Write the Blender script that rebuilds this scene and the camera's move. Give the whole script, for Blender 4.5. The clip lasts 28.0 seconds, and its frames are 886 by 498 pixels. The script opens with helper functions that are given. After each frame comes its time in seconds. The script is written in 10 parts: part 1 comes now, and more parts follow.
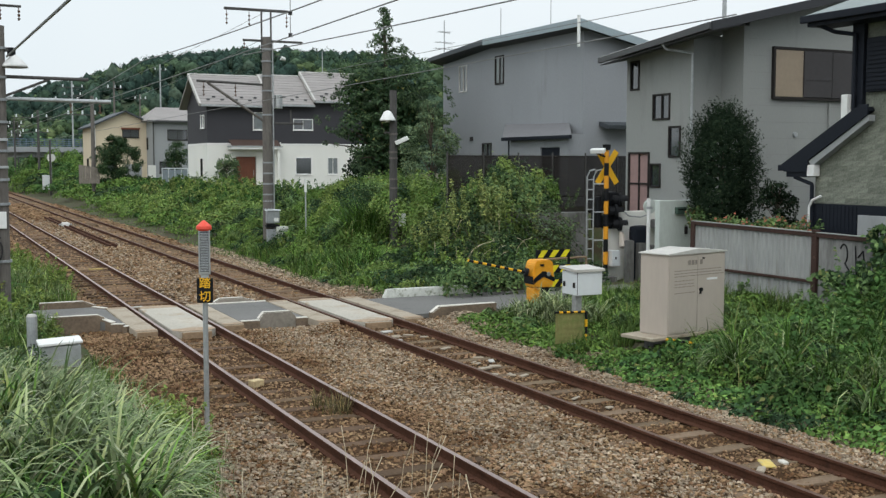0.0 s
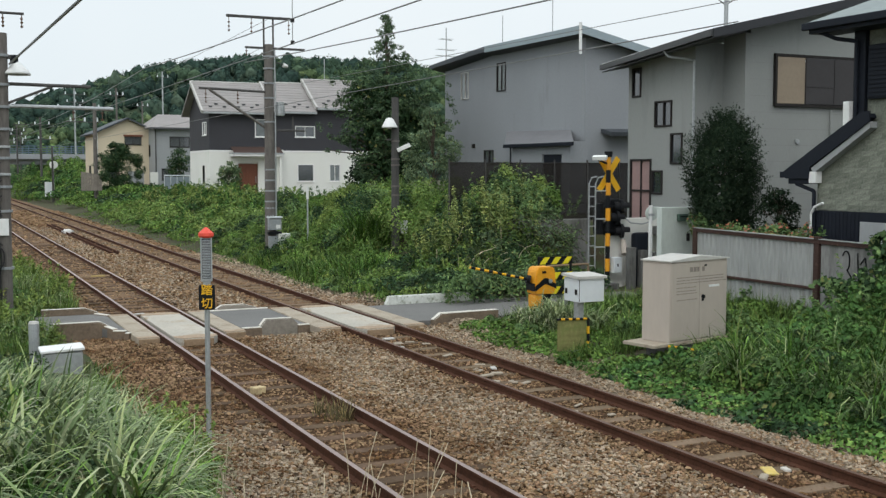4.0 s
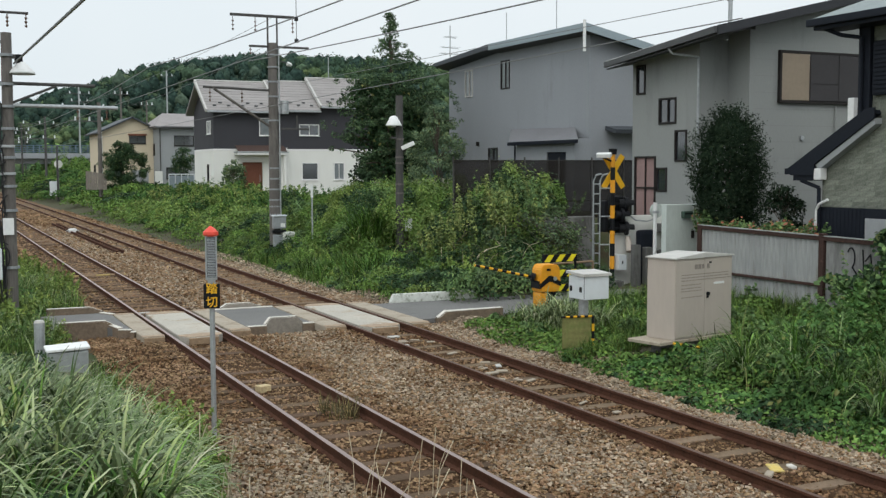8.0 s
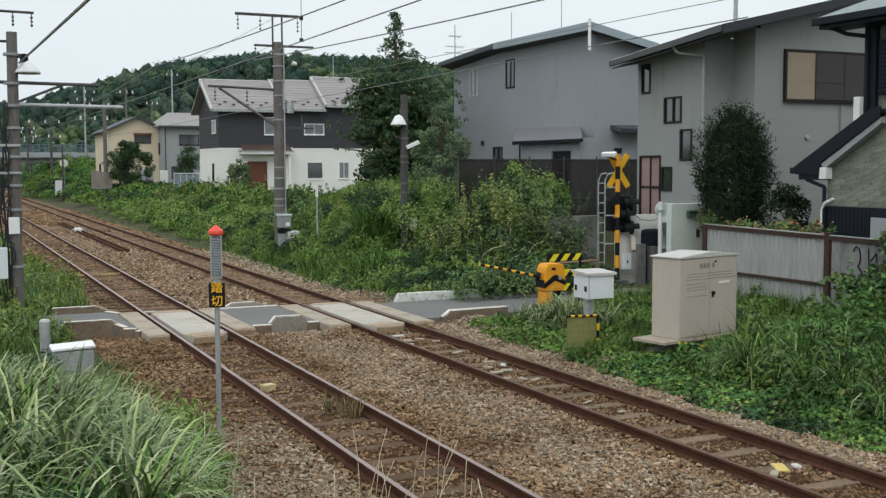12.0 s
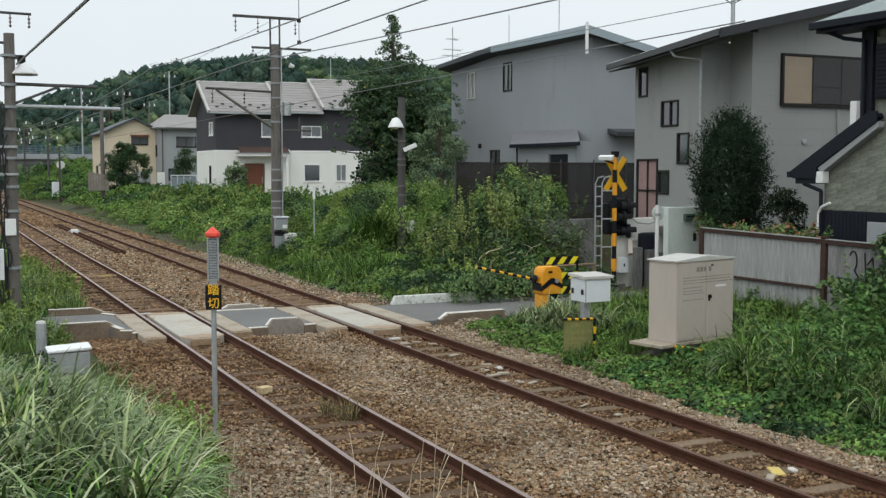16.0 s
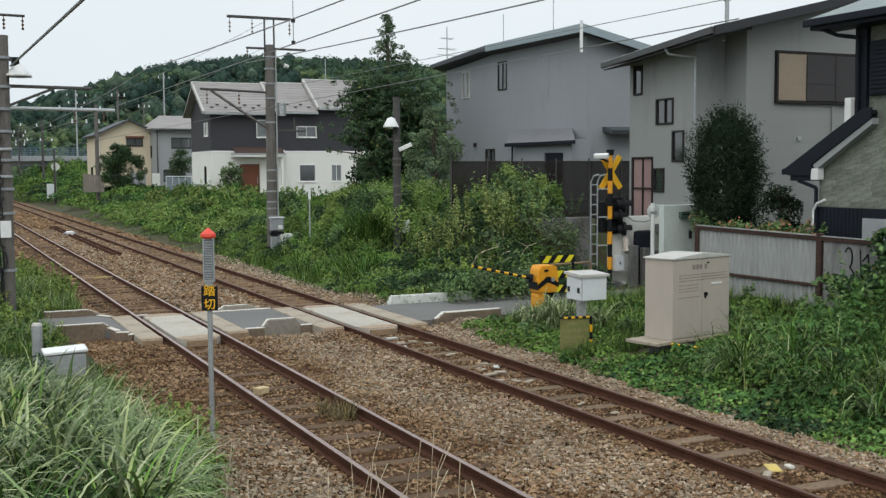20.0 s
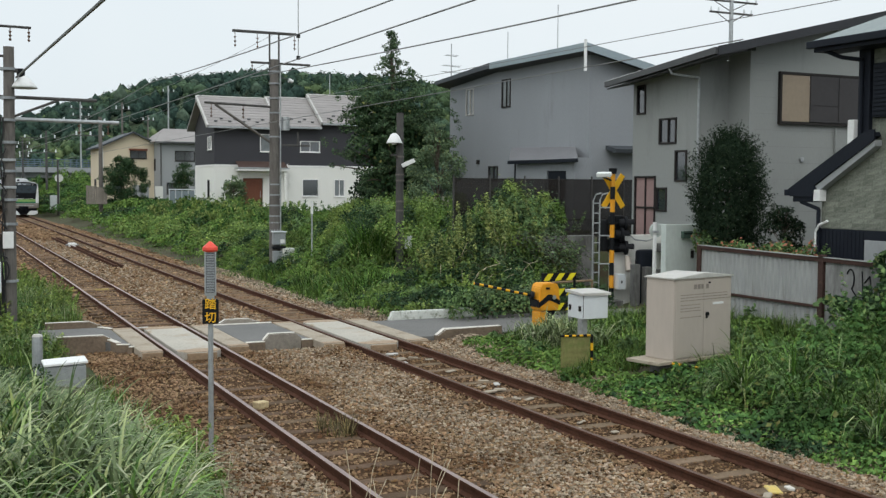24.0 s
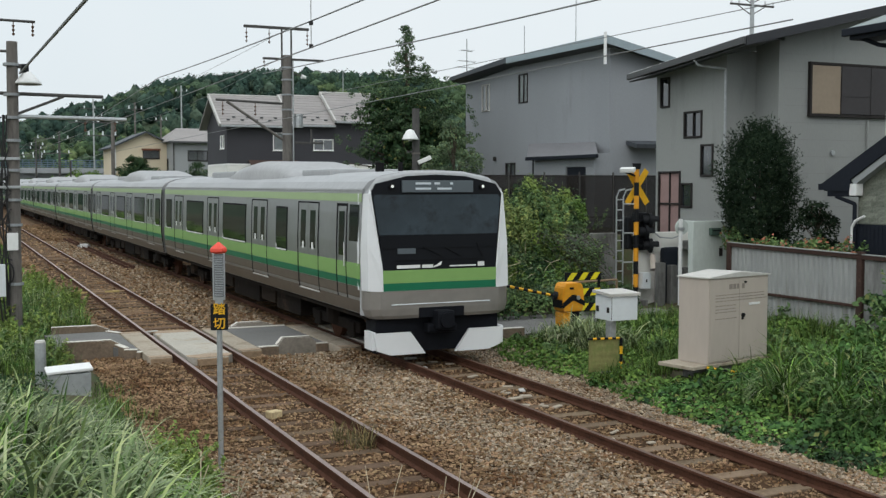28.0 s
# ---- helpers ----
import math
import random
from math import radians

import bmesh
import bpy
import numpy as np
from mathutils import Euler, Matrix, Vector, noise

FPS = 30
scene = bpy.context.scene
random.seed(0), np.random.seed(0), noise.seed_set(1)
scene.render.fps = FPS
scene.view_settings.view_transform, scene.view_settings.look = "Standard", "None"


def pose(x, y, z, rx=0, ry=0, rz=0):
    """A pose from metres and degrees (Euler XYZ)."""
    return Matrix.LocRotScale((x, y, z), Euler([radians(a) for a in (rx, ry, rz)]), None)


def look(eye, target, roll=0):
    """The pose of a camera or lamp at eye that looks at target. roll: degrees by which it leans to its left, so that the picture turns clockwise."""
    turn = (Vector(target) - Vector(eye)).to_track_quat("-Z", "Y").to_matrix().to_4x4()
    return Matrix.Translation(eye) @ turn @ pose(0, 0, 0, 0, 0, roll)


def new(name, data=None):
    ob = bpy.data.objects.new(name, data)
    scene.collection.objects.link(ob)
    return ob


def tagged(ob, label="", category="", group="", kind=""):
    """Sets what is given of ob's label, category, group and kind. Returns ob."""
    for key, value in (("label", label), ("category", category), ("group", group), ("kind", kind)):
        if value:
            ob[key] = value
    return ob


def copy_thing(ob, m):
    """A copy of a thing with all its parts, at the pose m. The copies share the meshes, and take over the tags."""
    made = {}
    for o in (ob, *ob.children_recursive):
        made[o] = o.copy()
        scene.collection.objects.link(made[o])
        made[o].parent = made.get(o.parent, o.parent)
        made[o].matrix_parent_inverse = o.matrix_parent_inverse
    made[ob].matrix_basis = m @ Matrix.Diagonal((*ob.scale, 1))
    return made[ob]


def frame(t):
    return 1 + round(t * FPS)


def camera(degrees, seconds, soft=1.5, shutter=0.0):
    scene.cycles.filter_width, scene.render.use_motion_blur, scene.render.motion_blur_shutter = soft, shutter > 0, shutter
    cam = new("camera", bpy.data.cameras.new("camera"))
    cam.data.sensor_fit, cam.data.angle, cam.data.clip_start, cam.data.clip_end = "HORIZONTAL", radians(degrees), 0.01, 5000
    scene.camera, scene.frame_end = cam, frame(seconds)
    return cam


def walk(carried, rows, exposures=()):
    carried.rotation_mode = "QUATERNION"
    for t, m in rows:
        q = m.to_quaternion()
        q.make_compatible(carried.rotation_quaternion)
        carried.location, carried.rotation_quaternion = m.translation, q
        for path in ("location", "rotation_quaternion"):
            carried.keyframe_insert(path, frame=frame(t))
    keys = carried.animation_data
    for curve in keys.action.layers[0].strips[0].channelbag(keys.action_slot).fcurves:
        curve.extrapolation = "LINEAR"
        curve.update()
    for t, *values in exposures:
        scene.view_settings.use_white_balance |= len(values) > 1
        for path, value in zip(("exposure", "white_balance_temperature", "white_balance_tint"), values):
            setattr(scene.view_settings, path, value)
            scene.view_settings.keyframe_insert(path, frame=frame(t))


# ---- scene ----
# ---- camera ----
# seconds, turn from the line of the track, tilt down, roll, eye
PATH = [
    (0, 25.736, 4.514, 0.038, 0.000, 0.000, 3.322),
    (0.5, 25.738, 4.395, 0.028, 0.000, 0.000, 3.322),
    (1, 25.746, 4.310, 0.054, 0.000, 0.000, 3.322),
    (1.5, 25.738, 4.241, 0.012, 0.000, 0.000, 3.322),
    (2, 25.739, 4.194, 0.007, 0.000, 0.000, 3.322),
    (2.5, 25.738, 4.168, 0.008, 0.000, 0.000, 3.322),
    (3, 25.713, 4.152, 0.003, 0.000, 0.000, 3.322),
    (3.5, 25.673, 4.146, 0.023, 0.000, 0.000, 3.322),
    (5.5, 25.486, 4.185, -0.086, 0.000, 0.000, 3.322),
    (6, 25.442, 4.205, -0.142, 0.000, 0.000, 3.322),
    (6.5, 25.430, 4.212, -0.155, 0.000, 0.000, 3.322),
    (7, 25.397, 4.252, -0.159, 0.000, 0.000, 3.322),
    (7.5, 25.395, 4.255, -0.166, 0.000, 0.000, 3.322),
    (8, 25.394, 4.256, -0.172, 0.000, 0.000, 3.322),
    (8.5, 25.373, 4.255, -0.160, 0.000, 0.000, 3.322),
    (9, 25.351, 4.255, -0.167, 0.000, 0.000, 3.322),
    (9.5, 25.318, 4.255, -0.180, 0.000, 0.000, 3.322),
    (10, 25.277, 4.262, -0.203, 0.000, 0.000, 3.322),
    (10.5, 25.247, 4.296, -0.161, 0.000, 0.000, 3.322),
    (11, 25.206, 4.300, -0.172, 0.000, 0.000, 3.322),
    (11.5, 25.165, 4.299, -0.181, 0.000, 0.000, 3.322),
    (12, 25.136, 4.300, -0.176, 0.000, 0.000, 3.322),
    (12.5, 25.115, 4.298, -0.153, 0.000, 0.000, 3.322),
    (14.5, 25.132, 4.213, 0.015, 0.000, 0.000, 3.322),
    (15, 25.171, 4.192, 0.052, 0.000, 0.000, 3.322),
    (15.5, 25.248, 4.168, 0.029, 0.000, 0.000, 3.322),
    (16, 25.299, 4.153, 0.013, 0.000, 0.000, 3.322),
    (16.5, 25.374, 4.133, -0.029, 0.000, 0.000, 3.322),
    (17, 25.419, 4.121, -0.037, 0.000, 0.000, 3.322),
    (17.5, 25.461, 4.106, -0.089, 0.000, 0.000, 3.322),
    (18, 25.499, 4.113, -0.138, 0.000, 0.000, 3.322),
    (18.5, 25.505, 4.117, -0.173, 0.000, 0.000, 3.322),
    (19, 25.536, 4.145, -0.288, 0.000, 0.000, 3.322),
    (19.5, 25.529, 4.172, -0.313, 0.000, 0.000, 3.322),
    (20, 25.517, 4.188, -0.362, 0.000, 0.000, 3.322),
    (20.5, 25.473, 4.184, -0.380, 0.000, 0.000, 3.322),
    (21, 25.441, 4.181, -0.387, 0.000, 0.000, 3.322),
    (21.5, 25.415, 4.155, -0.422, 0.000, 0.000, 3.322),
    (23.5, 25.406, 3.526, 0.168, 0.000, 0.000, 3.322),
    (24, 25.421, 3.320, 0.381, 0.000, 0.000, 3.322),
    (24.5, 25.411, 3.181, 0.483, 0.000, 0.000, 3.322),
    (25, 25.376, 3.166, 0.428, 0.000, 0.000, 3.322),
    (25.5, 25.332, 3.230, 0.262, 0.000, 0.000, 3.322),
    (26, 25.246, 3.302, 0.108, 0.000, 0.000, 3.322),
    (26.5, 25.216, 3.370, -0.032, 0.054, 0.173, 3.328),
    (27, 25.022, 3.358, -0.062, 0.124, 0.440, 3.320),
    (27.5, 24.816, 3.357, -0.024, 0.237, 0.740, 3.297),
    (28, 24.691, 3.405, -0.016, 0.288, 0.905, 3.283),
]


def view(turn, tilt, roll, x, y, z):
    a, b = radians(turn), radians(tilt)
    way = Vector((math.sin(a) * math.cos(b), math.cos(a) * math.cos(b), -math.sin(b)))
    return look((x, y, z), Vector((x, y, z)) + way * 20, roll)


cam = camera(44.51, 28.0, soft=1.38)
walk(cam, [(row[0], view(*row[1:])) for row in PATH], [(0, 0.06), (3.5, 0.05), (7.0, 0.0), (26.3, 0.0), (27.2, -0.02), (28, -0.04)])


# ---- light: a bright, evenly overcast summer day ----
world = bpy.data.worlds.new("overcast_sky")
scene.world = world
world.use_nodes = True
wn, wl = world.node_tree.nodes, world.node_tree.links
wn.clear()
sky = wn.new("ShaderNodeTexSky")
sky.sky_type, sky.sun_disc = "NISHITA", False
sky.sun_elevation, sky.sun_rotation = radians(43), radians(218)
sky.air_density, sky.dust_density, sky.ozone_density = 1.0, 6.0, 1.0
grey = wn.new("ShaderNodeHueSaturation")
grey.inputs["Saturation"].default_value = 0.3
cloud_map = wn.new("ShaderNodeTexCoord")
cloud = wn.new("ShaderNodeTexNoise")
cloud.inputs["Scale"].default_value, cloud.inputs["Detail"].default_value = 2.2, 4.0
cloud_tone = wn.new("ShaderNodeValToRGB")
cloud_tone.color_ramp.elements[0].position, cloud_tone.color_ramp.elements[1].position = 0.3, 0.75
cloud_tone.color_ramp.elements[0].color = (0.80, 0.89, 0.94, 1)
cloud_tone.color_ramp.elements[1].color = (0.90, 0.95, 0.975, 1)
veil = wn.new("ShaderNodeMix")
veil.data_type = "RGBA"
veil.inputs[0].default_value = 0.86
thin = wn.new("ShaderNodeVectorMath")
thin.operation = "SCALE"
thin.inputs[3].default_value = 0.10
back = wn.new("ShaderNodeBackground")
wout = wn.new("ShaderNodeOutputWorld")
wl.new(sky.outputs[0], grey.inputs["Color"])
wl.new(grey.outputs[0], thin.inputs[0])
wl.new(cloud_map.outputs["Generated"], cloud.inputs["Vector"])
wl.new(cloud.outputs["Fac"], cloud_tone.inputs[0])
wl.new(thin.outputs[0], veil.inputs[6])
wl.new(cloud_tone.outputs[0], veil.inputs[7])
# an overcast sky grows brighter towards the zenith
height = wn.new("ShaderNodeSeparateXYZ")
bright = wn.new("ShaderNodeMapRange")
bright.inputs[1].default_value, bright.inputs[2].default_value = 0.34, 1.0
bright.inputs[3].default_value, bright.inputs[4].default_value = 1.0, 1.75
dome = wn.new("ShaderNodeVectorMath")
dome.operation = "SCALE"
wl.new(cloud_map.outputs["Generated"], height.inputs[0])
wl.new(height.outputs["Z"], bright.inputs[0])
wl.new(veil.outputs[2], dome.inputs[0])
wl.new(bright.outputs[0], dome.inputs[3])
wl.new(dome.outputs[0], back.inputs["Color"])
back.inputs["Strength"].default_value = 1.07
wl.new(back.outputs[0], wout.inputs["Surface"])

sun = new("sun", bpy.data.lights.new("sun", "SUN"))
sun.data.energy, sun.data.angle, sun.data.color = 0.5, radians(40), (1.0, 0.97, 0.92)
sun.matrix_world = look((-40, -45, 75), (10, 20, 0))
scene.view_settings.exposure = 0.0

# ---- materials ----
def material(name, colour, rough=0.8, metal=0.0, vary=0.25, grain=18.0, blotch=1.2, bump=0.25, stain=None, stain_at=0.55, random_hue=0.0, island=False, spec=0.35, streak=1.0):
    """A surface with fine grain, broad blotches, an optional stain colour and small relief, in metres."""
    m = bpy.data.materials.new(name)
    m.use_nodes = True
    n, l = m.node_tree.nodes, m.node_tree.links
    bsdf = n["Principled BSDF"]
    bsdf.inputs["Roughness"].default_value, bsdf.inputs["Metallic"].default_value = rough, metal
    bsdf.inputs["Specular IOR Level"].default_value = spec
    where = n.new("ShaderNodeTexCoord")
    stretch = n.new("ShaderNodeMapping")
    stretch.inputs["Scale"].default_value = (1, 1, 1 / streak)
    l.new(where.outputs["Object"], stretch.inputs["Vector"])
    fine, broad = n.new("ShaderNodeTexNoise"), n.new("ShaderNodeTexNoise")
    fine.inputs["Scale"].default_value, fine.inputs["Detail"].default_value = grain, 6
    broad.inputs["Scale"].default_value, broad.inputs["Detail"].default_value = blotch, 5
    for tex in (fine, broad):
        l.new(stretch.outputs[0], tex.inputs["Vector"])
    both = n.new("ShaderNodeMath")
    both.operation = "ADD"
    l.new(fine.outputs["Fac"], both.inputs[0])
    l.new(broad.outputs["Fac"], both.inputs[1])
    spread = n.new("ShaderNodeMapRange")
    spread.inputs[1].default_value, spread.inputs[2].default_value = 0.6, 1.4
    spread.inputs[3].default_value, spread.inputs[4].default_value = 1 - vary, 1 + vary
    l.new(both.outputs[0], spread.inputs[0])
    tone = n.new("ShaderNodeVectorMath")
    tone.operation = "SCALE"
    tone.inputs[0].default_value = colour
    l.new(spread.outputs[0], tone.inputs[3])
    colour_out = tone.outputs[0]
    if stain:
        mixed = n.new("ShaderNodeMix")
        mixed.data_type = "RGBA"
        edge = n.new("ShaderNodeMapRange")
        edge.inputs[1].default_value, edge.inputs[2].default_value = stain_at, stain_at + 0.16
        patch = n.new("ShaderNodeTexNoise")
        patch.inputs["Scale"].default_value, patch.inputs["Detail"].default_value = blotch * 2.3, 8
        patch.inputs["Roughness"].default_value = 0.65
        l.new(stretch.outputs[0], patch.inputs["Vector"])
        l.new(patch.outputs["Fac"], edge.inputs[0])
        l.new(edge.outputs[0], mixed.inputs[0])
        l.new(colour_out, mixed.inputs[6])
        mixed.inputs[7].default_value = (*stain, 1)
        colour_out = mixed.outputs[2]
    if random_hue:
        source = n.new("ShaderNodeNewGeometry").outputs["Random Per Island"] if island else n.new("ShaderNodeObjectInfo").outputs["Random"]
        shift = n.new("ShaderNodeHueSaturation")
        for slot, lo, hi in (("Value", 1 - random_hue, 1 + random_hue), ("Hue", 0.5 - random_hue * 0.016, 0.5 + random_hue * 0.030)):
            span = n.new("ShaderNodeMapRange")
            span.inputs[3].default_value, span.inputs[4].default_value = lo, hi
            if slot == "Hue":
                wrap = n.new("ShaderNodeMath")
                wrap.operation = "MULTIPLY"
                wrap.inputs[1].default_value = 7.31
                part_of = n.new("ShaderNodeMath")
                part_of.operation = "FRACT"
                l.new(source, wrap.inputs[0])
                l.new(wrap.outputs[0], part_of.inputs[0])
                l.new(part_of.outputs[0], span.inputs[0])
            else:
                l.new(source, span.inputs[0])
            l.new(span.outputs[0], shift.inputs[slot])
        l.new(colour_out, shift.inputs["Color"])
        colour_out = shift.outputs[0]
    l.new(colour_out, bsdf.inputs["Base Color"])
    if bump:
        relief = n.new("ShaderNodeBump")
        relief.inputs["Strength"].default_value, relief.inputs["Distance"].default_value = bump, 0.02
        l.new(fine.outputs["Fac"], relief.inputs["Height"])
        l.new(relief.outputs[0], bsdf.inputs["Normal"])
    return m


def leaf_material(name, colour, dry=(0.20, 0.20, 0.07), dry_share=0.012, spread=0.32, gloss=0.5):
    """Leaves: every leaf its own tone, the brightest painting sky glints, a few of them dry, some light passing
    through.
    """
    m = bpy.data.materials.new(name)
    m.use_nodes = True
    n, l = m.node_tree.nodes, m.node_tree.links
    bsdf = n["Principled BSDF"]
    bsdf.inputs["Roughness"].default_value = gloss
    bsdf.inputs["Specular IOR Level"].default_value = 0.05
    each = n.new("ShaderNodeNewGeometry").outputs["Random Per Island"]
    ramp = n.new("ShaderNodeValToRGB")
    e = ramp.color_ramp.elements
    e[0].position, e[0].color = 0.0, (*[c * (1 - 1.25 * spread) for c in colour], 1)
    most = e.new(0.66)
    most.color = (*[c * (1 + 0.1 * spread) for c in colour], 1)
    e = ramp.color_ramp.elements
    # a small share of far brighter leaves replaces glints of the sky
    e[2].position, e[2].color = 0.94 - dry_share, (*[min(1, c * (1 + spread * 2.2)) for c in (colour[0] * 1.15, colour[1], colour[2] * 0.9)], 1)
    last = e.new(1.0)
    last.color = (*dry, 1)
    l.new(each, ramp.inputs[0])
    where = n.new("ShaderNodeTexCoord")
    patch = n.new("ShaderNodeTexNoise")
    patch.inputs["Scale"].default_value, patch.inputs["Detail"].default_value = 1.1, 5
    l.new(where.outputs["Object"], patch.inputs["Vector"])
    span = n.new("ShaderNodeMapRange")
    span.inputs[1].default_value, span.inputs[2].default_value = 0.3, 0.7
    span.inputs[3].default_value, span.inputs[4].default_value = 0.55, 1.45
    l.new(patch.outputs["Fac"], span.inputs[0])
    tone = n.new("ShaderNodeVectorMath")
    tone.operation = "SCALE"
    l.new(ramp.outputs[0], tone.inputs[0])
    l.new(span.outputs[0], tone.inputs[3])
    l.new(tone.outputs[0], bsdf.inputs["Base Color"])
    through_leaf = n.new("ShaderNodeBsdfTranslucent")
    l.new(tone.outputs[0], through_leaf.inputs["Color"])
    mix = n.new("ShaderNodeMixShader")
    mix.inputs[0].default_value = 0.07
    l.new(bsdf.outputs[0], mix.inputs[1])
    l.new(through_leaf.outputs[0], mix.inputs[2])
    l.new(mix.outputs[0], n["Material Output"].inputs["Surface"])
    return m


def glow(name, colour, strength):
    m = bpy.data.materials.new(name)
    m.use_nodes = True
    b = m.node_tree.nodes["Principled BSDF"]
    b.inputs["Base Color"].default_value = (*colour, 1)
    b.inputs["Emission Color"].default_value = (*colour, 1)
    b.inputs["Emission Strength"].default_value = strength
    return m


# near bed coloured extra dark for the shade between the stones
BALLAST = material("ballast_bed_gap_shade", (0.075, 0.045, 0.026), 0.95, vary=0.55, grain=26, blotch=0.5, bump=1.0, stain=(0.055, 0.030, 0.016), stain_at=0.46, spec=0.05)
STONE = material("ballast_stone", (0.292, 0.190, 0.114), 0.9, vary=0.35, grain=40, blotch=0.45, bump=0.3, stain=(0.150, 0.080, 0.040), stain_at=0.47, random_hue=0.40, island=True, spec=0.08)
GREYSTONE = material("grey_ballast_stone", (0.350, 0.278, 0.204), 0.9, vary=0.35, grain=40, blotch=0.45, bump=0.3, stain=(0.20, 0.135, 0.085), stain_at=0.54, random_hue=0.4, island=True, spec=0.08)
SOIL = material("soil", (0.060, 0.048, 0.026), 0.95, vary=0.4, grain=14, blotch=0.6, bump=0.6, stain=(0.05, 0.075, 0.025), stain_at=0.45)
FARBED = material("packed_ballast", (0.190, 0.126, 0.080), 0.95, vary=0.5, grain=16, blotch=0.7, bump=1.0, stain=(0.140, 0.088, 0.052), stain_at=0.5, spec=0.05)
RUST = material("rusted_rail_side", (0.082, 0.038, 0.024), 0.85, vary=0.3, grain=30, blotch=3, bump=0.4, stain=(0.050, 0.026, 0.018), spec=0.1)
RAILTOP = material("worn_rail_top", (0.37, 0.29, 0.265), 0.42, metal=0.85, vary=0.2, grain=20, bump=0.05, stain=(0.2, 0.12, 0.08), stain_at=0.6)
RAILDULL = material("dull_rail_top", (0.12, 0.07, 0.05), 0.6, metal=0.3, vary=0.25, grain=20, bump=0.1)
SLEEPER = material("weathered_sleeper", (0.111, 0.075, 0.051), 0.9, vary=0.4, grain=22, blotch=2, bump=0.6, stain=(0.15, 0.10, 0.065), random_hue=0.25, spec=0.08)
PALESLEEPER = material("bleached_sleeper", (0.165, 0.120, 0.082), 0.9, vary=0.35, grain=22, blotch=2, bump=0.6, stain=(0.125, 0.085, 0.055), random_hue=0.2, spec=0.08)
CONCRETE = material("pale_concrete", (0.426, 0.398, 0.344), 0.9, vary=0.2, grain=22, blotch=0.9, bump=0.3, stain=(0.33, 0.262, 0.185), stain_at=0.54)
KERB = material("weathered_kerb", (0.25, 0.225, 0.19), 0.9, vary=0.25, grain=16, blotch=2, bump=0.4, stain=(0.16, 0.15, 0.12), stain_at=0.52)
STRIP = material("worn_concrete_strip", (0.353, 0.305, 0.239), 0.9, vary=0.22, grain=22, blotch=1.6, bump=0.3, stain=(0.25, 0.20, 0.145), stain_at=0.52)
WHITEKERB = material("white_mossy_kerb", (0.60, 0.62, 0.58), 0.9, vary=0.2, grain=16, blotch=3, bump=0.4, stain=(0.22, 0.24, 0.18), stain_at=0.5)
JOINT = material("siding_joint", (0.242, 0.242, 0.242), 0.9, vary=0.1, bump=0)
GREYCON = material("grey_concrete", (0.215, 0.215, 0.21), 0.9, vary=0.28, grain=18, blotch=0.9, bump=0.35, stain=(0.085, 0.083, 0.078), stain_at=0.46, streak=4)
ASPHALT = material("grey_asphalt", (0.152, 0.150, 0.144), 0.92, vary=0.22, grain=60, blotch=0.8, bump=0.4, stain=(0.105, 0.105, 0.105), stain_at=0.58)
RUSTCON = material("rust_stained_concrete", (0.36, 0.275, 0.195), 0.9, vary=0.25, grain=22, blotch=3, bump=0.3, stain=(0.26, 0.175, 0.115), stain_at=0.5)
PALEEDGE = material("pale_edge", (0.60, 0.575, 0.52), 0.85, vary=0.2, grain=20, blotch=3, bump=0.2, stain=(0.40, 0.36, 0.30), stain_at=0.6)
TIMBER = material("weathered_timber_edge", (0.27, 0.19, 0.12), 0.9, vary=0.3, grain=18, blotch=3, bump=0.5)
WHITEPAINT = material("white_paint", (0.72, 0.73, 0.72), 0.6, vary=0.08, grain=12, blotch=2, bump=0.05, stain=(0.5, 0.49, 0.45), stain_at=0.66)
CREAMWALL = material("white_render", (0.74, 0.74, 0.70), 0.85, vary=0.06, grain=30, blotch=0.6, bump=0.2, stain=(0.6, 0.6, 0.56), stain_at=0.64, streak=3)
DARKWALL = material("charcoal_siding", (0.046, 0.046, 0.053), 0.8, vary=0.12, grain=20, blotch=0.6, bump=0.15)
GREYWALL = material("grey_render", (0.272, 0.288, 0.306), 0.9, vary=0.09, grain=35, blotch=0.5, bump=0.2, stain=(0.235, 0.246, 0.26), stain_at=0.58, streak=4)
BEIGEWALL = material("warm_grey_siding", (0.268, 0.280, 0.272), 0.88, vary=0.07, grain=30, blotch=0.5, bump=0.15, stain=(0.225, 0.234, 0.228), stain_at=0.56, streak=4)
YELLOWWALL = material("beige_siding", (0.60, 0.52, 0.385), 0.85, vary=0.08, grain=20, blotch=0.4, bump=0.1, stain=(0.45, 0.34, 0.2), stain_at=0.62, streak=3)
LIGHTGREY = material("light_grey_siding", (0.30, 0.315, 0.32), 0.85, vary=0.08, grain=20, blotch=0.4, bump=0.1, stain=(0.24, 0.25, 0.255), stain_at=0.62, streak=3)
GREENTILE = material("mottled_green_stone_siding", (0.172, 0.186, 0.152), 0.85, vary=0.42, grain=22, blotch=7, bump=0.5, stain=(0.26, 0.262, 0.215), stain_at=0.54, random_hue=0.2)
NAVY = material("dark_navy_metal", (0.013, 0.016, 0.023), 0.55, vary=0.15, grain=12, bump=0.08, spec=0.14)
ROOFTILE = material("grey_roof_shingle", (0.279, 0.262, 0.254), 0.8, vary=0.15, grain=14, blotch=0.8, bump=0.3, random_hue=0.06)
VERGE = material("pale_grey_verge_board", (0.46, 0.45, 0.43), 0.7, vary=0.15, grain=10, blotch=2, bump=0.05)
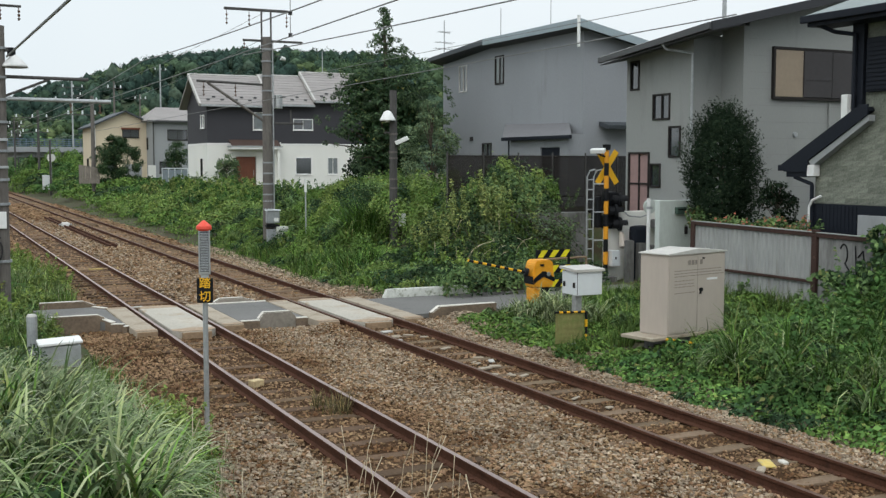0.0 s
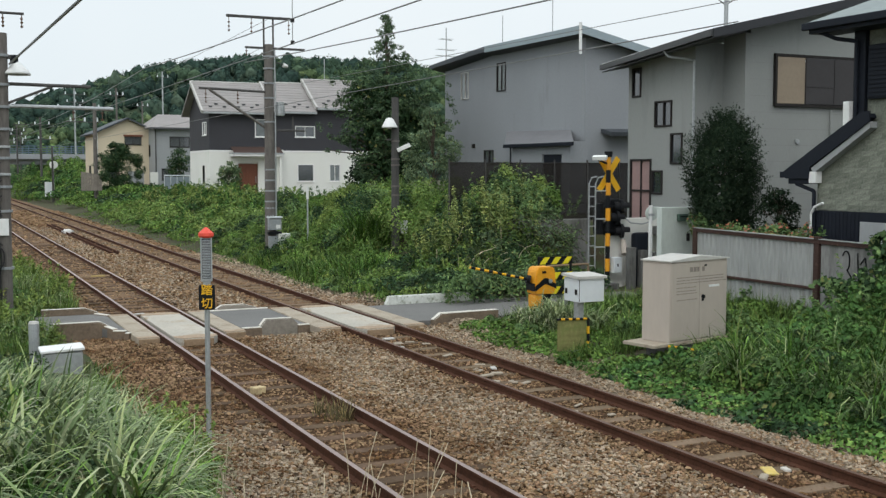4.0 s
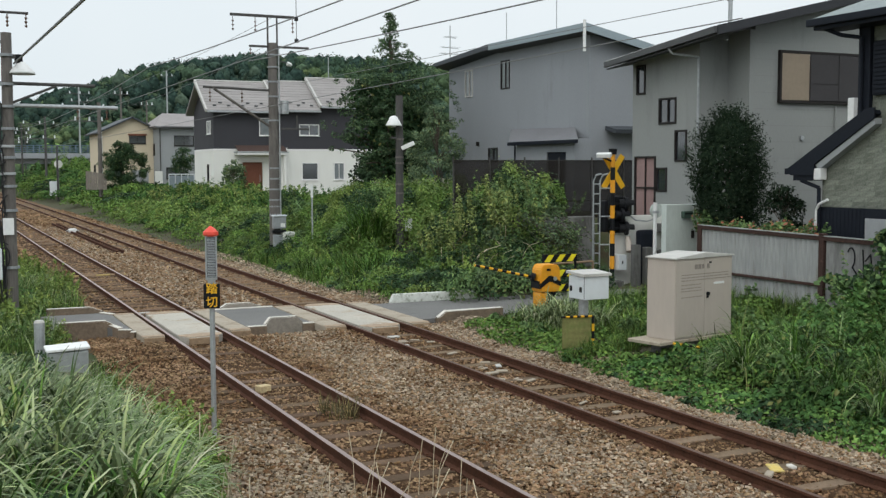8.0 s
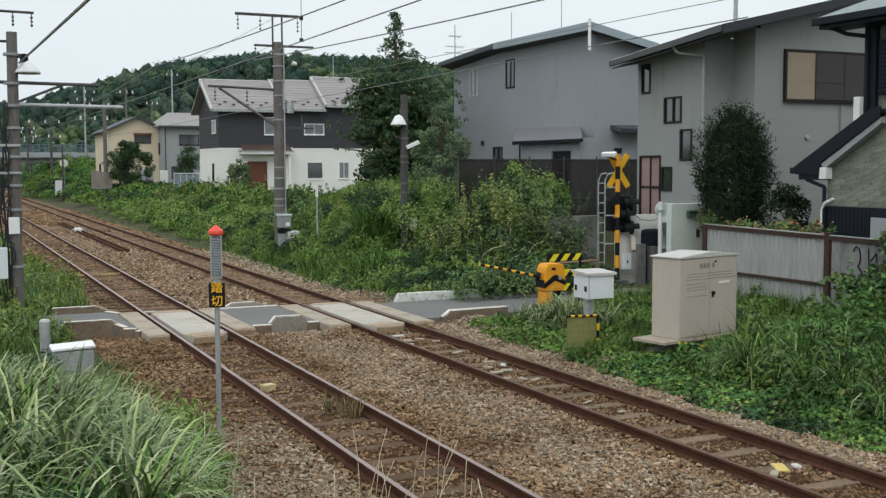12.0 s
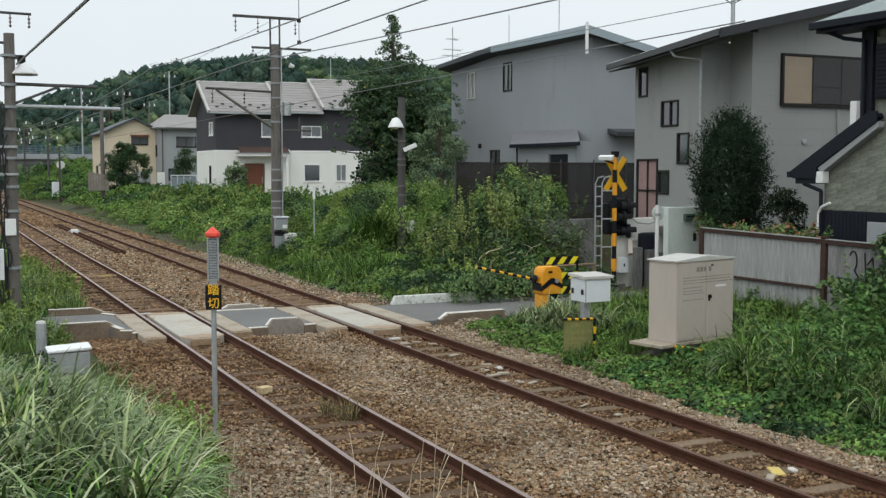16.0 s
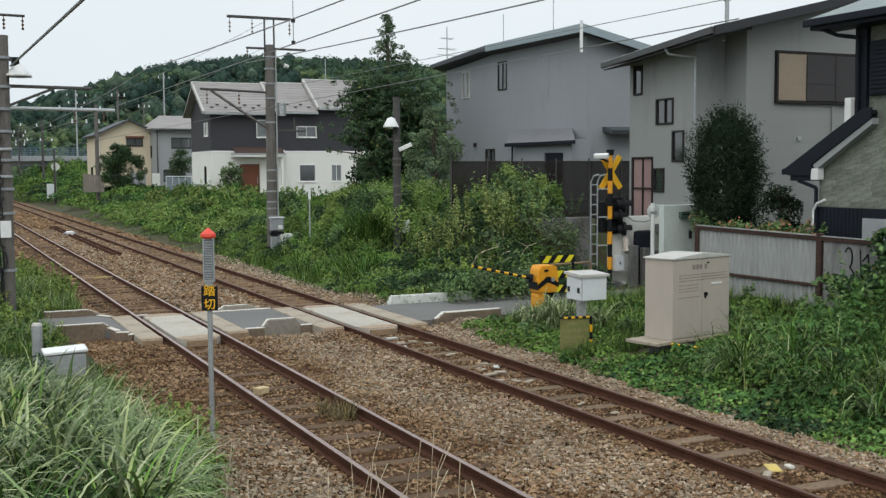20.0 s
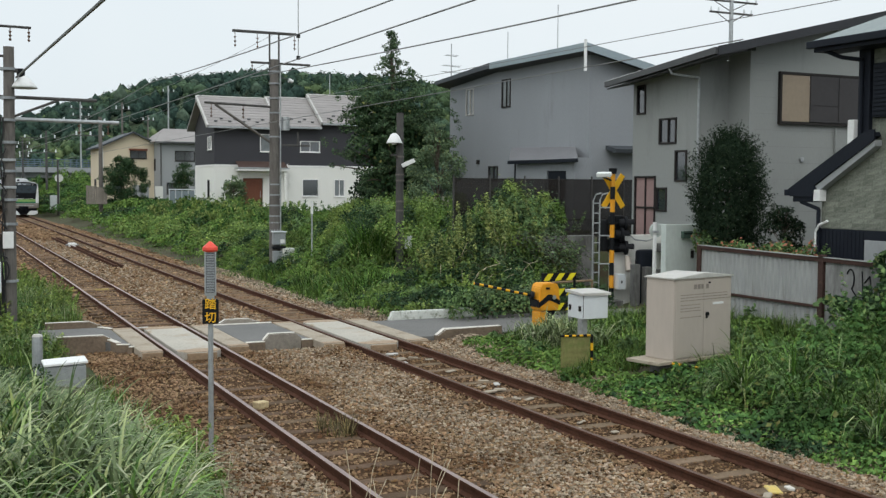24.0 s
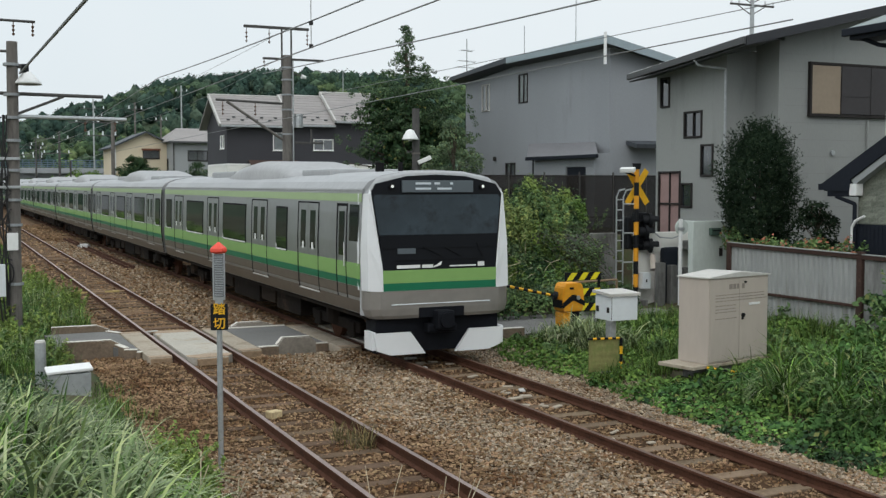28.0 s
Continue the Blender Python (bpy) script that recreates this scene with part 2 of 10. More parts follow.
BROWNROOF = material("brown_metal_cover", (0.075, 0.048, 0.04), 0.6, vary=0.15, grain=10, bump=0.05)
PLAINMETAL = material("grey_sheet_roof", (0.165, 0.165, 0.175), 0.55, vary=0.12, grain=10, blotch=0.8, bump=0.05)
DARKROOF = material("dark_metal_roof", (0.058, 0.066, 0.075), 0.6, metal=0.1, vary=0.2, grain=10, blotch=0.8, bump=0.1)
PALEROOF = material("pale_blue_roof_edge", (0.30, 0.36, 0.39), 0.6, metal=0.2, vary=0.12, grain=10, blotch=0.8, bump=0.1)
SOFFIT = material("soffit_board", (0.085, 0.088, 0.092), 0.85, vary=0.1, bump=0.1)
OLDROOF = material("weathered_green_grey_roof", (0.21, 0.245, 0.245), 0.6, vary=0.15, grain=10, blotch=1.0, bump=0.1, streak=3)
EAVEDARK = material("dark_eave_board", (0.034, 0.036, 0.041), 0.7, vary=0.15, bump=0.1)
GLASS = material("dark_window_glass", (0.030, 0.036, 0.042), 0.07, vary=0.1, grain=2, blotch=0.7, bump=0.0, spec=0.8)
CURTAIN = material("pale_curtain_behind_glass", (0.17, 0.19, 0.195), 0.18, vary=0.25, grain=4, blotch=2.5, bump=0.0, spec=0.7)
FRAME = material("dark_bronze_frame", (0.026, 0.023, 0.022), 0.55, metal=0.2, bump=0.05, spec=0.2)
WHITEFRAME = material("white_window_frame", (0.78, 0.78, 0.76), 0.5, vary=0.05, bump=0.05)
SHUTTER = material("brown_grey_shutter", (0.050, 0.047, 0.049), 0.6, metal=0.2, vary=0.1, grain=8, bump=0.05)
SHUTTER2 = material("tan_shutter_panel", (0.29, 0.235, 0.175), 0.7, vary=0.1, grain=8, bump=0.05)
DOORRED = material("red_brown_door", (0.16, 0.058, 0.032), 0.55, vary=0.15, grain=8, bump=0.1)
PINKDOOR = material("dusty_pink_screen", (0.30, 0.20, 0.19), 0.7, vary=0.12, grain=8, bump=0.1)
CABINET = material("beige_cabinet_paint", (0.44, 0.388, 0.338), 0.6, vary=0.06, grain=10, blotch=1.5, bump=0.04, stain=(0.40, 0.35, 0.30), stain_at=0.64, streak=3)
CABTOP = material("faded_cabinet_top", (0.492, 0.480, 0.451), 0.7, vary=0.12, grain=10, blotch=2, bump=0.05)
LIGHTBOX = material("pale_grey_box_paint", (0.62, 0.66, 0.68), 0.5, vary=0.06, grain=10, blotch=2, bump=0.03, stain=(0.48, 0.5, 0.5), stain_at=0.66)
GALV = material("galvanised_steel", (0.40, 0.42, 0.43), 0.5, metal=0.6, vary=0.2, grain=16, blotch=4, bump=0.05)
STEELBOX = material("painted_steel_box", (0.26, 0.28, 0.29), 0.55, vary=0.15, grain=14, blotch=4, bump=0.05)
CORRUGATED = material("weathered_corrugated_sheet", (0.325, 0.335, 0.330), 0.65, metal=0.15, vary=0.22, grain=14, blotch=1.2, bump=0.1, stain=(0.20, 0.155, 0.115), stain_at=0.56, streak=6)
RUSTBEAM = material("rusty_steel_beam", (0.046, 0.024, 0.019), 0.85, vary=0.35, grain=22, blotch=2, bump=0.4, stain=(0.2, 0.12, 0.09), stain_at=0.62)
PALEWOOD = material("pale_sawn_wood", (0.50, 0.40, 0.23), 0.85, vary=0.25, grain=30, blotch=8, bump=0.3, stain=(0.30, 0.20, 0.11), stain_at=0.55)
DULLTAPE = material("dull_yellow_tape", (0.36, 0.27, 0.11), 0.8, vary=0.25, grain=14, blotch=5, bump=0.1)
BLUEFENCE = material("blue_grey_fence", (0.22, 0.265, 0.30), 0.6, vary=0.15, grain=12, blotch=1.5, bump=0.1)
OLDBOARD = material("weathered_board", (0.215, 0.19, 0.165), 0.9, vary=0.3, grain=14, blotch=2, bump=0.3)
PALEYELLOW = material("faded_yellow_plate", (0.62, 0.47, 0.13), 0.7, vary=0.2, grain=14, blotch=6, bump=0.1, stain=(0.45, 0.36, 0.18), stain_at=0.5)
DIRTKERB = material("soil_stained_kerb", (0.165, 0.125, 0.09), 0.95, vary=0.35, grain=16, blotch=3, bump=0.5)
YELLOW = material("safety_yellow", (0.76, 0.42, 0.018), 0.5, vary=0.12, grain=10, blotch=2, bump=0.03, stain=(0.55, 0.34, 0.02), stain_at=0.62)
LEMON = material("lemon_yellow_stripe", (0.76, 0.66, 0.025), 0.5, vary=0.12, grain=10, blotch=2, bump=0.03)
DARKCON = material("sooty_concrete", (0.135, 0.135, 0.13), 0.9, vary=0.3, grain=18, blotch=0.9, bump=0.35, stain=(0.06, 0.06, 0.055), stain_at=0.52, streak=3)
ORANGE = material("weathered_orange_yellow", (0.74, 0.325, 0.02), 0.5, vary=0.14, grain=10, blotch=3, bump=0.04, stain=(0.5, 0.22, 0.03), stain_at=0.6)
BLACK = material("black_paint", (0.011, 0.012, 0.014), 0.55, vary=0.2, bump=0.05, spec=0.15)
RUBBER = material("dark_rubber", (0.008, 0.008, 0.009), 0.75, vary=0.2, bump=0.1, spec=0.12)
REDLAMP = material("red_lens", (0.72, 0.075, 0.045), 0.35, vary=0.12, grain=10, bump=0.02, stain=(0.8, 0.25, 0.18), stain_at=0.6)
WOODPOLE = material("weathered_grey_pole", (0.134, 0.123, 0.113), 0.9, vary=0.25, grain=20, blotch=2, bump=0.4, stain=(0.085, 0.078, 0.07), stain_at=0.52, streak=4)
DARKPOLE = material("dark_pole", (0.07, 0.068, 0.066), 0.85, vary=0.25, grain=20, blotch=2, bump=0.3, stain=(0.13, 0.12, 0.11), stain_at=0.6, streak=4)
CABLE = material("black_cable", (0.02, 0.02, 0.021), 0.6, vary=0.1, bump=0)
WIRE = material("weathered_wire", (0.19, 0.195, 0.195), 0.6, vary=0.1, bump=0)
INSULATOR = material("brown_insulator", (0.12, 0.07, 0.05), 0.35, vary=0.1, bump=0)
STEEL = material("brushed_stainless", (0.335, 0.345, 0.345), 0.36, metal=0.75, vary=0.08, grain=5, blotch=0.5, bump=0.02)
BROWNSTEEL = material("brownish_stainless", (0.150, 0.124, 0.098), 0.5, metal=0.5, vary=0.14, grain=6, blotch=0.8, bump=0.03)
TRAINROOF = material("train_roof_grey", (0.344, 0.353, 0.361), 0.6, vary=0.12, grain=8, blotch=0.7, bump=0.05, stain=(0.33, 0.33, 0.33), stain_at=0.62)
TRAINAC = material("roof_unit_grey", (0.34, 0.345, 0.35), 0.65, vary=0.15, grain=8, blotch=0.7, bump=0.05)
LIME = material("light_green_band", (0.205, 0.365, 0.115), 0.4, vary=0.06, grain=6, bump=0.01)
DEEPGREEN = material("deep_green_band", (0.008, 0.14, 0.068), 0.4, vary=0.06, grain=6, bump=0.01)
PALELIME = material("pale_green_band", (0.31, 0.42, 0.21), 0.4, vary=0.06, grain=6, bump=0.01)
MASK = material("white_gloss_mask", (0.70, 0.72, 0.73), 0.3, vary=0.03, grain=4, bump=0.0, spec=0.5)
FRONTBLACK = material("black_front_panel", (0.006, 0.007, 0.009), 0.4, vary=0.1, grain=3, bump=0.0, spec=0.12)
UNDERBLACK = material("near_black_coupler", (0.007, 0.008, 0.011), 0.7, vary=0.3, grain=12, blotch=2, bump=0.2, spec=0.12)
NOSE = material("silver_grey_nose", (0.25, 0.235, 0.215), 0.45, metal=0.4, vary=0.1, grain=6, blotch=0.9, bump=0.02)
# the bluish, blotchy base colour holds the reflection on the glass
WINDSCREEN = material("windscreen_painted_reflection", (0.022, 0.034, 0.043), 0.10, vary=0.45, grain=2, blotch=0.9, bump=0.0, stain=(0.010, 0.014, 0.018), stain_at=0.5, spec=0.22)
TRAINGLASS = material("dark_train_glass", (0.010, 0.014, 0.013), 0.05, vary=0.6, grain=3, blotch=0.5, bump=0.0, spec=0.35)
UNDERGREY = material("dusty_grey_equipment", (0.024, 0.018, 0.014), 0.85, vary=0.3, grain=10, blotch=1, bump=0.2, spec=0.08)
UNDER = material("dusty_underfloor", (0.012, 0.0095, 0.008), 0.85, vary=0.3, grain=10, blotch=1, bump=0.3, stain=(0.05, 0.034, 0.024), spec=0.08)
LED = glow("led_display", (0.06, 0.075, 0.085), 0.3)
LEDTEXT = glow("led_characters", (0.42, 0.47, 0.5), 0.25)
HEADLAMP = glow("headlamp", (0.9, 0.9, 0.88), 0.25)
PRINT = material("faded_print", (0.24, 0.21, 0.185), 0.7, vary=0.2, bump=0)
BARK = material("bark", (0.075, 0.06, 0.045), 0.95, vary=0.4, grain=22, blotch=3, bump=0.8, streak=4)
BLUERAIL = material("faded_blue_railing", (0.10, 0.14, 0.20), 0.6, vary=0.15, bump=0.05)
BRIDGE = material("bridge_concrete", (0.30, 0.315, 0.33), 0.85, vary=0.12, grain=8, blotch=0.4, bump=0.1, stain=(0.2, 0.21, 0.21), stain_at=0.6)
DRYGRASS = leaf_material("dry_tuft_blade", (0.168, 0.148, 0.076), spread=0.4)
FLOWER = material("orange_flower", (0.38, 0.13, 0.075), 0.6, vary=0.3, bump=0, random_hue=0.3, island=True)
DARKNET = material("dark_mesh_screen", (0.023, 0.019, 0.017), 0.9, vary=0.3, grain=30, blotch=1, bump=0.2)
GREENBOX = material("pale_green_wall", (0.50, 0.55, 0.52), 0.8, vary=0.1, grain=16, blotch=1, bump=0.1, stain=(0.38, 0.41, 0.38), stain_at=0.6, streak=3)
LEAF = leaf_material("bramble_leaf", (0.122, 0.204, 0.080), spread=0.24)
KUDZU = leaf_material("kudzu_leaf", (0.116, 0.206, 0.050), spread=0.2)
DARKLEAF = leaf_material("evergreen_leaf", (0.021, 0.037, 0.022), dry_share=0.0, dry=(0.04, 0.06, 0.03), spread=0.3, gloss=0.9)
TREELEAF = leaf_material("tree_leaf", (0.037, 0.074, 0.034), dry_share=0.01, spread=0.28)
BANKLEAF = leaf_material("sunny_creeper_leaf", (0.152, 0.238, 0.068), dry_share=0.01, spread=0.2)
SILVERLEAF = leaf_material("pale_shrub_leaf", (0.100, 0.152, 0.080), dry_share=0.01, gloss=0.7)
SUNLEAF = leaf_material("yellow_green_leaf", (0.180, 0.262, 0.072), dry_share=0.01, spread=0.22)
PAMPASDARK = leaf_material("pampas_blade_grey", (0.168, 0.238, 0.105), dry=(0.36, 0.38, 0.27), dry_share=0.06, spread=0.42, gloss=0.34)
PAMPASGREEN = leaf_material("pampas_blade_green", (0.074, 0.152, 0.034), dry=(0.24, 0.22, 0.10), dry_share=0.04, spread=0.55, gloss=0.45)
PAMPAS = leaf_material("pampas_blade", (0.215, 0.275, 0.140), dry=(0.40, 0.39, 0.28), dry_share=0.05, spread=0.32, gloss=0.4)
GRASS = leaf_material("grass_blade", (0.098, 0.170, 0.044), spread=0.45)
# the hill's leaf greens are shifted to blue for distance haze
WOODS = leaf_material("hazed_far_wood_leaf", (0.049, 0.086, 0.056), dry=(0.10, 0.13, 0.07), dry_share=0.005, spread=0.22, gloss=0.85)
WOODS2 = leaf_material("hazed_far_conifer_leaf", (0.034, 0.063, 0.051), dry=(0.07, 0.10, 0.07), dry_share=0.005, spread=0.22, gloss=0.85)
WOODS3 = leaf_material("far_sunny_wood_leaf", (0.070, 0.112, 0.056), dry=(0.14, 0.18, 0.08), dry_share=0.005, spread=0.22, gloss=0.85)
CREEPERLEAF = leaf_material("verge_creeper_leaf", (0.098, 0.186, 0.050), dry_share=0.006, spread=0.3, gloss=0.6)
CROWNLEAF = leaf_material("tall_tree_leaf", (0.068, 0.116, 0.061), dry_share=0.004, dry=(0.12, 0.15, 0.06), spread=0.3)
PALETREELEAF = leaf_material("pale_tree_leaf", (0.125, 0.185, 0.105), dry_share=0.005, spread=0.25)
SHOOTLEAF = leaf_material("pale_shoot_leaf", (0.205, 0.262, 0.092), dry_share=0.02, spread=0.25)
VERGELEAF = leaf_material("deep_verge_leaf", (0.064, 0.138, 0.042), dry_share=0.006, spread=0.24, gloss=0.62)
STRAW = material("dry_straw", (0.52, 0.45, 0.32), 0.8, vary=0.2, bump=0.1)
GREENSTALK = material("green_stalk", (0.12, 0.16, 0.05), 0.8, vary=0.2, bump=0)
for m in (WINDSCREEN, GLASS):
    m.node_tree.nodes["Principled BSDF"].inputs["IOR"].default_value = 1.75 if m is GLASS else 1.55
# the screen fence is a net: some light passes straight through it
nn, nl = DARKNET.node_tree.nodes, DARKNET.node_tree.links
see = nn.new("ShaderNodeBsdfTransparent")
net_mix = nn.new("ShaderNodeMixShader")
net_mix.inputs[0].default_value = 0.3
nl.new(nn["Principled BSDF"].outputs[0], net_mix.inputs[1])
nl.new(see.outputs[0], net_mix.inputs[2])
nl.new(net_mix.outputs[0], nn["Material Output"].inputs["Surface"])

# ---- mesh helpers ----
def thing(name, at, label, category, group="", kind="", turn=0.0):
    ob = new(name)
    ob.empty_display_size = 0.2
    ob.matrix_basis = pose(*at, 0, 0, turn)
    return tagged(ob, label, category, group, kind)


def finish(bm, name, mats, smooth=False):
    me = bpy.data.meshes.new(name)
    bmesh.ops.recalc_face_normals(bm, faces=bm.faces)
    bm.to_mesh(me)
    bm.free()
    for m in mats if isinstance(mats, (list, tuple)) else (mats,):
        me.materials.append(m)
    if smooth:
        me.shade_smooth()
    return me


def part(name, bm, mats, parent, label="", smooth=False, at=None):
    ob = new(name, finish(bm, name, mats, smooth))
    ob.parent = parent
    if at is not None:
        ob.matrix_basis = at
    return tagged(ob, label) if label else ob


def share(name, ob, parent, at):
    """Another piece on the same mesh."""
    two = new(name, ob.data)
    two.parent = parent
    two.matrix_basis = at
    return two


def solid(name, bm, mats, label, category, group="", kind="", smooth=False, at=None):
    """A thing that is one mesh."""
    ob = new(name, finish(bm, name, mats, smooth))
    if at is not None:
        ob.matrix_basis = at
    return tagged(ob, label, category, group, kind)


def box(bm, lo, hi, bevel=0.0, mi=0):
    x0, y0, z0 = lo
    x1, y1, z1 = hi
    b = min(bevel, 0.45 * min(abs(x1 - x0), abs(y1 - y0), abs(z1 - z0)))
    vs = [bm.verts.new(p) for p in ((x0, y0, z0), (x1, y0, z0), (x1, y1, z0), (x0, y1, z0), (x0, y0, z1), (x1, y0, z1), (x1, y1, z1), (x0, y1, z1))]
    fs = [bm.faces.new([vs[i] for i in q]) for q in ((3, 2, 1, 0), (4, 5, 6, 7), (0, 1, 5, 4), (1, 2, 6, 5), (2, 3, 7, 6), (3, 0, 4, 7))]
    for f in fs:
        f.material_index = mi
    if b > 0:
        es = list({e for f in fs for e in f.edges})
        made = bmesh.ops.bevel(bm, geom=es, offset=b, segments=2 if b > 0.01 else 1, affect="EDGES", profile=0.6)
        for f in made["faces"]:
            f.material_index = mi
    return vs


def boxed(lo, hi, bevel=0.0):
    bm = bmesh.new()
    box(bm, lo, hi, bevel)
    return bm


def rod(bm, a, b, r, r2=None, n=8, mi=0):
    """A round bar from a to b."""
    a, b = Vector(a), Vector(b)
    d = (b - a).normalized()
    side = d.orthogonal().normalized()
    up = d.cross(side)
    r2 = r if r2 is None else r2
    rings = []
    for c, rad in ((a, r), (b, r2)):
        rings.append([bm.verts.new(c + (side * math.cos(2 * math.pi * i / n) + up * math.sin(2 * math.pi * i / n)) * rad) for i in range(n)])
    fs = [bm.faces.new((rings[0][i], rings[0][(i + 1) % n], rings[1][(i + 1) % n], rings[1][i])) for i in range(n)]
    fs += [bm.faces.new(rings[0][::-1]), bm.faces.new(rings[1])]
    for f in fs:
        f.material_index = mi


def rodded(a, b, r, r2=None, n=8):
    bm = bmesh.new()
    rod(bm, a, b, r, r2, n)
    return bm


def tube(bm, pts, r, n=6, mi=0):
    for a, b in zip(pts, pts[1:]):
        if (Vector(b) - Vector(a)).length > 1e-5:
            rod(bm, a, b, r, r, n, mi)


def prism(bm, outline, axis, lo, hi, mi=0):
    """An outline swept along an axis. axis 'x': outline is (y, z); 'y': (x, z); 'z': (x, y)."""
    def at(p, d):
        return {"x": (d, p[0], p[1]), "y": (p[0], d, p[1]), "z": (p[0], p[1], d)}[axis]
    a = [bm.verts.new(at(p, lo)) for p in outline]
    b = [bm.verts.new(at(p, hi)) for p in outline]
    k = len(outline)
    fs = [bm.faces.new((a[i], a[(i + 1) % k], b[(i + 1) % k], b[i])) for i in range(k)]
    fs += [bm.faces.new(a[::-1]), bm.faces.new(b)]
    for f in fs:
        f.material_index = mi
    return fs


def prismed(outline, axis, lo, hi):
    bm = bmesh.new()
    prism(bm, outline, axis, lo, hi)
    return bm


def slab(bm, corners, thick, mi=0):
    """A sloping board: four or more corners of its top, and its thickness downward along the normal."""
    c = [Vector(p) for p in corners]
    nrm = (c[1] - c[0]).cross(c[2] - c[0]).normalized()
    if nrm.z < 0:
        nrm = -nrm
    top = [bm.verts.new(p) for p in c]
    low = [bm.verts.new(p - nrm * thick) for p in c]
    k = len(c)
    fs = [bm.faces.new((top[i], top[(i + 1) % k], low[(i + 1) % k], low[i])) for i in range(k)] + [bm.faces.new(top), bm.faces.new(low[::-1])]
    for f in fs:
        f.material_index = mi


def slabbed(corners, thick):
    bm = bmesh.new()
    slab(bm, corners, thick)
    return bm


def raw(name, verts, faces, mats, idx=None):
    """A big mesh out of arrays: faces all with as many corners."""
    me = bpy.data.meshes.new(name)
    verts, faces = np.asarray(verts, dtype=np.float32), np.asarray(faces, dtype=np.int32)
    k = faces.shape[1]
    me.vertices.add(len(verts))
    me.vertices.foreach_set("co", verts.ravel())
    me.loops.add(faces.size)
    me.loops.foreach_set("vertex_index", faces.ravel())
    me.polygons.add(len(faces))
    me.polygons.foreach_set("loop_start", np.arange(0, faces.size, k, dtype=np.int32))
    me.polygons.foreach_set("loop_total", np.full(len(faces), k, dtype=np.int32))
    if idx is not None:
        me.polygons.foreach_set("material_index", np.asarray(idx, dtype=np.int32))
    me.update(calc_edges=True)
    me.validate()
    for m in mats if isinstance(mats, (list, tuple)) else (mats,):
        me.materials.append(m)
    return me


def unit(v):
    return v / np.maximum(np.linalg.norm(v, axis=1, keepdims=True), 1e-9)


def leaves(points, normals, size, rng, long=1.5, fold=0.25, droop=0.0):
    """Small folded leaves at the points: vertices and four-cornered faces, two a leaf."""
    k = len(points)
    nrm = unit(normals + rng.normal(0, 0.55, (k, 3)))
    tip = unit(np.cross(nrm, rng.normal(0, 1, (k, 3))))
    tip[:, 2] -= droop
    tip = unit(tip)
    side = unit(np.cross(tip, nrm))
    s = (size * rng.uniform(0.6, 1.35, k))[:, None]
    a = points - tip * s * long * 0.5
    b = points + tip * s * long * 0.5
    up = nrm * s * fold
    w = side * s * 0.5
    mid = points
    v = np.stack([a, mid + w + up, b, mid - w + up], 1).reshape(-1, 3)
    f = np.arange(k * 4).reshape(-1, 4)
    return v, f


def blades(roots, height, width, rng, lean=0.5, bend=0.6, steps=4, way=None):
    """Arching blades of grass: strips of steps pieces that taper to the tip."""
    k = len(roots)
    h = height * rng.uniform(0.55, 1.2, k)
    ang = rng.uniform(0, 2 * np.pi, k)
    d = np.stack([np.cos(ang), np.sin(ang), np.zeros(k)], 1)
    if way is not None:
        d = unit(d + np.asarray(way))
    side = np.stack([-d[:, 1], d[:, 0], np.zeros(k)], 1)
    first = lean * rng.uniform(0.1, 1.0, k)
    more = bend * rng.uniform(0.5, 1.9, k)
    wide = (width * rng.uniform(0.7, 1.2, k))[:, None]
    verts = []
    c = np.array(roots, dtype=float)
    for i in range(steps + 1):
        u = i / steps
        w = wide * (0.55 + 0.45 * min(1.0, u * 3)) * (1 - u ** 2.5) * 0.5 + 0.0008
        verts += [c - side * w, c + side * w]
        tip = first + more * ((i + 0.5) / steps) ** 1.6
        c = c + d * (np.sin(tip) * h / steps)[:, None]
        c[:, 2] += np.cos(tip) * h / steps
    v = np.stack(verts, 1).reshape(-1, 3)
    n = 2 * (steps + 1)
    base = (np.arange(k) * n)[:, None]
    quads = [np.concatenate([base + 2 * i, base + 2 * i + 1, base + 2 * i + 3, base + 2 * i + 2], 1) for i in range(steps)]
    return v, np.stack(quads, 1).reshape(-1, 4)


def join_arrays(pieces):
    vs, fs, o = [], [], 0
    for v, f in pieces:
        vs.append(v)
        fs.append(f + o)
        o += len(v)
    return np.concatenate(vs), np.concatenate(fs)


def stuff(name, arrays, mats, label, category, kind="stuff", parent=None):
    ob = new(name, raw(name, *arrays, mats))
    if parent is not None:
        ob.parent = parent
        return tagged(ob, label) if label else ob
    return tagged(ob, label, category, "", kind)

# ---- ground ----
def ramp(v, lo, hi):
    t = np.clip((np.asarray(v, dtype=float) - lo) / (hi - lo), 0, 1)
    return t * t * (3 - 2 * t)


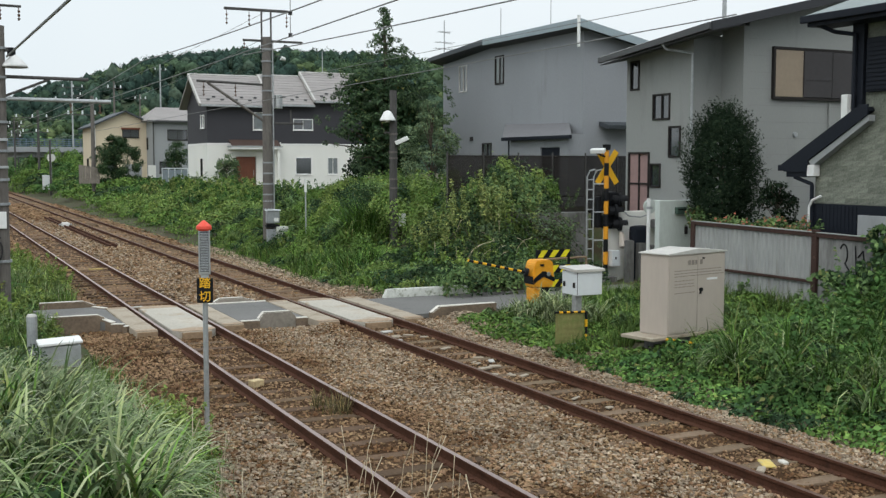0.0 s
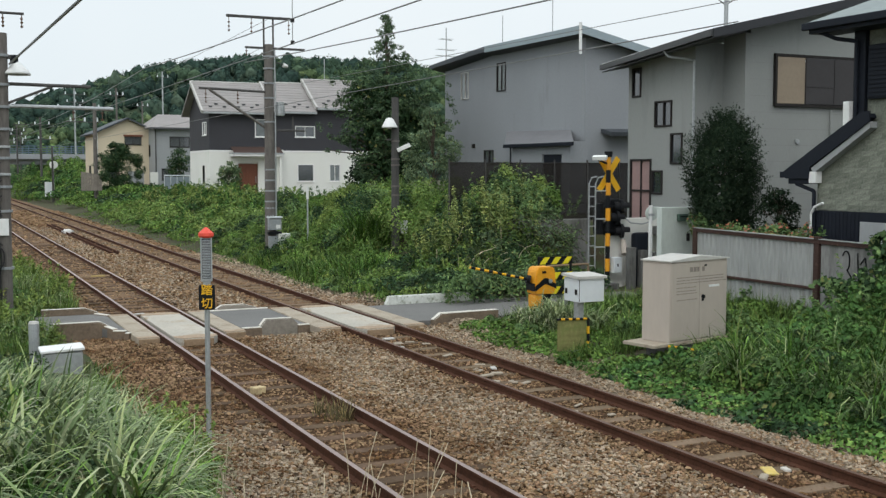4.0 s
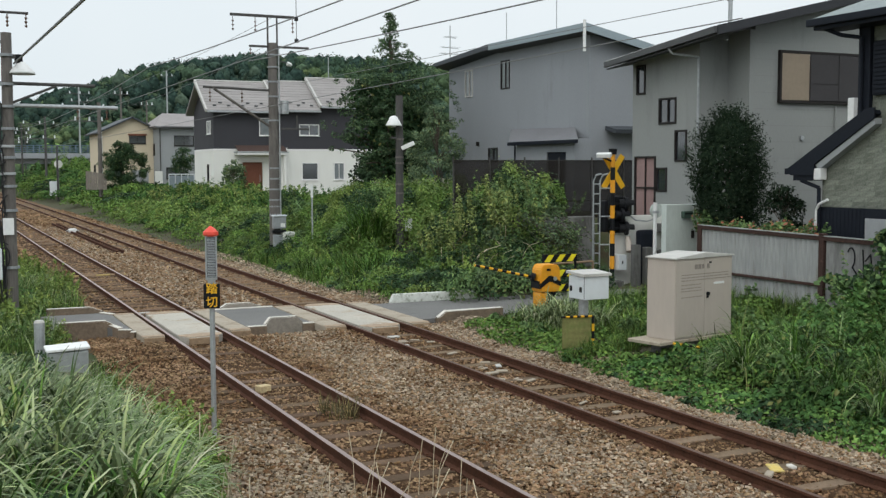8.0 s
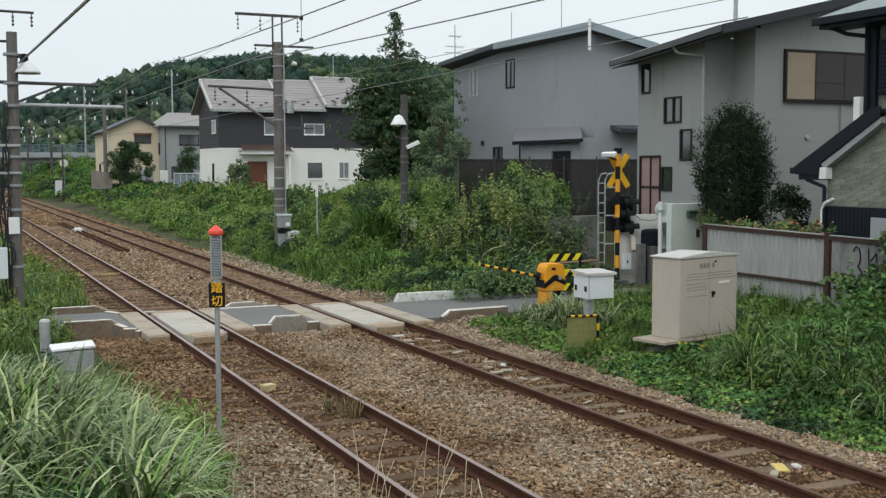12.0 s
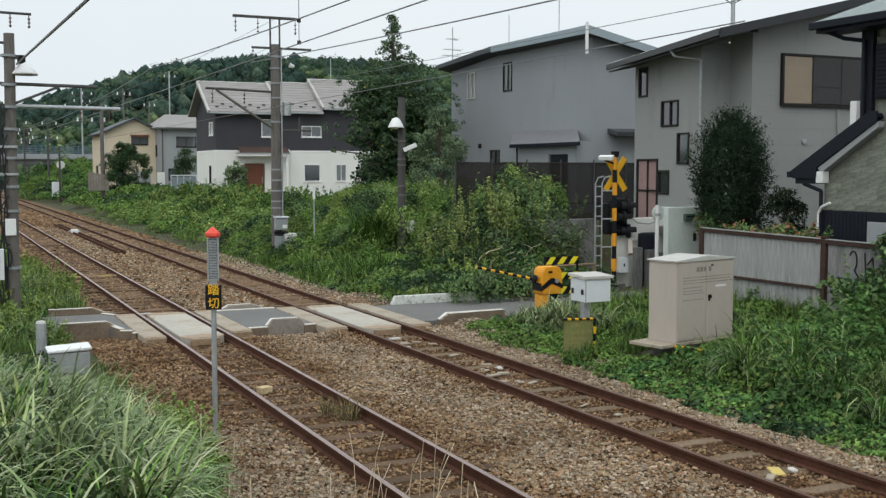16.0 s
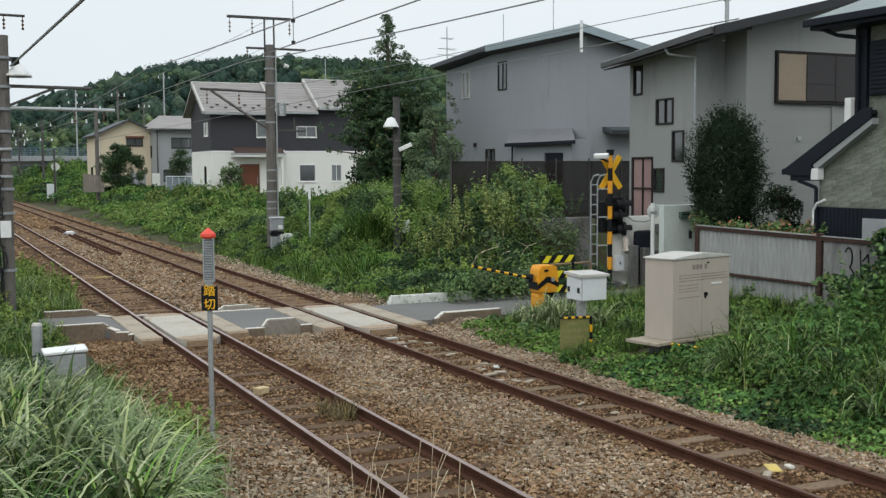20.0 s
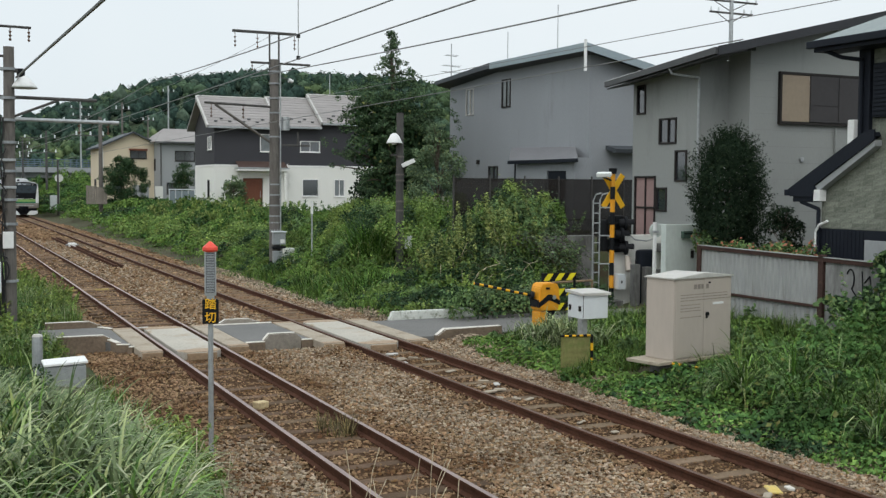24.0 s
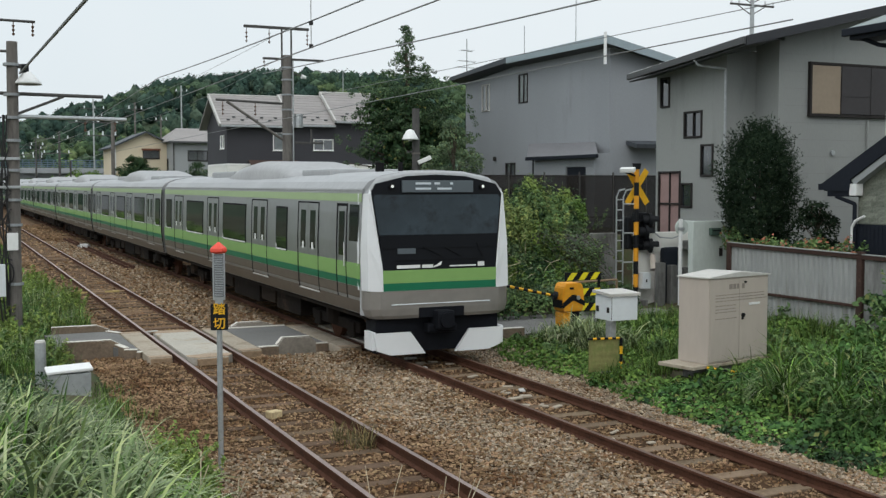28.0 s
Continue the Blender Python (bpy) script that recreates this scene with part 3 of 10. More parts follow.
def ground_z(x, y):
    """Height of the ground, rail top being 0."""
    x, y = np.asarray(x, dtype=float), np.asarray(y, dtype=float)
    z = np.full(np.broadcast(x, y).shape, -0.24)
    # verge where the film is taken from, falling towards the crossing
    z = z + ramp(-x, -3.1, -0.6) * (0.24 + 1.25 * (1 - ramp(y, 8, 18.5)))
    # far side: bank under the houses
    behind = ramp(y, 27.5, 29.0)
    high = ramp(y, 36.0, 44.0)
    z = z + behind * 1.9 * ((1 - high) * ramp(x, 11.4, 17.6) + high * 0.78 * ramp(x, 10.4, 17.0))
    near = 1 - ramp(y, 19.5, 21.2)
    z = z + near * (ramp(x, 10.2, 11.6) * 0.2 + ramp(x, 14.6, 16.6) * 0.25 + ramp(x, 16.9, 17.6) * 0.9)
    z = z + (1 - near) * (1 - behind) * ramp(x, 10.0, 10.6) * 0.2
    z = z + (1 - near) * (1 - behind) * ramp(x, 18.0, 22.0) * 1.4
    # shallow crown of ballast under each track
    z = z + (0.075 + 0.035 * ramp(y, 25.5, 27.5)) * (np.exp(-((x - 4.85) / 1.3) ** 4) + np.exp(-((x - 8.60) / 1.3) ** 4))
    z = z + 0.045 * np.exp(-((y - 21.2) / 1.3) ** 2) * (1 - ramp(np.abs(x - 6.75), 3.2, 3.8)) * ramp(np.minimum(np.abs(x - 4.853), np.abs(x - 8.603)), 0.7, 0.95)
    return z


def build_ground():
    xs = np.concatenate([np.linspace(-2400, -60, 9), np.arange(-40, -6, 4.0), np.arange(-6, 26, 0.4), np.arange(26, 90, 4.0), np.linspace(110, 2400, 9)])
    ys = np.concatenate([np.linspace(-900, -40, 7), np.arange(-30, 2, 2.0), np.arange(2, 46, 0.5), np.arange(46, 180, 3.0), np.linspace(190, 2600, 16)])
    gx, gy = np.meshgrid(xs, ys, indexing="ij")
    gz = ground_z(gx, gy)
    rough = np.array([noise.noise((a * 0.9, b * 0.9, 0)) for a, b in zip(gx.ravel(), gy.ravel())]).reshape(gx.shape)
    inside = (gx > 3.0) & (gx < 10.4)
    gz = gz + rough * np.where(inside, 0.02, 0.06)
    v = np.stack([gx, gy, gz], -1).reshape(-1, 3)
    a, b = len(xs), len(ys)
    i, j = np.meshgrid(np.arange(a - 1), np.arange(b - 1), indexing="ij")
    q = np.stack([i * b + j, (i + 1) * b + j, (i + 1) * b + j + 1, i * b + j + 1], -1).reshape(-1, 4)
    mx = gx[:-1, :-1].ravel() + 0.2
    my = gy[:-1, :-1].ravel() + 0.2
    idx = np.where((mx > 2.7) & (mx < 10.5), np.where(my > 25.6, 2, 1), 0)
    ob = new("ground", raw("ground", v, q, [SOIL, BALLAST, FARBED], idx))
    ob.data.shade_smooth()
    tagged(ob, "soil verges and brown railway ballast bed", "ground", "", "structure")


build_ground()


# ---- railway tracks ----
RAIL_PROFILE = [(-0.032, 0.0), (0.032, 0.0), (0.034, -0.03), (0.010, -0.045), (0.010, -0.115), (0.063, -0.135), (0.063, -0.15), (-0.063, -0.15), (-0.063, -0.135), (-0.010, -0.115), (-0.010, -0.045), (-0.034, -0.03)]


SLEEPERS = {4.853: (0.69, 13.12), 8.603: (0.74, 11.69)}


def build_track(centre, top_mat, label, worn, wood):
    track = thing("railway_track", (centre, 0, 0), label, "railway track", "pair of tracks", "structure")
    for side in (-0.565, 0.565):
        bm = bmesh.new()
        outline = [(side + px, pz) for px, pz in RAIL_PROFILE]
        fs = prism(bm, outline, "y", -40, 900)
        fs[0].material_index = 1
        part("rail", bm, [RUST, top_mat], track, "rust-brown steel rail with a " + worn + " head")
    bm = bmesh.new()
    box(bm, (-1.05, -0.105, -0.30), (1.05, 0.105, -0.145), 0.012)
    first = None
    rng = random.Random(int(centre * 10))
    step, phase = SLEEPERS[centre]
    y = phase - 36 * step
    while y < 118:
        m = pose(rng.uniform(-0.03, 0.03), y, rng.uniform(-0.02, 0.008) + (0.035 if y > 25.6 else 0.0), rng.uniform(-1, 1), rng.uniform(-0.6, 0.6), rng.uniform(-1.6, 1.6))
        if first is None:
            first = part("sleeper", bm, wood, track, at=m)
        elif not 21.3 < y < 25.6:
            share("sleeper", first, track, m)
        y += step
    # fastenings: a plate and a spike each side of each rail, nearest sleepers
    bm = bmesh.new()
    box(bm, (-0.10, -0.07, -0.150), (0.10, 0.07, -0.137), 0.004)
    for sx in (-0.078, 0.078):
        box(bm, (sx - 0.022, -0.03, -0.14), (sx + 0.022, 0.03, -0.118), 0.006)
    first = None
    y = phase - 13 * step
    while y < 40:
        for side in (-0.565, 0.565):
            if not 21.3 < y < 25.6:
                if first is None:
                    first = part("rail_fastening", bm, RUST, track, at=pose(side, y, 0))
                else:
                    share("rail_fastening", first, track, pose(side, y, 0))
        y += step
    return track


build_track(4.853, RAILTOP, "rusty single railway track with bright worn rail heads on brown ballast", "bright worn", SLEEPER)
build_track(8.603, RAILDULL, "rusty railway track with dull brown rails on ballast", "dull", PALESLEEPER)


def build_ballast():
    """Loose broken stone, denser and larger near the film's standpoint."""
    rng = np.random.default_rng(5)
    chip = np.array([(-1, -1, -1), (1, -1, -1), (1, 1, -1), (-1, 1, -1), (-0.75, -0.35, 1), (0.75, 0.35, 1)], dtype=float)
    quads = np.array([(0, 1, 5), (0, 5, 4), (1, 2, 5), (2, 3, 4), (2, 4, 5), (3, 0, 4)])

    def stones(n, x0, x1, y0, y1, s0, s1, keep=None):
        x, y = rng.uniform(x0, x1, n), rng.uniform(y0, y1, n)
        ok = np.ones(n, bool)
        for c in (4.853, 8.603):
            for r in (-0.565, 0.565):
                ok &= np.abs(x - c - r) > 0.075
            # the sleepers lie half buried, barer between the rails close by
            step, phase = SLEEPERS[c]
            on = np.abs(((y - phase + step / 2) % step) - step / 2) < 0.1
            bare = np.where(np.abs(x - c) < 0.5, np.interp(y, (12.5, 15.0, 25.0, 26.0), (0.9, 0.55, 0.55, 0.95)) if c < 6 else 0.9, 0.3)
            ok &= ~(on & (np.abs(x - c) < 1.02) & (rng.random(n) < bare))
        ok &= ~((y > 21.4) & (y < 25.7) & (x > 3.72) & (x < 9.8)) & ~((y > 23.5) & (y < 26.2) & (x < 3.8)) & ~((y > 21.5) & (y < 25.2) & (x > 9.7))
        if keep is not None:
            ok &= keep(x, y)
        x, y = x[ok], y[ok]
        k = len(x)
        s = rng.uniform(s0, s1, k) * rng.choice([0.7, 1.0, 1.25], k, p=[0.35, 0.45, 0.2])
        shape = chip[None] * rng.uniform(0.45, 1.05, (k, 6, 3)) * np.stack([s * rng.uniform(0.95, 1.35, k), s * rng.uniform(0.5, 0.9, k), s * rng.uniform(0.32, 0.7, k)], 1)[:, None]
        a, b = rng.uniform(0, 6.28, k), rng.uniform(-1.2, 1.2, k)
        ca, sa, cb, sb = np.cos(a), np.sin(a), np.cos(b), np.sin(b)
        shape = np.stack([shape[..., 0], cb[:, None] * shape[..., 1] - sb[:, None] * shape[..., 2], sb[:, None] * shape[..., 1] + cb[:, None] * shape[..., 2]], -1)
        shape = np.stack([ca[:, None] * shape[..., 0] - sa[:, None] * shape[..., 1], sa[:, None] * shape[..., 0] + ca[:, None] * shape[..., 1], shape[..., 2]], -1)
        # a little heap between the tracks, sunk bed between the rails
        between = (np.abs(x - 4.853) < 0.55) | (np.abs(x - 8.603) < 0.55)
        z = ground_z(x, y) + np.where(between, -0.005, 0.02) + rng.uniform(-0.034, 0.034, k) + 0.05 * np.exp(-((x - 6.75) / 0.9) ** 2) + np.where(between, 0.01, 0.055) * np.exp(-((y - 21.2) / 1.3) ** 2)
        v = (shape + np.stack([x, y, z], 1)[:, None]).reshape(-1, 3)
        f = (quads[None] + (np.arange(k) * 6)[:, None, None]).reshape(-1, 3)
        return v, f
    stuff("ballast_stones", join_arrays([
        stones(42000, 2.7, 10.35, 6.5, 14.0, 0.016, 0.030),
        stones(37000, 2.7, 10.35, 14.0, 23.4, 0.017, 0.032),
        stones(15000, 3.0, 10.35, 25.6, 46.0, 0.028, 0.05),
        stones(9000, 3.0, 10.6, 46.0, 100.0, 0.05, 0.09)]), STONE, "brown broken ballast stones", "ballast")
    heap = lambda x, y: rng.random(len(x)) < np.clip(1.3 - np.abs(x - 7.0 + 0.25 * np.sin(y * 1.3)) / 0.85, 0, 0.95) * np.interp(y, (8, 11), (0.6, 1.0))
    stuff("ballast_stones", join_arrays([
        stones(17000, 5.6, 8.1, 6.5, 14.0, 0.016, 0.032, heap),
        stones(15000, 5.6, 8.1, 14.0, 23.0, 0.017, 0.032, heap),
        stones(5000, 5.7, 7.8, 25.8, 70.0, 0.03, 0.055),
        stones(13000, 2.5, 4.1, 6.5, 14.5, 0.018, 0.036, lambda x, y: rng.random(len(x)) < np.interp(y, (12, 14.5), (0.9, 0.2)))]), GREYSTONE, "newer grey ballast heaped between the tracks", "ballast")
    stuff("shoulder_ballast", stones(5200, 9.5, 11.0, 25.3, 46.0, 0.026, 0.05), GREYSTONE, "grey gravel shoulder beyond the crossing", "ballast")
    stuff("shoulder_ballast", stones(19000, 9.55, 10.95, 7.0, 21.3, 0.018, 0.036), GREYSTONE, "loose ballast shoulder beside the far rail", "ballast")


build_ballast()


# ---- level crossing ----
def crossing_panel(x0, x1, y0, y1, cut, mat, label, name="crossing_panel"):
    """A concrete deck panel with clipped corners and a timber edge."""
    t = thing(name, ((x0 + x1) / 2, (y0 + y1) / 2, -0.15), label, "crossing panel", "level crossing deck", "structure")
    w, h = (x1 - x0) / 2, (y1 - y0) / 2
    out = [(-w + cut, -h), (w - cut, -h), (w, -h + cut * 1.6), (w, h - cut * 1.6), (w - cut, h), (-w + cut, h), (-w, h - cut * 1.6), (-w, -h + cut * 1.6)]
    bm = prismed(out, "z", 0.0, 0.155)
    bmesh.ops.bevel(bm, geom=[e for e in bm.edges if all(v.co.z > 0.1 for v in e.verts)], offset=0.012, segments=1, affect="EDGES")
    part("deck", bm, mat, t)
    bm = bmesh.new()
    for s in (-1, 1):
        box(bm, (-w + cut, s * (h + 0.035) - 0.03, 0.0), (w - cut, s * (h + 0.035) + 0.03, 0.135), 0.008)
    part("timber_edge", bm, TIMBER, t, "rust-stained timber edge board")
    for s in (-1, 1):
        band = [(-w + cut, s * (h - 0.004)), (w - cut, s * (h - 0.004)), (w - 0.006, s * (h - cut * 1.6)), (w - 0.006, s * (h - cut * 1.6 - 0.16)), (-w + 0.006, s * (h - cut * 1.6 - 0.16)), (-w + 0.006, s * (h - cut * 1.6))]
        part("end_band", prismed(band, "z", 0.150, 0.159), RUSTCON, t, "rust-stained end of the deck")
    return t


crossing_panel(4.42, 5.29, 21.35, 25.5, 0.14, CONCRETE, "pale concrete crossing deck between the rails")
crossing_panel(8.17, 9.04, 21.0, 25.3, 0.14, CONCRETE, "pale concrete crossing deck between the far rails")
crossing_panel(3.74, 4.18, 21.75, 25.6, 0.02, STRIP, "narrow concrete crossing strip outside the rail")
crossing_panel(5.53, 5.97, 21.9, 25.5, 0.02, STRIP, "narrow concrete crossing strip outside the rail")
crossing_panel(7.46, 7.93, 21.5, 25.3, 0.02, STRIP, "narrow concrete crossing strip outside the rail")
crossing_panel(9.29, 9.75, 21.2, 25.2, 0.02, STRIP, "narrow concrete crossing strip outside the rail")

for x0, x1, y0, y1 in ((2.2, 3.72, 23.7, 26.0), (5.99, 7.44, 22.3, 25.3), (9.77, 17.5, 21.75, 24.7)):
    bm = bmesh.new()
    box(bm, (x0, y0, -0.3), (x1, y1, -0.008), 0.01)
    solid("road", bm, ASPHALT, "grey asphalt lane over the railway", "road", "lane over the crossing", "structure")


def crossing_kerb(x0, x1, y, slope0, slope1, low=0.02, high=0.25, label="weathered concrete edge kerb of the crossing"):
    """A kerb that stands up in its middle and slopes down at one or both ends."""
    out = [(x0, -0.3), (x1, -0.3), (x1, low if slope1 else high), (x1 - slope1, high), (x0 + slope0, high), (x0, low if slope0 else high)]
    bm = prismed(out, "y", y - 0.09, y + 0.09)
    bmesh.ops.bevel(bm, geom=[e for e in bm.edges if abs(e.verts[0].co.y - e.verts[1].co.y) < 0.01 and max(v.co.z for v in e.verts) > 0], offset=0.02, segments=2, affect="EDGES")
    bm.normal_update()
    for f in bm.faces:
        # upward faces take the pale colour, upright ones the darker
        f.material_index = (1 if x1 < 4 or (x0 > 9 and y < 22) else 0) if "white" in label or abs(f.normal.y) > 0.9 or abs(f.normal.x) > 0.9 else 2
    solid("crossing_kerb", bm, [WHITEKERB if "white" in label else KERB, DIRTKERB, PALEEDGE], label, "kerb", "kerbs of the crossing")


crossing_kerb(2.35, 3.50, 23.6, 0.0, 0.22, high=0.14)
# the lane's edge steps out to the rail in front of the near kerb
bm = prismed([(3.30, 23.72), (3.30, 23.55), (3.48, 23.02), (3.68, 22.92), (3.68, 22.62), (3.725, 22.62), (3.725, 23.72)], "z", -0.3, -0.004)
solid("road", bm, ASPHALT, "grey asphalt edge of the lane beside the rail", "road", "lane over the crossing", "structure")
for a, b, z in (((3.40, 23.56), (3.50, 23.00), 0.05), ((3.46, 22.98), (3.70, 22.86), 0.02), ((3.66, 22.62), (3.735, 22.56), 0.012), ((3.52, 25.95), (3.74, 25.55), 0.02), ((5.98, 22.26), (6.40, 22.26), 0.012), ((5.98, 25.34), (7.45, 25.34), 0.012), ((7.2, 22.26), (7.46, 22.26), 0.012)):
    d = Vector((b[0] - a[0], b[1] - a[1], 0))
    k = thing("edge_stone", (a[0], a[1], 0), "low concrete edge stone with a pale top", "kerb", "edge stones of the lane", turn=math.degrees(math.atan2(d.y, d.x)))
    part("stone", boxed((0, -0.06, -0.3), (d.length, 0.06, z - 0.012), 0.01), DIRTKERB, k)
    part("pale_top", boxed((0.004, -0.058, z - 0.02), (d.length - 0.004, 0.058, z), 0.006), PALEEDGE, k, "pale top")
crossing_kerb(2.35, 3.60, 26.1, 0.0, 0.3, high=0.14)
crossing_kerb(6.38, 7.22, 22.35, 0.12, 0.14, high=0.16)
crossing_kerb(6.2, 7.20, 25.5, 0.15, 0.3, high=0.11)
crossing_kerb(10.28, 12.70, 24.75, 0.10, 0.08, high=0.20, label="white-painted mossy concrete kerb beside the lane")
crossing_kerb(10.12, 11.75, 21.65, 0.2, 0.0, high=0.16)


# ---- houses ----
def window(parent, name, at, w, h, frame_mat, glass_mat, bars=1, facing="y", depth=0.10, label="", sill=True):
    """A window unit: frame, glass panes and sill. at is the outer lower corner with least x (or y); it faces -y, or -x."""
    m = pose(*at) if facing == "y" else pose(*at) @ Matrix(((0, 1, 0, 0), (1, 0, 0, 0), (0, 0, 1, 0), (0, 0, 0, 1)))
    if facing == "x":
        m = pose(at[0], at[1] + w, at[2], 0, 0, -90)
    t = 0.055
    bm = bmesh.new()
    for lo, hi in (((0, -depth * 0.4, 0), (t, depth * 0.6, h)), ((w - t, -depth * 0.4, 0), (w, depth * 0.6, h)), ((t, -depth * 0.4, 0), (w - t, depth * 0.6, t)), ((t, -depth * 0.4, h - t), (w - t, depth * 0.6, h))):
        box(bm, lo, hi, 0.008)
    win = part(name, bm, frame_mat, parent, label, at=m)
    step = (w - 2 * t) / (bars + 1)
    for i in range(bars + 1):
        bm = boxed((t + i * step + 0.012, 0.012 + 0.02 * (i % 2), t), (t + (i + 1) * step - 0.012, 0.024 + 0.02 * (i % 2), h - t))
        part("pane", bm, glass_mat, win)
    if bars:
        bm = bmesh.new()
        for i in range(1, bars + 1):
            box(bm, (t + i * step - 0.018, -0.015, t), (t + i * step + 0.018, 0.05, h - t), 0.004)
        part("mullion", bm, frame_mat, win)
    if sill:
        part("sill", boxed((-0.03, -depth * 0.75, -0.05), (w + 0.03, 0.0, 0.0), 0.008), frame_mat, win)
    return win


def wall_with_holes(outline, holes, thick, facing):
    """A wall as a slab with real openings: outline is a box (u0, u1, z0, z1) or a list of (u, z); holes are (u0, u1, z0, z1).
    Built of strips between the holes' edges, facing 'y' along x or 'x' along y, outer face at 0."""
    us = sorted({p[0] for p in outline} | {h[i] for h in holes for i in (0, 1)})

    def top(u):
        best = None
        k = len(outline)
        for i in range(k):
            (a, za), (b, zb) = outline[i], outline[(i + 1) % k]
            if abs(a - b) > 1e-6 and min(a, b) - 1e-6 <= u <= max(a, b) + 1e-6:
                z = za + (zb - za) * (u - a) / (b - a)
                best = z if best is None else max(best, z)
        return best
    low = min(p[1] for p in outline)
    bm = bmesh.new()
    for a, b in zip(us, us[1:]):
        if b - a < 1e-4:
            continue
        spans, z = [], low
        for h in sorted([h for h in holes if h[0] <= a + 1e-5 and h[1] >= b - 1e-5], key=lambda h: h[2]):
            spans.append((z, z, h[2], h[2]))
            z = h[3]
        spans.append((z, z, top(a), top(b)))
        for za, zb, ta, tb in spans:
            if ta - za < 1e-4 and tb - zb < 1e-4:
                continue
            prism(bm, [(a, za), (b, zb), (b, tb), (a, ta)], "y" if facing == "y" else "x", 0, thick)
    bmesh.ops.remove_doubles(bm, verts=bm.verts, dist=1e-4)
    return bm


def siding_lines(bm, u0, u1, z0, z1, step, facing, out=0.004):
    """Thin shadow-gap laps every step of height."""
    z = z0 + step
    while z < z1:
        if facing == "y":
            box(bm, (u0, -out, z), (u1, 0.001, z + 0.012))
        else:
            box(bm, (-out, u0, z), (0.001, u1, z + 0.012))
        z += step


def downpipe(parent, pts, mat, r=0.04, label="rainwater downpipe"):
    bm = bmesh.new()
    tube(bm, pts, r, 8)
    part("downpipe", bm, mat, parent, label)


def house_white():
    """Two storeys: white render below, charcoal siding above, grey shingle roof in two steps."""
    x0, y0, zb = 17.4, 72.5, 1.55
    h = thing("house", (x0, y0, zb), "two-storey house, white render below and charcoal siding above, grey shingle roof", "house")
    W, D, belt, eave = 11.4, 5.6, 3.08, 5.78
    # front wall, lower and upper
    low = [(0, 0), (W, 0), (W, belt), (0, belt)]
    up = [(0, belt), (W, belt), (W, eave), (0, eave)]
    door = (1.95, 3.35, 0.05, 2.25)
    lower = [door, (6.15, 7.35, 1.0, 2.2), (8.5, 9.3, 1.0, 2.2)]
    upper = [(3.15, 4.0, 4.05, 5.25), (6.0, 7.45, 4.08, 4.85)]
    part("wall", wall_with_holes(low, lower, 0.18, "y"), CREAMWALL, h, "white rendered lower wall")
    part("wall", wall_with_holes(up, upper, 0.18, "y"), DARKWALL, h, "charcoal upper wall")
    bm = wall_with_holes([(0, 0), (D, 0), (D, belt), (0, belt)], [(1.2, 1.7, 0.9, 2.1)], 0.18, "x")
    part("wall", bm, CREAMWALL, h, "white rendered side wall", at=pose(0, 0.18, 0))
    bm = wall_with_holes([(0, belt), (D, belt), (D, eave), (D / 2, eave + 1.95), (0, eave)], [(0.5, 1.6, 4.15, 5.05)], 0.18, "x")
    part("wall", bm, DARKWALL, h, "charcoal side gable", at=pose(0, 0.18, 0))
    part("wall", boxed((W - 0.18, 0.18, 0), (W, D + 0.18, eave)), CREAMWALL, h)
    part("wall", boxed((0.18, D, 0), (W - 0.18, D + 0.18, eave)), CREAMWALL, h)
    bm = boxed((-0.02, -0.02, belt - 0.06), (W + 0.02, 0.2, belt + 0.06), 0.01)
    part("belt_trim", bm, WHITEFRAME, h, "white trim board between the storeys")
    part("belt_trim", boxed((-0.02, 0.2, belt - 0.06), (0.0, D, belt + 0.06)), WHITEFRAME, h)
    ridge_z, ridge_y, over = eave + 2.08, D / 2 + 0.1, 0.45
    # shingle courses: overlapping boards up the slope, stepped roof in two lengths
    def roof_length(xa, xb, lift, label):
        roof = part("roof", slabbed([(xa, -over, eave - 0.1 + lift), (xb, -over, eave - 0.1 + lift), (xb, ridge_y, ridge_z + lift), (xa, ridge_y, ridge_z + lift)], 0.12), ROOFTILE, h, label)
        n = 11
        for i in range(n):
            u0, u1 = i / n, (i + 1.12) / n
            ya, yb = -over + (ridge_y + over) * u0, -over + (ridge_y + over) * min(1, u1)
            za, zb2 = eave - 0.1 + lift + (ridge_z - eave + 0.1) * u0, eave - 0.1 + lift + (ridge_z - eave + 0.1) * min(1, u1)
            part("shingle_course", slabbed([(xa, ya, za + 0.035), (xb, ya, za + 0.035), (xb, yb, zb2 + 0.012), (xa, yb, zb2 + 0.012)], 0.02), ROOFTILE, roof)
        part("back_slope", slabbed([(xa, ridge_y, ridge_z + lift), (xb, ridge_y, ridge_z + lift), (xb, D + over + 0.2, eave - 0.1 + lift), (xa, D + over + 0.2, eave - 0.1 + lift)], 0.12), ROOFTILE, roof)
        bm = bmesh.new()
        rod(bm, (xa, ridge_y, ridge_z + lift + 0.03), (xb, ridge_y, ridge_z + lift + 0.03), 0.07, n=8)
        part("ridge_cap", bm, VERGE, roof, "pale ridge cap")
        bm = bmesh.new()
        slab(bm, [(xa - 0.1, -over - 0.02, eave - 0.03 + lift), (xa + 0.03, -over - 0.02, eave - 0.03 + lift), (xa + 0.03, ridge_y, ridge_z + lift + 0.09), (xa - 0.1, ridge_y, ridge_z + lift + 0.09)], 0.22)
        part("verge_board", bm, VERGE, roof, "pale grey verge board")
        bm = bmesh.new()
        box(bm, (xa, -over - 0.1, eave - 0.24 + lift), (xb, -over, eave - 0.11 + lift), 0.02)
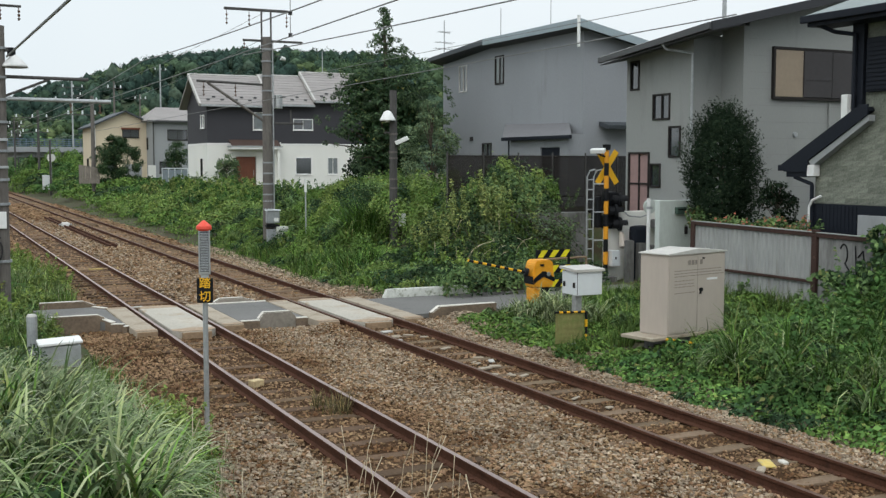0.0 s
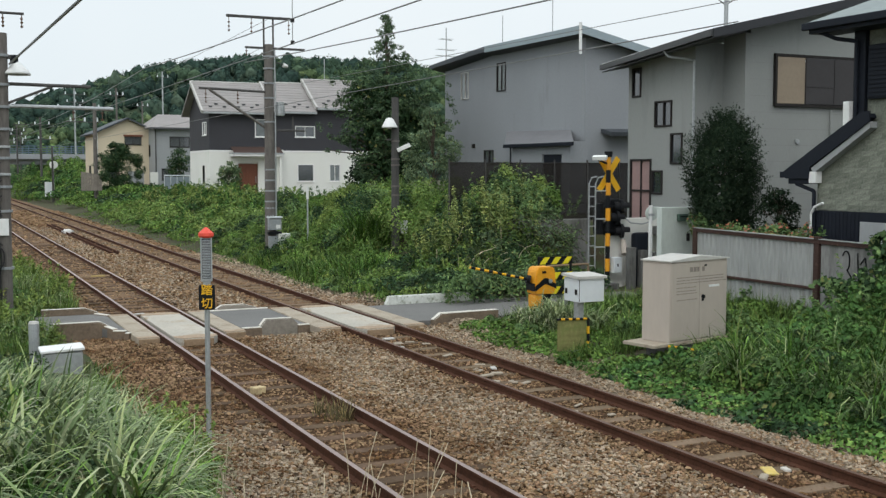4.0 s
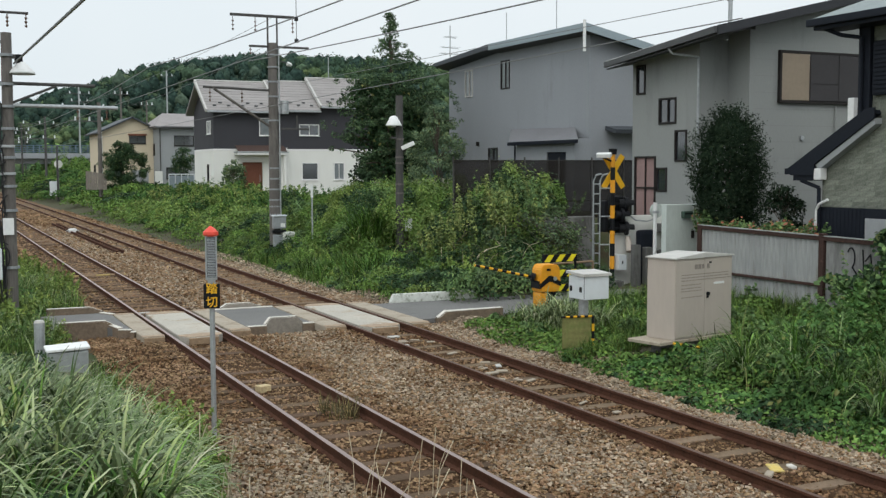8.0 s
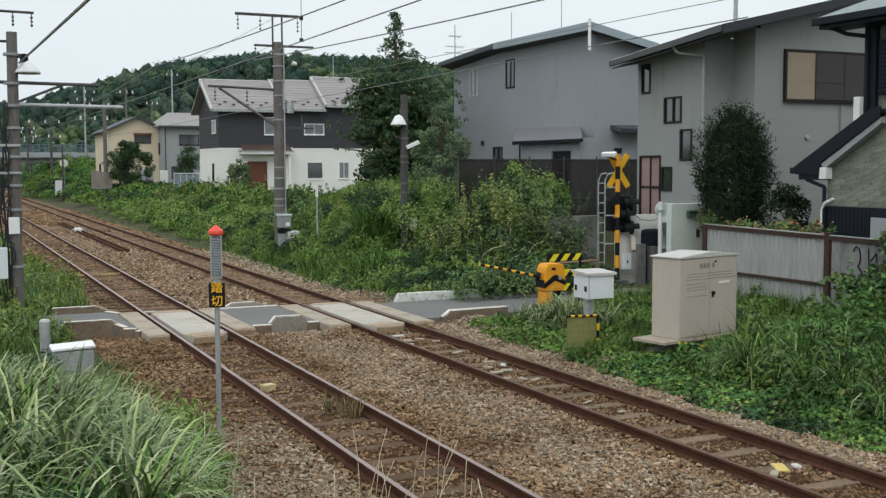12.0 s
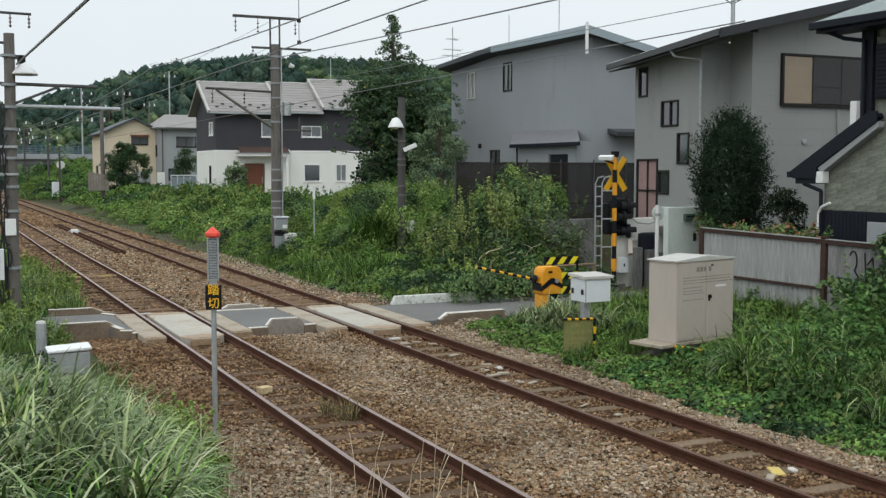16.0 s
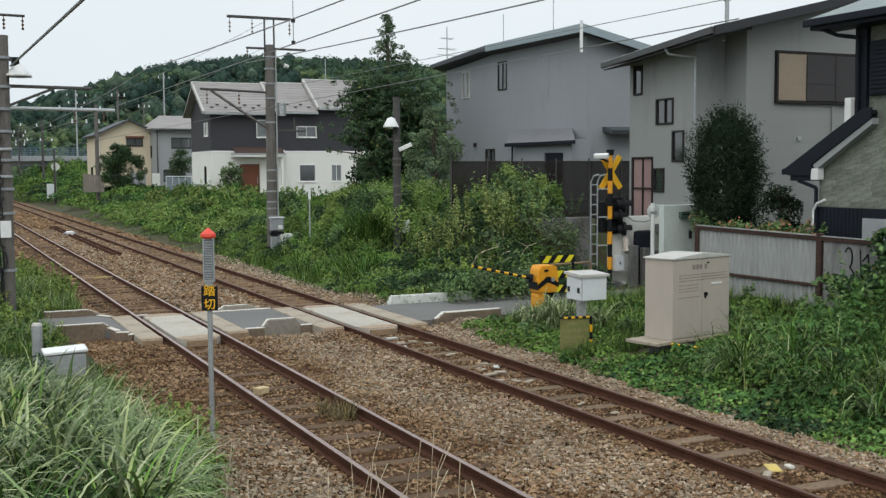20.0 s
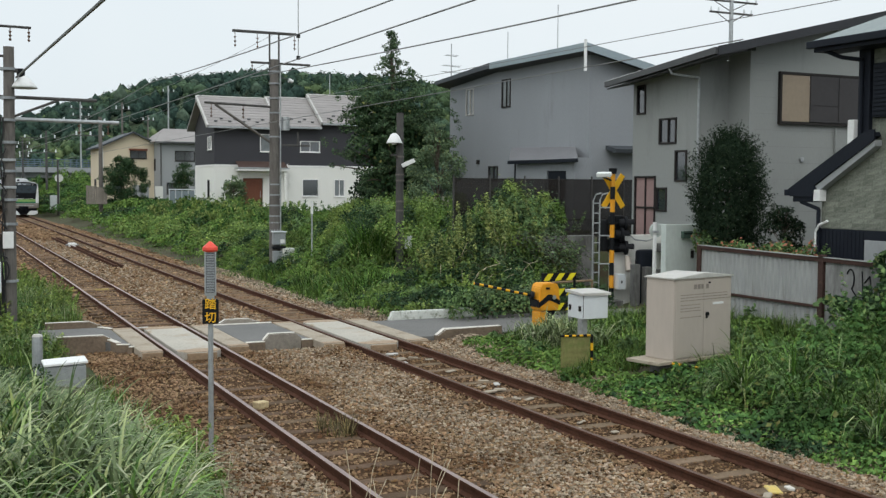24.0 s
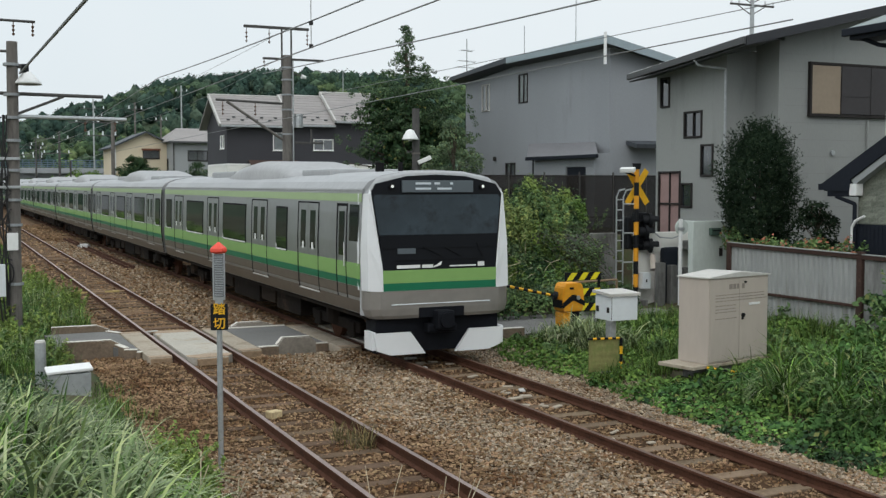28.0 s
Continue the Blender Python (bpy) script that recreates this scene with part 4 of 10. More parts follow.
        part("gutter", bm, GALV, roof, "pale grey gutter")
        # snow guards
        for row, zz in ((0.13, 0), (0.22, 0.45)):
            x = xa + 0.5 + zz
            while x < xb - 0.3:
                yy, z2 = -over + (ridge_y + over) * row, eave - 0.1 + lift + (ridge_z - eave + 0.1) * row
                part("snow_guard", boxed((x, yy - 0.03, z2 + 0.03), (x + 0.22, yy + 0.03, z2 + 0.13)), SOFFIT, roof, "small dark snow guard")
                x += 0.95
    roof_length(-0.5, 4.35, 0.0, "grey shingle roof slope")
    roof_length(4.4, 7.45, 0.12, "middle grey shingle roof slope")
    roof_length(7.5, W + 0.5, 0.42, "raised grey shingle roof slope")
    part("raised_wall", boxed((7.55, 0.02, eave), (W, D, eave + 0.35)), DARKWALL, h)
    bm = bmesh.new()
    box(bm, (1.4, -0.95, 2.72), (4.9, 0.02, 2.9), 0.02)
    porch = part("porch_roof", bm, WHITEFRAME, h, "flat white porch roof")
    part("fascia", boxed((1.36, -0.99, 2.86), (4.94, 0.0, 2.95), 0.01), GALV, porch)
    part("porch_cover", slabbed([(1.45, -0.9, 2.97), (4.85, -0.9, 2.97), (4.85, -0.01, 3.38), (1.45, -0.01, 3.38)], 0.05), BROWNROOF, porch, "brown sloping porch cover")
    part("porch_post", boxed((4.62, -0.85, 0), (4.78, -0.7, 2.72), 0.01), CREAMWALL, h)
    d = part("door", boxed((door[0] + 0.03, 0.05, 0.05), (door[1] - 0.03, 0.11, 2.22), 0.01), DOORRED, h, "red-brown front door")
    bm = bmesh.new()
    for i in range(6):
        box(bm, (door[0] + 0.12 + i * 0.2, 0.035, 0.15), (door[0] + 0.26 + i * 0.2, 0.05, 2.1), 0.004)
    part("door_boards", bm, DOORRED, d)
    bm = bmesh.new()
    rod(bm, (door[1] - 0.18, 0.0, 0.9), (door[1] - 0.18, 0.0, 1.35), 0.018)
    part("door_handle", bm, GALV, d, "long metal door handle")
    part("step", boxed((1.6, -0.9, -0.1), (4.8, 0.0, 0.05), 0.01), CONCRETE, h)
    window(h, "window", (6.15, 0, 1.0), 1.2, 1.2, WHITEFRAME, GLASS, 0)
    window(h, "window", (8.5, 0, 1.0), 0.8, 1.2, WHITEFRAME, CURTAIN, 1)
    window(h, "window", (3.15, 0, 4.05), 0.85, 1.2, WHITEFRAME, CURTAIN, 0)
    window(h, "window", (6.0, 0, 4.08), 1.45, 0.77, WHITEFRAME, GLASS, 1)
    window(h, "window", (0, 1.38, 0.9), 0.5, 1.2, FRAME, GLASS, 0, facing="x")
    window(h, "window", (0, 0.68, 4.15), 1.1, 0.9, WHITEFRAME, CURTAIN, 1, facing="x")
    downpipe(h, [(5.0, -0.06, 0), (5.0, -0.06, belt), (5.0, -0.3, belt + 0.1)], WHITEFRAME, 0.045)
    bm = bmesh.new()
    rod(bm, (9.2, ridge_y, ridge_z + 0.4), (9.2, ridge_y, ridge_z + 2.0), 0.03)
    part("vent_pole", bm, GALV, h, "slim roof antenna pole")


def house_grey():
    """Tall grey rendered house: high roof edge along the track side, falling away to the back."""
    x0, y0, zb = 23.1, 35.5, 1.6
    L, W = 12.4, 6.2
    h = thing("house", (x0, y0, zb), "tall plain grey rendered house with a pale blue metal roof edge", "house")
    top = 6.85
    holes = [(6.3, 7.1, 5.2, 6.45), (9.85, 10.65, 5.05, 6.3), (7.4, 8.3, 1.95, 2.65)]
    part("wall", wall_with_holes([(0, 0), (L, 0), (L, top - 0.35), (7.4, top), (0, top)], holes, 0.2, "x"), GREYWALL, h, "long grey rendered side wall")
    part("wall", wall_with_holes([(0.2, 0), (W, 0), (W, top - 1.35), (0.2, top)], [(3.2, 4.6, 4.2, 5.3)], 0.2, "y"), GREYWALL, h, "grey rendered end wall")
    part("wall", boxed((0.2, L - 0.2, 0), (W, L, top - 1.4)), GREYWALL, h)
    part("wall", boxed((W - 0.2, 0.2, 0), (W, L - 0.2, top - 1.4)), GREYWALL, h)
    # roof
    e = 0.55
    roof = part("roof", slabbed([(-e, -e, top + 0.30), (-e, 7.2, top + 0.30), (W + e, 7.2, top - 1.3), (W + e, -e, top - 1.3)], 0.16), DARKROOF, h, "dark metal roof sheet")
    part("back_roof", slabbed([(-e, 7.2, top + 0.30), (-e, L + e, top - 0.05), (W + e, L + e, top - 1.6), (W + e, 7.2, top - 1.3)], 0.14), DARKROOF, roof)
    # pale fascia boards, the long side and the end
    bm = prismed([(-e - 0.06, top + 0.33), (7.2, top + 0.33), (7.2, top + 0.06), (-e - 0.06, top + 0.02)], "x", -e - 0.05, -e)
    part("fascia", bm, PALEROOF, h, "pale blue-grey roof fascia")
    bm = prismed([(-e, top + 0.33), (W + e, top - 1.27), (W + e, top - 1.55), (-e, top + 0.03)], "y", -e - 0.05, -e)
    part("fascia", bm, PALEROOF, h, "pale blue-grey roof fascia")
    bm = prismed([(7.2, top + 0.33), (L + e, top - 0.02), (L + e, top - 0.2), (7.2, top + 0.10)], "x", -e - 0.04, -e)
    part("fascia", bm, DARKROOF, h, "dark roof edge")
    part("soffit", slabbed([(-e, -e, top + 0.06), (-e, 7.2, top + 0.06), (0.1, 7.2, top - 0.02), (0.1, -e, top - 0.02)], 0.03), SOFFIT, h)
    bm = bmesh.new()
    rod(bm, (-e - 0.1, -e - 0.1, top - 0.75), (-e - 0.1, -e - 0.1, top + 0.42), 0.06, n=10)
    part("roof_pipe", bm, WHITEPAINT, h, "white pipe at the roof corner")
    window(h, "window", (0, 6.3, 5.2), 0.8, 1.25, FRAME, CURTAIN, 1, facing="x", sill=False)
    window(h, "window", (0, 9.85, 5.05), 0.8, 1.25, VERGE, CURTAIN, 1, facing="x", sill=False)
    window(h, "window", (0, 7.4, 1.95), 0.9, 0.7, FRAME, GLASS, 1, facing="x", sill=False)
    # lean-to porch with the back door
    porch = part("porch_roof", slabbed([(-1.05, -0.85, 2.78), (-1.05, 4.5, 2.82), (0.0, 6.2, 3.42), (0.0, 1.0, 3.32)], 0.07), PLAINMETAL, h, "lean-to metal roof over the back door")
    part("gutter", boxed((-1.13, -0.85, 2.66), (-1.03, 4.5, 2.80), 0.015), NAVY, porch, "dark gutter")
    part("porch_wall", wall_with_holes([(-0.3, 0), (4.15, 0), (4.15, 2.7), (-0.3, 2.7)], [(0.3, 1.75, 0.1, 2.36)], 0.12, "x"), GREYWALL, h, "grey porch wall", at=pose(-0.85, 0, 0))
    part("porch_end", boxed((-0.73, -0.3, 0), (0.0, -0.18, 2.85)), GREYWALL, h)
    downpipe(h, [(-0.92, 4.2, 2.68), (-0.92, 4.2, 0)], NAVY, 0.035, "dark porch downpipe")
    d = part("door", boxed((-0.8, 0.33, 0.1), (-0.75, 1.72, 2.34), 0.01), NAVY, h, "dark back door")
    part("door_handle", boxed((-0.84, 0.45, 1.1), (-0.8, 0.5, 1.3), 0.005), GALV, d)
    part("awning", slabbed([(0.75, -0.7, 3.2), (2.6, -0.7, 3.2), (2.6, 0.0, 3.35), (0.75, 0.0, 3.35)], 0.16), DARKROOF, h, "dark awning on the end wall")
    bm = bmesh.new()
    box(bm, (-0.12, 9.2, 2.75), (0.0, 9.35, 2.95), 0.02)
    part("vent_cap", bm, FRAME, h)
    for yy, hh in ((4.4, 2.6), (8.8, 2.0)):
        part("antenna_pole", rodded((1.2, yy, top - 0.1), (1.2, yy, top + hh), 0.018, n=6), GALV, h, "thin aerial pole")


def house_beige():
    """Warm grey house: stepped front, gabled dark roof, stair windows and a big shuttered window."""
    x0, y0, zb = 19.5, 23.5, 1.2
    h = thing("house", (x0, y0, zb), "warm grey two-storey house with dark eaves and stepped stair windows", "house")
    top = 5.5
    # wing: side wall and short front return
    side_holes = [(3.4, 3.85, 4.32, 5.2), (1.9, 2.72, 3.39, 4.15), (1.4, 1.95, 2.3, 3.2), (2.85, 3.9, 0.62, 2.47), (2.3, 2.82, 1.42, 2.13)]
    part("wall", wall_with_holes([(0.9, 0), (4.05, 0), (4.05, top - 0.2), (0.9, top + 0.1)], side_holes, 0.18, "x"), BEIGEWALL, h, "warm grey side wall with stair windows")
    part("wall", boxed((0.18, 0.9, 0), (1.0, 1.08, top + 0.2)), BEIGEWALL, h)
    bm = wall_with_holes([(0, 0), (0.9, 0), (0.9, top + 0.4), (0, top + 0.4)], [], 0.18, "x")
    part("wall", bm, BEIGEWALL, h, at=pose(1.0, 0, 0))
    front_holes = [(2.0, 5.3, 3.92, 5.38)]
    bm = wall_with_holes([(1.18, 0), (8.6, 0), (8.6, top + 1.8), (7.6, top + 1.98), (1.18, top + 0.50)], front_holes, 0.18, "y")
    part("wall", bm, BEIGEWALL, h, "broad warm grey front wall")
    bm = bmesh.new()
    for a, b in ((1.18, 2.0), (5.3, 8.6)):
        siding_lines(bm, a, b, 0.1, top + 0.35, 0.455, "y")
    siding_lines(bm, 2.0, 5.3, 0.1, 3.9, 0.455, "y")
    tagged(part("siding_joints", bm, JOINT, h, "fine horizontal siding joints"), kind="stuff")
    part("wall", boxed((0.18, 3.87, 0), (8.6, 4.05, top)), BEIGEWALL, h)
    part("wall", boxed((8.42, 0.18, 0), (8.6, 3.87, top)), BEIGEWALL, h)
    e = 0.7
    ridge = 7.6
    roof = part("roof", slabbed([(-e, -e, top + 0.30), (-e, 4.45, top - 0.19), (ridge, 4.45, top + 1.69), (ridge, -e, top + 2.19)], 0.12), DARKROOF, h, "dark metal roof slope")
    part("far_slope", slabbed([(ridge, -e, top + 2.19), (ridge, 4.45, top + 1.69), (10.2, 4.45, top + 1.0), (10.2, -e, top + 1.5)], 0.12), DARKROOF, roof)
    bm = prismed([(-e - 0.03, top + 0.34), (ridge, top + 2.23), (ridge, top + 1.98), (-e - 0.03, top + 0.10)], "y", -e - 0.06, -e)
    part("verge_board", bm, EAVEDARK, roof, "dark verge board")
    part("gutter", prismed([(-e, top + 0.32), (4.45, top - 0.17), (4.45, top - 0.33), (-e, top + 0.14)], "x", -e - 0.1, -e), SOFFIT, roof, "dark gutter")
    part("soffit", slabbed([(-e, -e, top + 0.12), (-e, 4.45, top - 0.37), (0.3, 4.45, top - 0.17), (0.3, -e, top + 0.32)], 0.03), SOFFIT, h)
    bm = bmesh.new()
    tube(bm, [(-e, 0.4, top + 0.23), (-e, 4.45, top - 0.15)], 0.018)
    part("eave_rail", bm, WHITEPAINT, roof, "thin white pipe along the eave")
    downpipe(h, [(-e - 0.04, 1.4, top - 0.0), (-e + 0.05, 1.3, top - 0.2), (-0.05, 0.88, top - 0.32), (-0.05, 0.88, 0)], GALV, 0.035, "pale downpipe at the corner")
    window(h, "window", (0, 3.4, 4.32), 0.45, 0.88, FRAME, GLASS, 0, facing="x", sill=False)
    window(h, "window", (0, 1.9, 3.39), 0.82, 0.76, FRAME, GLASS, 1, facing="x", sill=False)
    window(h, "window", (0, 1.4, 2.3), 0.55, 0.9, FRAME, GLASS, 0, facing="x", sill=False)
    window(h, "window", (0, 2.3, 1.42), 0.52, 0.71, FRAME, GLASS, 0, facing="x", sill=False)
    d = window(h, "sliding_door", (0, 2.85, 0.62), 1.05, 1.85, FRAME, PINKDOOR, 1, facing="x", label="dusty pink sliding screen door in a dark frame")
    bm = boxed((0.06, -0.02, 0.88), (0.99, 0.03, 0.93))
    part("cross_rail", bm, FRAME, d)
    # shuttered window
    w = part("shutter_frame", wall_with_holes([(0, 0), (3.3, 0), (3.3, 1.46), (0, 1.46)], [(0.07, 3.23, 0.07, 1.39)], 0.2, "y"), FRAME, h, "dark shutter box frame", at=pose(2.0, -0.1, 3.92))
    part("shutter_panel", boxed((0.08, 0.02, 0.08), (1.10, 0.06, 1.38), 0.006), SHUTTER2, w, "tan shutter panel")
    part("shutter_panel", boxed((1.10, -0.02, 0.08), (2.2, 0.03, 1.38), 0.006), SHUTTER, w, "brown-grey shutter panel")
    part("shutter_panel", boxed((2.2, 0.0, 0.08), (3.22, 0.05, 1.38), 0.006), SHUTTER, w, "brown-grey shutter panel")
    bm = bmesh.new()
    box(bm, (1.10, -0.035, 0.56), (2.2, -0.02, 0.6))
    box(bm, (2.16, -0.035, 0.08), (2.24, -0.02, 1.38))
    part("shutter_rail", bm, SHUTTER, w)
    downpipe(h, [(4.15, -0.05, 3.86), (4.15, -0.05, 0)], BEIGEWALL, 0.035, "grey downpipe")
    bm = bmesh.new()
    rod(bm, (2.9, -0.06, 2.95), (2.9, 0.0, 2.95), 0.07, n=12)
    part("vent_cap", bm, GALV, h, "small round wall vent")
    part("door_step", boxed((-0.38, 1.5, 0.26), (-0.065, 3.95, 0.50), 0.02), DARKCON, h, "stained concrete door step")
    part("foundation", boxed((-0.03, 0.87, -0.6), (0.2, 4.1, 0.35)), GREYCON, h)
    part("lower_wall", boxed((-0.06, 0.5, -1.4), (-0.004, 2.8, 1.06), 0.01), GREENBOX, h, "pale green-grey rendered lower wall")


def house_dark():
    """House nearest to the fence: its gable wall runs along the line, mottled green-grey stone siding, dark navy trim."""
    x0, y0, zb = 18.3, 18.5, 0.9
    h = thing("house", (x0, y0, zb), "house with mottled green-grey stone siding and dark navy trim", "house", turn=-90)
    # in the house's own space u runs from the far corner towards the near end, the wall faces -y
    W = 9.0
    body = part("wall", prismed([(0, 1.53), (W, 1.53), (W, 3.2), (1.62, 3.45), (0.0, 2.35)], "y", 0, 0.2), GREENTILE, h, "mottled green-grey stone-pattern gable wall")
    rng = random.Random(3)
    first = {}
    z, row = 1.55, 0
    while z < 3.4:
        x = 0.05 - (row % 2) * 0.2
        while x < 3.2:
            w = rng.choice((0.26, 0.34, 0.44))
            a, b = max(x, 0.02), x + w - 0.006
            if b - a > 0.06 and z + 0.1 < 2.35 + min(a, 1.62) * 0.68:
                key = (w, b - a > w - 0.02)
                if key in first and key[1]:
                    share("siding_stone", first[key], body, pose(a, 0, z))
                else:
                    ob = part("siding_stone", boxed((0, -0.003 - rng.random() * 0.003, 0), (b - a, 0.0, 0.113)), GREENTILE, body, at=pose(a, 0, z))
                    if key[1]:
                        first[key] = ob
            x += w
        z += 0.118
        row += 1
    part("skirting_wall", boxed((-0.02, -0.03, -1.0), (W, 0.2, 1.53)), NAVY, h, "dark navy ribbed lower wall")
    bm = bmesh.new()
    for k in range(12):
        box(bm, (k * 0.11, -0.042, -0.5), (k * 0.11 + 0.05, -0.03, 1.5))
    part("ribs", bm, NAVY, h)
    part("end_wall", boxed((-0.02, 0.2, -1.0), (0.18, 6.0, 2.3)), NAVY, h)
    part("garage_panel", boxed((1.3, -0.05, -0.3), (3.2, -0.03, 1.32), 0.01), LIGHTGREY, h, "pale grey panel in the lower wall")
    # broad verge of the low roof
    e = 0.86
    roof = part("roof", slabbed([(-e, -0.2, 2.40), (1.5, -0.2, 3.64), (1.5, 5.5, 3.64), (-e, 5.5, 2.40)], 0.1), NAVY, h, "dark low roof")
    bm = prismed([(-e - 0.03, 2.38), (1.45, 3.68), (1.66, 3.68), (1.66, 3.46), (-0.02, 2.50), (-0.05, 2.24), (-e + 0.1, 2.24)], "y", -0.24, -0.2)
    part("verge_board", bm, NAVY, roof, "broad dark verge board")
    bm = prismed([(-0.02, 2.48), (1.66, 3.46), (1.66, 3.33), (0.06, 2.36)], "y", -0.2, 0.0)
    part("soffit", bm, LIGHTGREY, h, "pale soffit under the verge")
    part("soffit_end", boxed((-0.06, -0.22, 2.14), (0.15, -0.02, 2.40), 0.01), WHITEPAINT, h, "white boxed eave end")
    part("gutter", boxed((-e - 0.08, -0.26, 2.26), (-e + 0.06, 5.5, 2.40), 0.02), NAVY, roof, "dark gutter")
    part("eave_box", boxed((-0.72, -0.2, 2.12), (-0.06, 5.0, 2.30), 0.01), NAVY, h)
    downpipe(h, [(-0.5, -0.15, 2.12), (-0.02, -0.08, 1.96), (-0.02, -0.08, -0.8)], NAVY, 0.045, "dark downpipe")
    bm = bmesh.new()
    tube(bm, [(-0.05, -0.12, 1.1), (-0.05, -0.12, 1.45), (0.06, -0.14, 1.6), (0.32, -0.14, 1.7)], 0.03)
    part("vent_hose", bm, WHITEPAINT, h, "bent white hose on the wall")
    # upper storey
    part("upper_wall", boxed((1.25, 0.1, 3.3), (W, 0.3, 5.7)), GREENTILE, h)
    part("upper_end", boxed((1.05, 0.1, 3.2), (1.25, 5.0, 5.7)), NAVY, h)
    part("upper_corner", boxed((0.98, -0.02, 3.2), (1.30, 0.1, 5.5), 0.01), NAVY, h, "dark corner board")
    w = part("louvre_screen", boxed((1.36, 0.0, 3.95), (3.2, 0.09, 5.1), 0.01), NAVY, h, "dark louvred window screen")
    bm = bmesh.new()
    for i in range(12):
        box(bm, (1.40, -0.025, 4.0 + i * 0.09), (3.16, 0.0, 4.055 + i * 0.09))
    part("louvres", bm, NAVY, w)
    r2 = part("upper_roof", slabbed([(0.2, -0.6, 5.68), (W, -0.6, 5.68), (W, 2.4, 6.9), (1.9, 2.4, 6.9)], 0.08), OLDROOF, h, "pale metal hipped upper roof")
    part("upper_roof_side", slabbed([(0.2, -0.6, 5.68), (1.9, 2.4, 6.9), (1.9, 4.4, 6.9), (0.2, 6.0, 5.68)], 0.08), OLDROOF, r2)
    part("upper_gutter", boxed((0.1, -0.7, 5.5), (W, -0.58, 5.66), 0.02), NAVY, r2, "dark gutter")
    part("upper_soffit", boxed((0.22, -0.58, 5.42), (W, 0.1, 5.52)), NAVY, r2)
    downpipe(h, [(0.45, -0.5, 5.45), (0.75, -0.3, 5.28), (1.12, -0.08, 5.2), (1.12, -0.08, 3.4)], NAVY, 0.045, "dark downpipe")
    part("white_box", boxed((0.88, -0.2, 3.2), (1.06, -0.02, 3.92), 0.02), WHITEPAINT, h, "white meter box standing at the roof edge")


def far_house(at, w, d, eave, ridge, wall_mat, roof_mat, label, wins, side_wins=(), gable="x"):
    h = thing("house", at, label, "house", "houses along the line")
    bm = wall_with_holes([(0, 0), (w, 0), (w, eave), (w / 2, ridge), (0, eave)] if gable == "x" else [(0, 0), (w, 0), (w, eave), (0, eave)], wins, 0.15, "y")
    part("wall", bm, wall_mat, h)
    part("wall", wall_with_holes([(0.15, 0), (d, 0), (d, eave), (0.15, eave)], side_wins, 0.15, "x"), wall_mat, h)
    part("wall", boxed((w - 0.15, 0.15, 0), (w, d, eave)), wall_mat, h)
    part("wall", boxed((0.15, d - 0.15, 0), (w - 0.15, d, eave)), wall_mat, h)
    e = 0.5
    if gable == "x":
        for s in (0, 1):
            xa, xb = (-e, w / 2) if s == 0 else (w + e, w / 2)
            za = eave - (ridge - eave) / (w / 2) * e
            part("roof", slabbed([(xa, -e, za + 0.1), (xa, d + e, za + 0.1), (xb, d + e, ridge + 0.1), (xb, -e, ridge + 0.1)], 0.14), roof_mat, h)
    else:
        part("roof", slabbed([(-e, -e, eave), (w + e, -e, eave), (w + e - 1.5, d / 2, ridge), (-e + 1.5, d / 2, ridge)], 0.12), roof_mat, h)
        part("roof", slabbed([(-e, d + e, eave), (w + e, d + e, eave), (w + e - 1.5, d / 2, ridge), (-e + 1.5, d / 2, ridge)], 0.12), roof_mat, h)
        part("roof", slabbed([(-e, -e, eave), (-e, d + e, eave), (-e + 1.5, d / 2, ridge)], 0.12), roof_mat, h)
        part("roof", slabbed([(w + e, -e, eave), (w + e, d + e, eave), (w + e - 1.5, d / 2, ridge)], 0.12), roof_mat, h)
    for u0, u1, z0, z1 in wins:
        window(h, "window", (u0, 0, z0), u1 - u0, z1 - z0, FRAME, GLASS, 1)
    for u0, u1, z0, z1 in side_wins:
        window(h, "window", (0, u0, z0), u1 - u0, z1 - z0, FRAME, GLASS, 0, facing="x")
    return h


house_white()
house_grey()
house_beige()
house_dark()
beige = far_house((15.1, 108, 1.6), 5.8, 8, 5.35, 6.7, YELLOWWALL, DARKROOF, "beige two-storey house with a shallow dark gable roof", [(2.6, 4.2, 4.2, 5.0), (0.8, 1.9, 1.0, 2.1)], [(1.0, 2.0, 3.6, 4.6), (4.0, 5.2, 1.2, 2.2)])
part("shutter_box", boxed((2.5, -0.12, 4.98), (4.3, -0.005, 5.16), 0.01), DOORRED, beige, "brown shutter box over the window")
part("corner_pipe", rodded((0.06, -0.06, 0), (0.06, -0.06, 5.3), 0.05), WHITEPAINT, beige, "white downpipe")
grey_far = far_house((20.0, 105, 1.8), 6.5, 7, 5.6, 7.0, LIGHTGREY, ROOFTILE, "light grey two-storey house with a hipped tile roof", [(1.4, 3.3, 3.75, 4.75), (0.6, 1.5, 0.6, 1.7)], [(2.2, 2.9, 2.9, 4.0), (4.4, 5.0, 0.6, 1.6)], gable="y")
part("gutter", boxed((-0.55, -0.62, 5.42), (7.0, -0.5, 5.58), 0.02), SOFFIT, grey_far, "dark gutter")
part("downpipe", rodded((0.08, -0.06, 0), (0.08, -0.06, 5.4), 0.05), DARKPOLE, grey_far, "dark downpipe")
part("garden_shed", boxed((-2.7, -2.5, 0), (-1.5, -1.0, 1.45), 0.03), LIGHTGREY, grey_far, "low pale lean-to")
part("garden_wall", boxed((-0.9, -2.4, 0), (-0.2, -2.2, 1.35), 0.02), CREAMWALL, grey_far, "low white garden wall end")


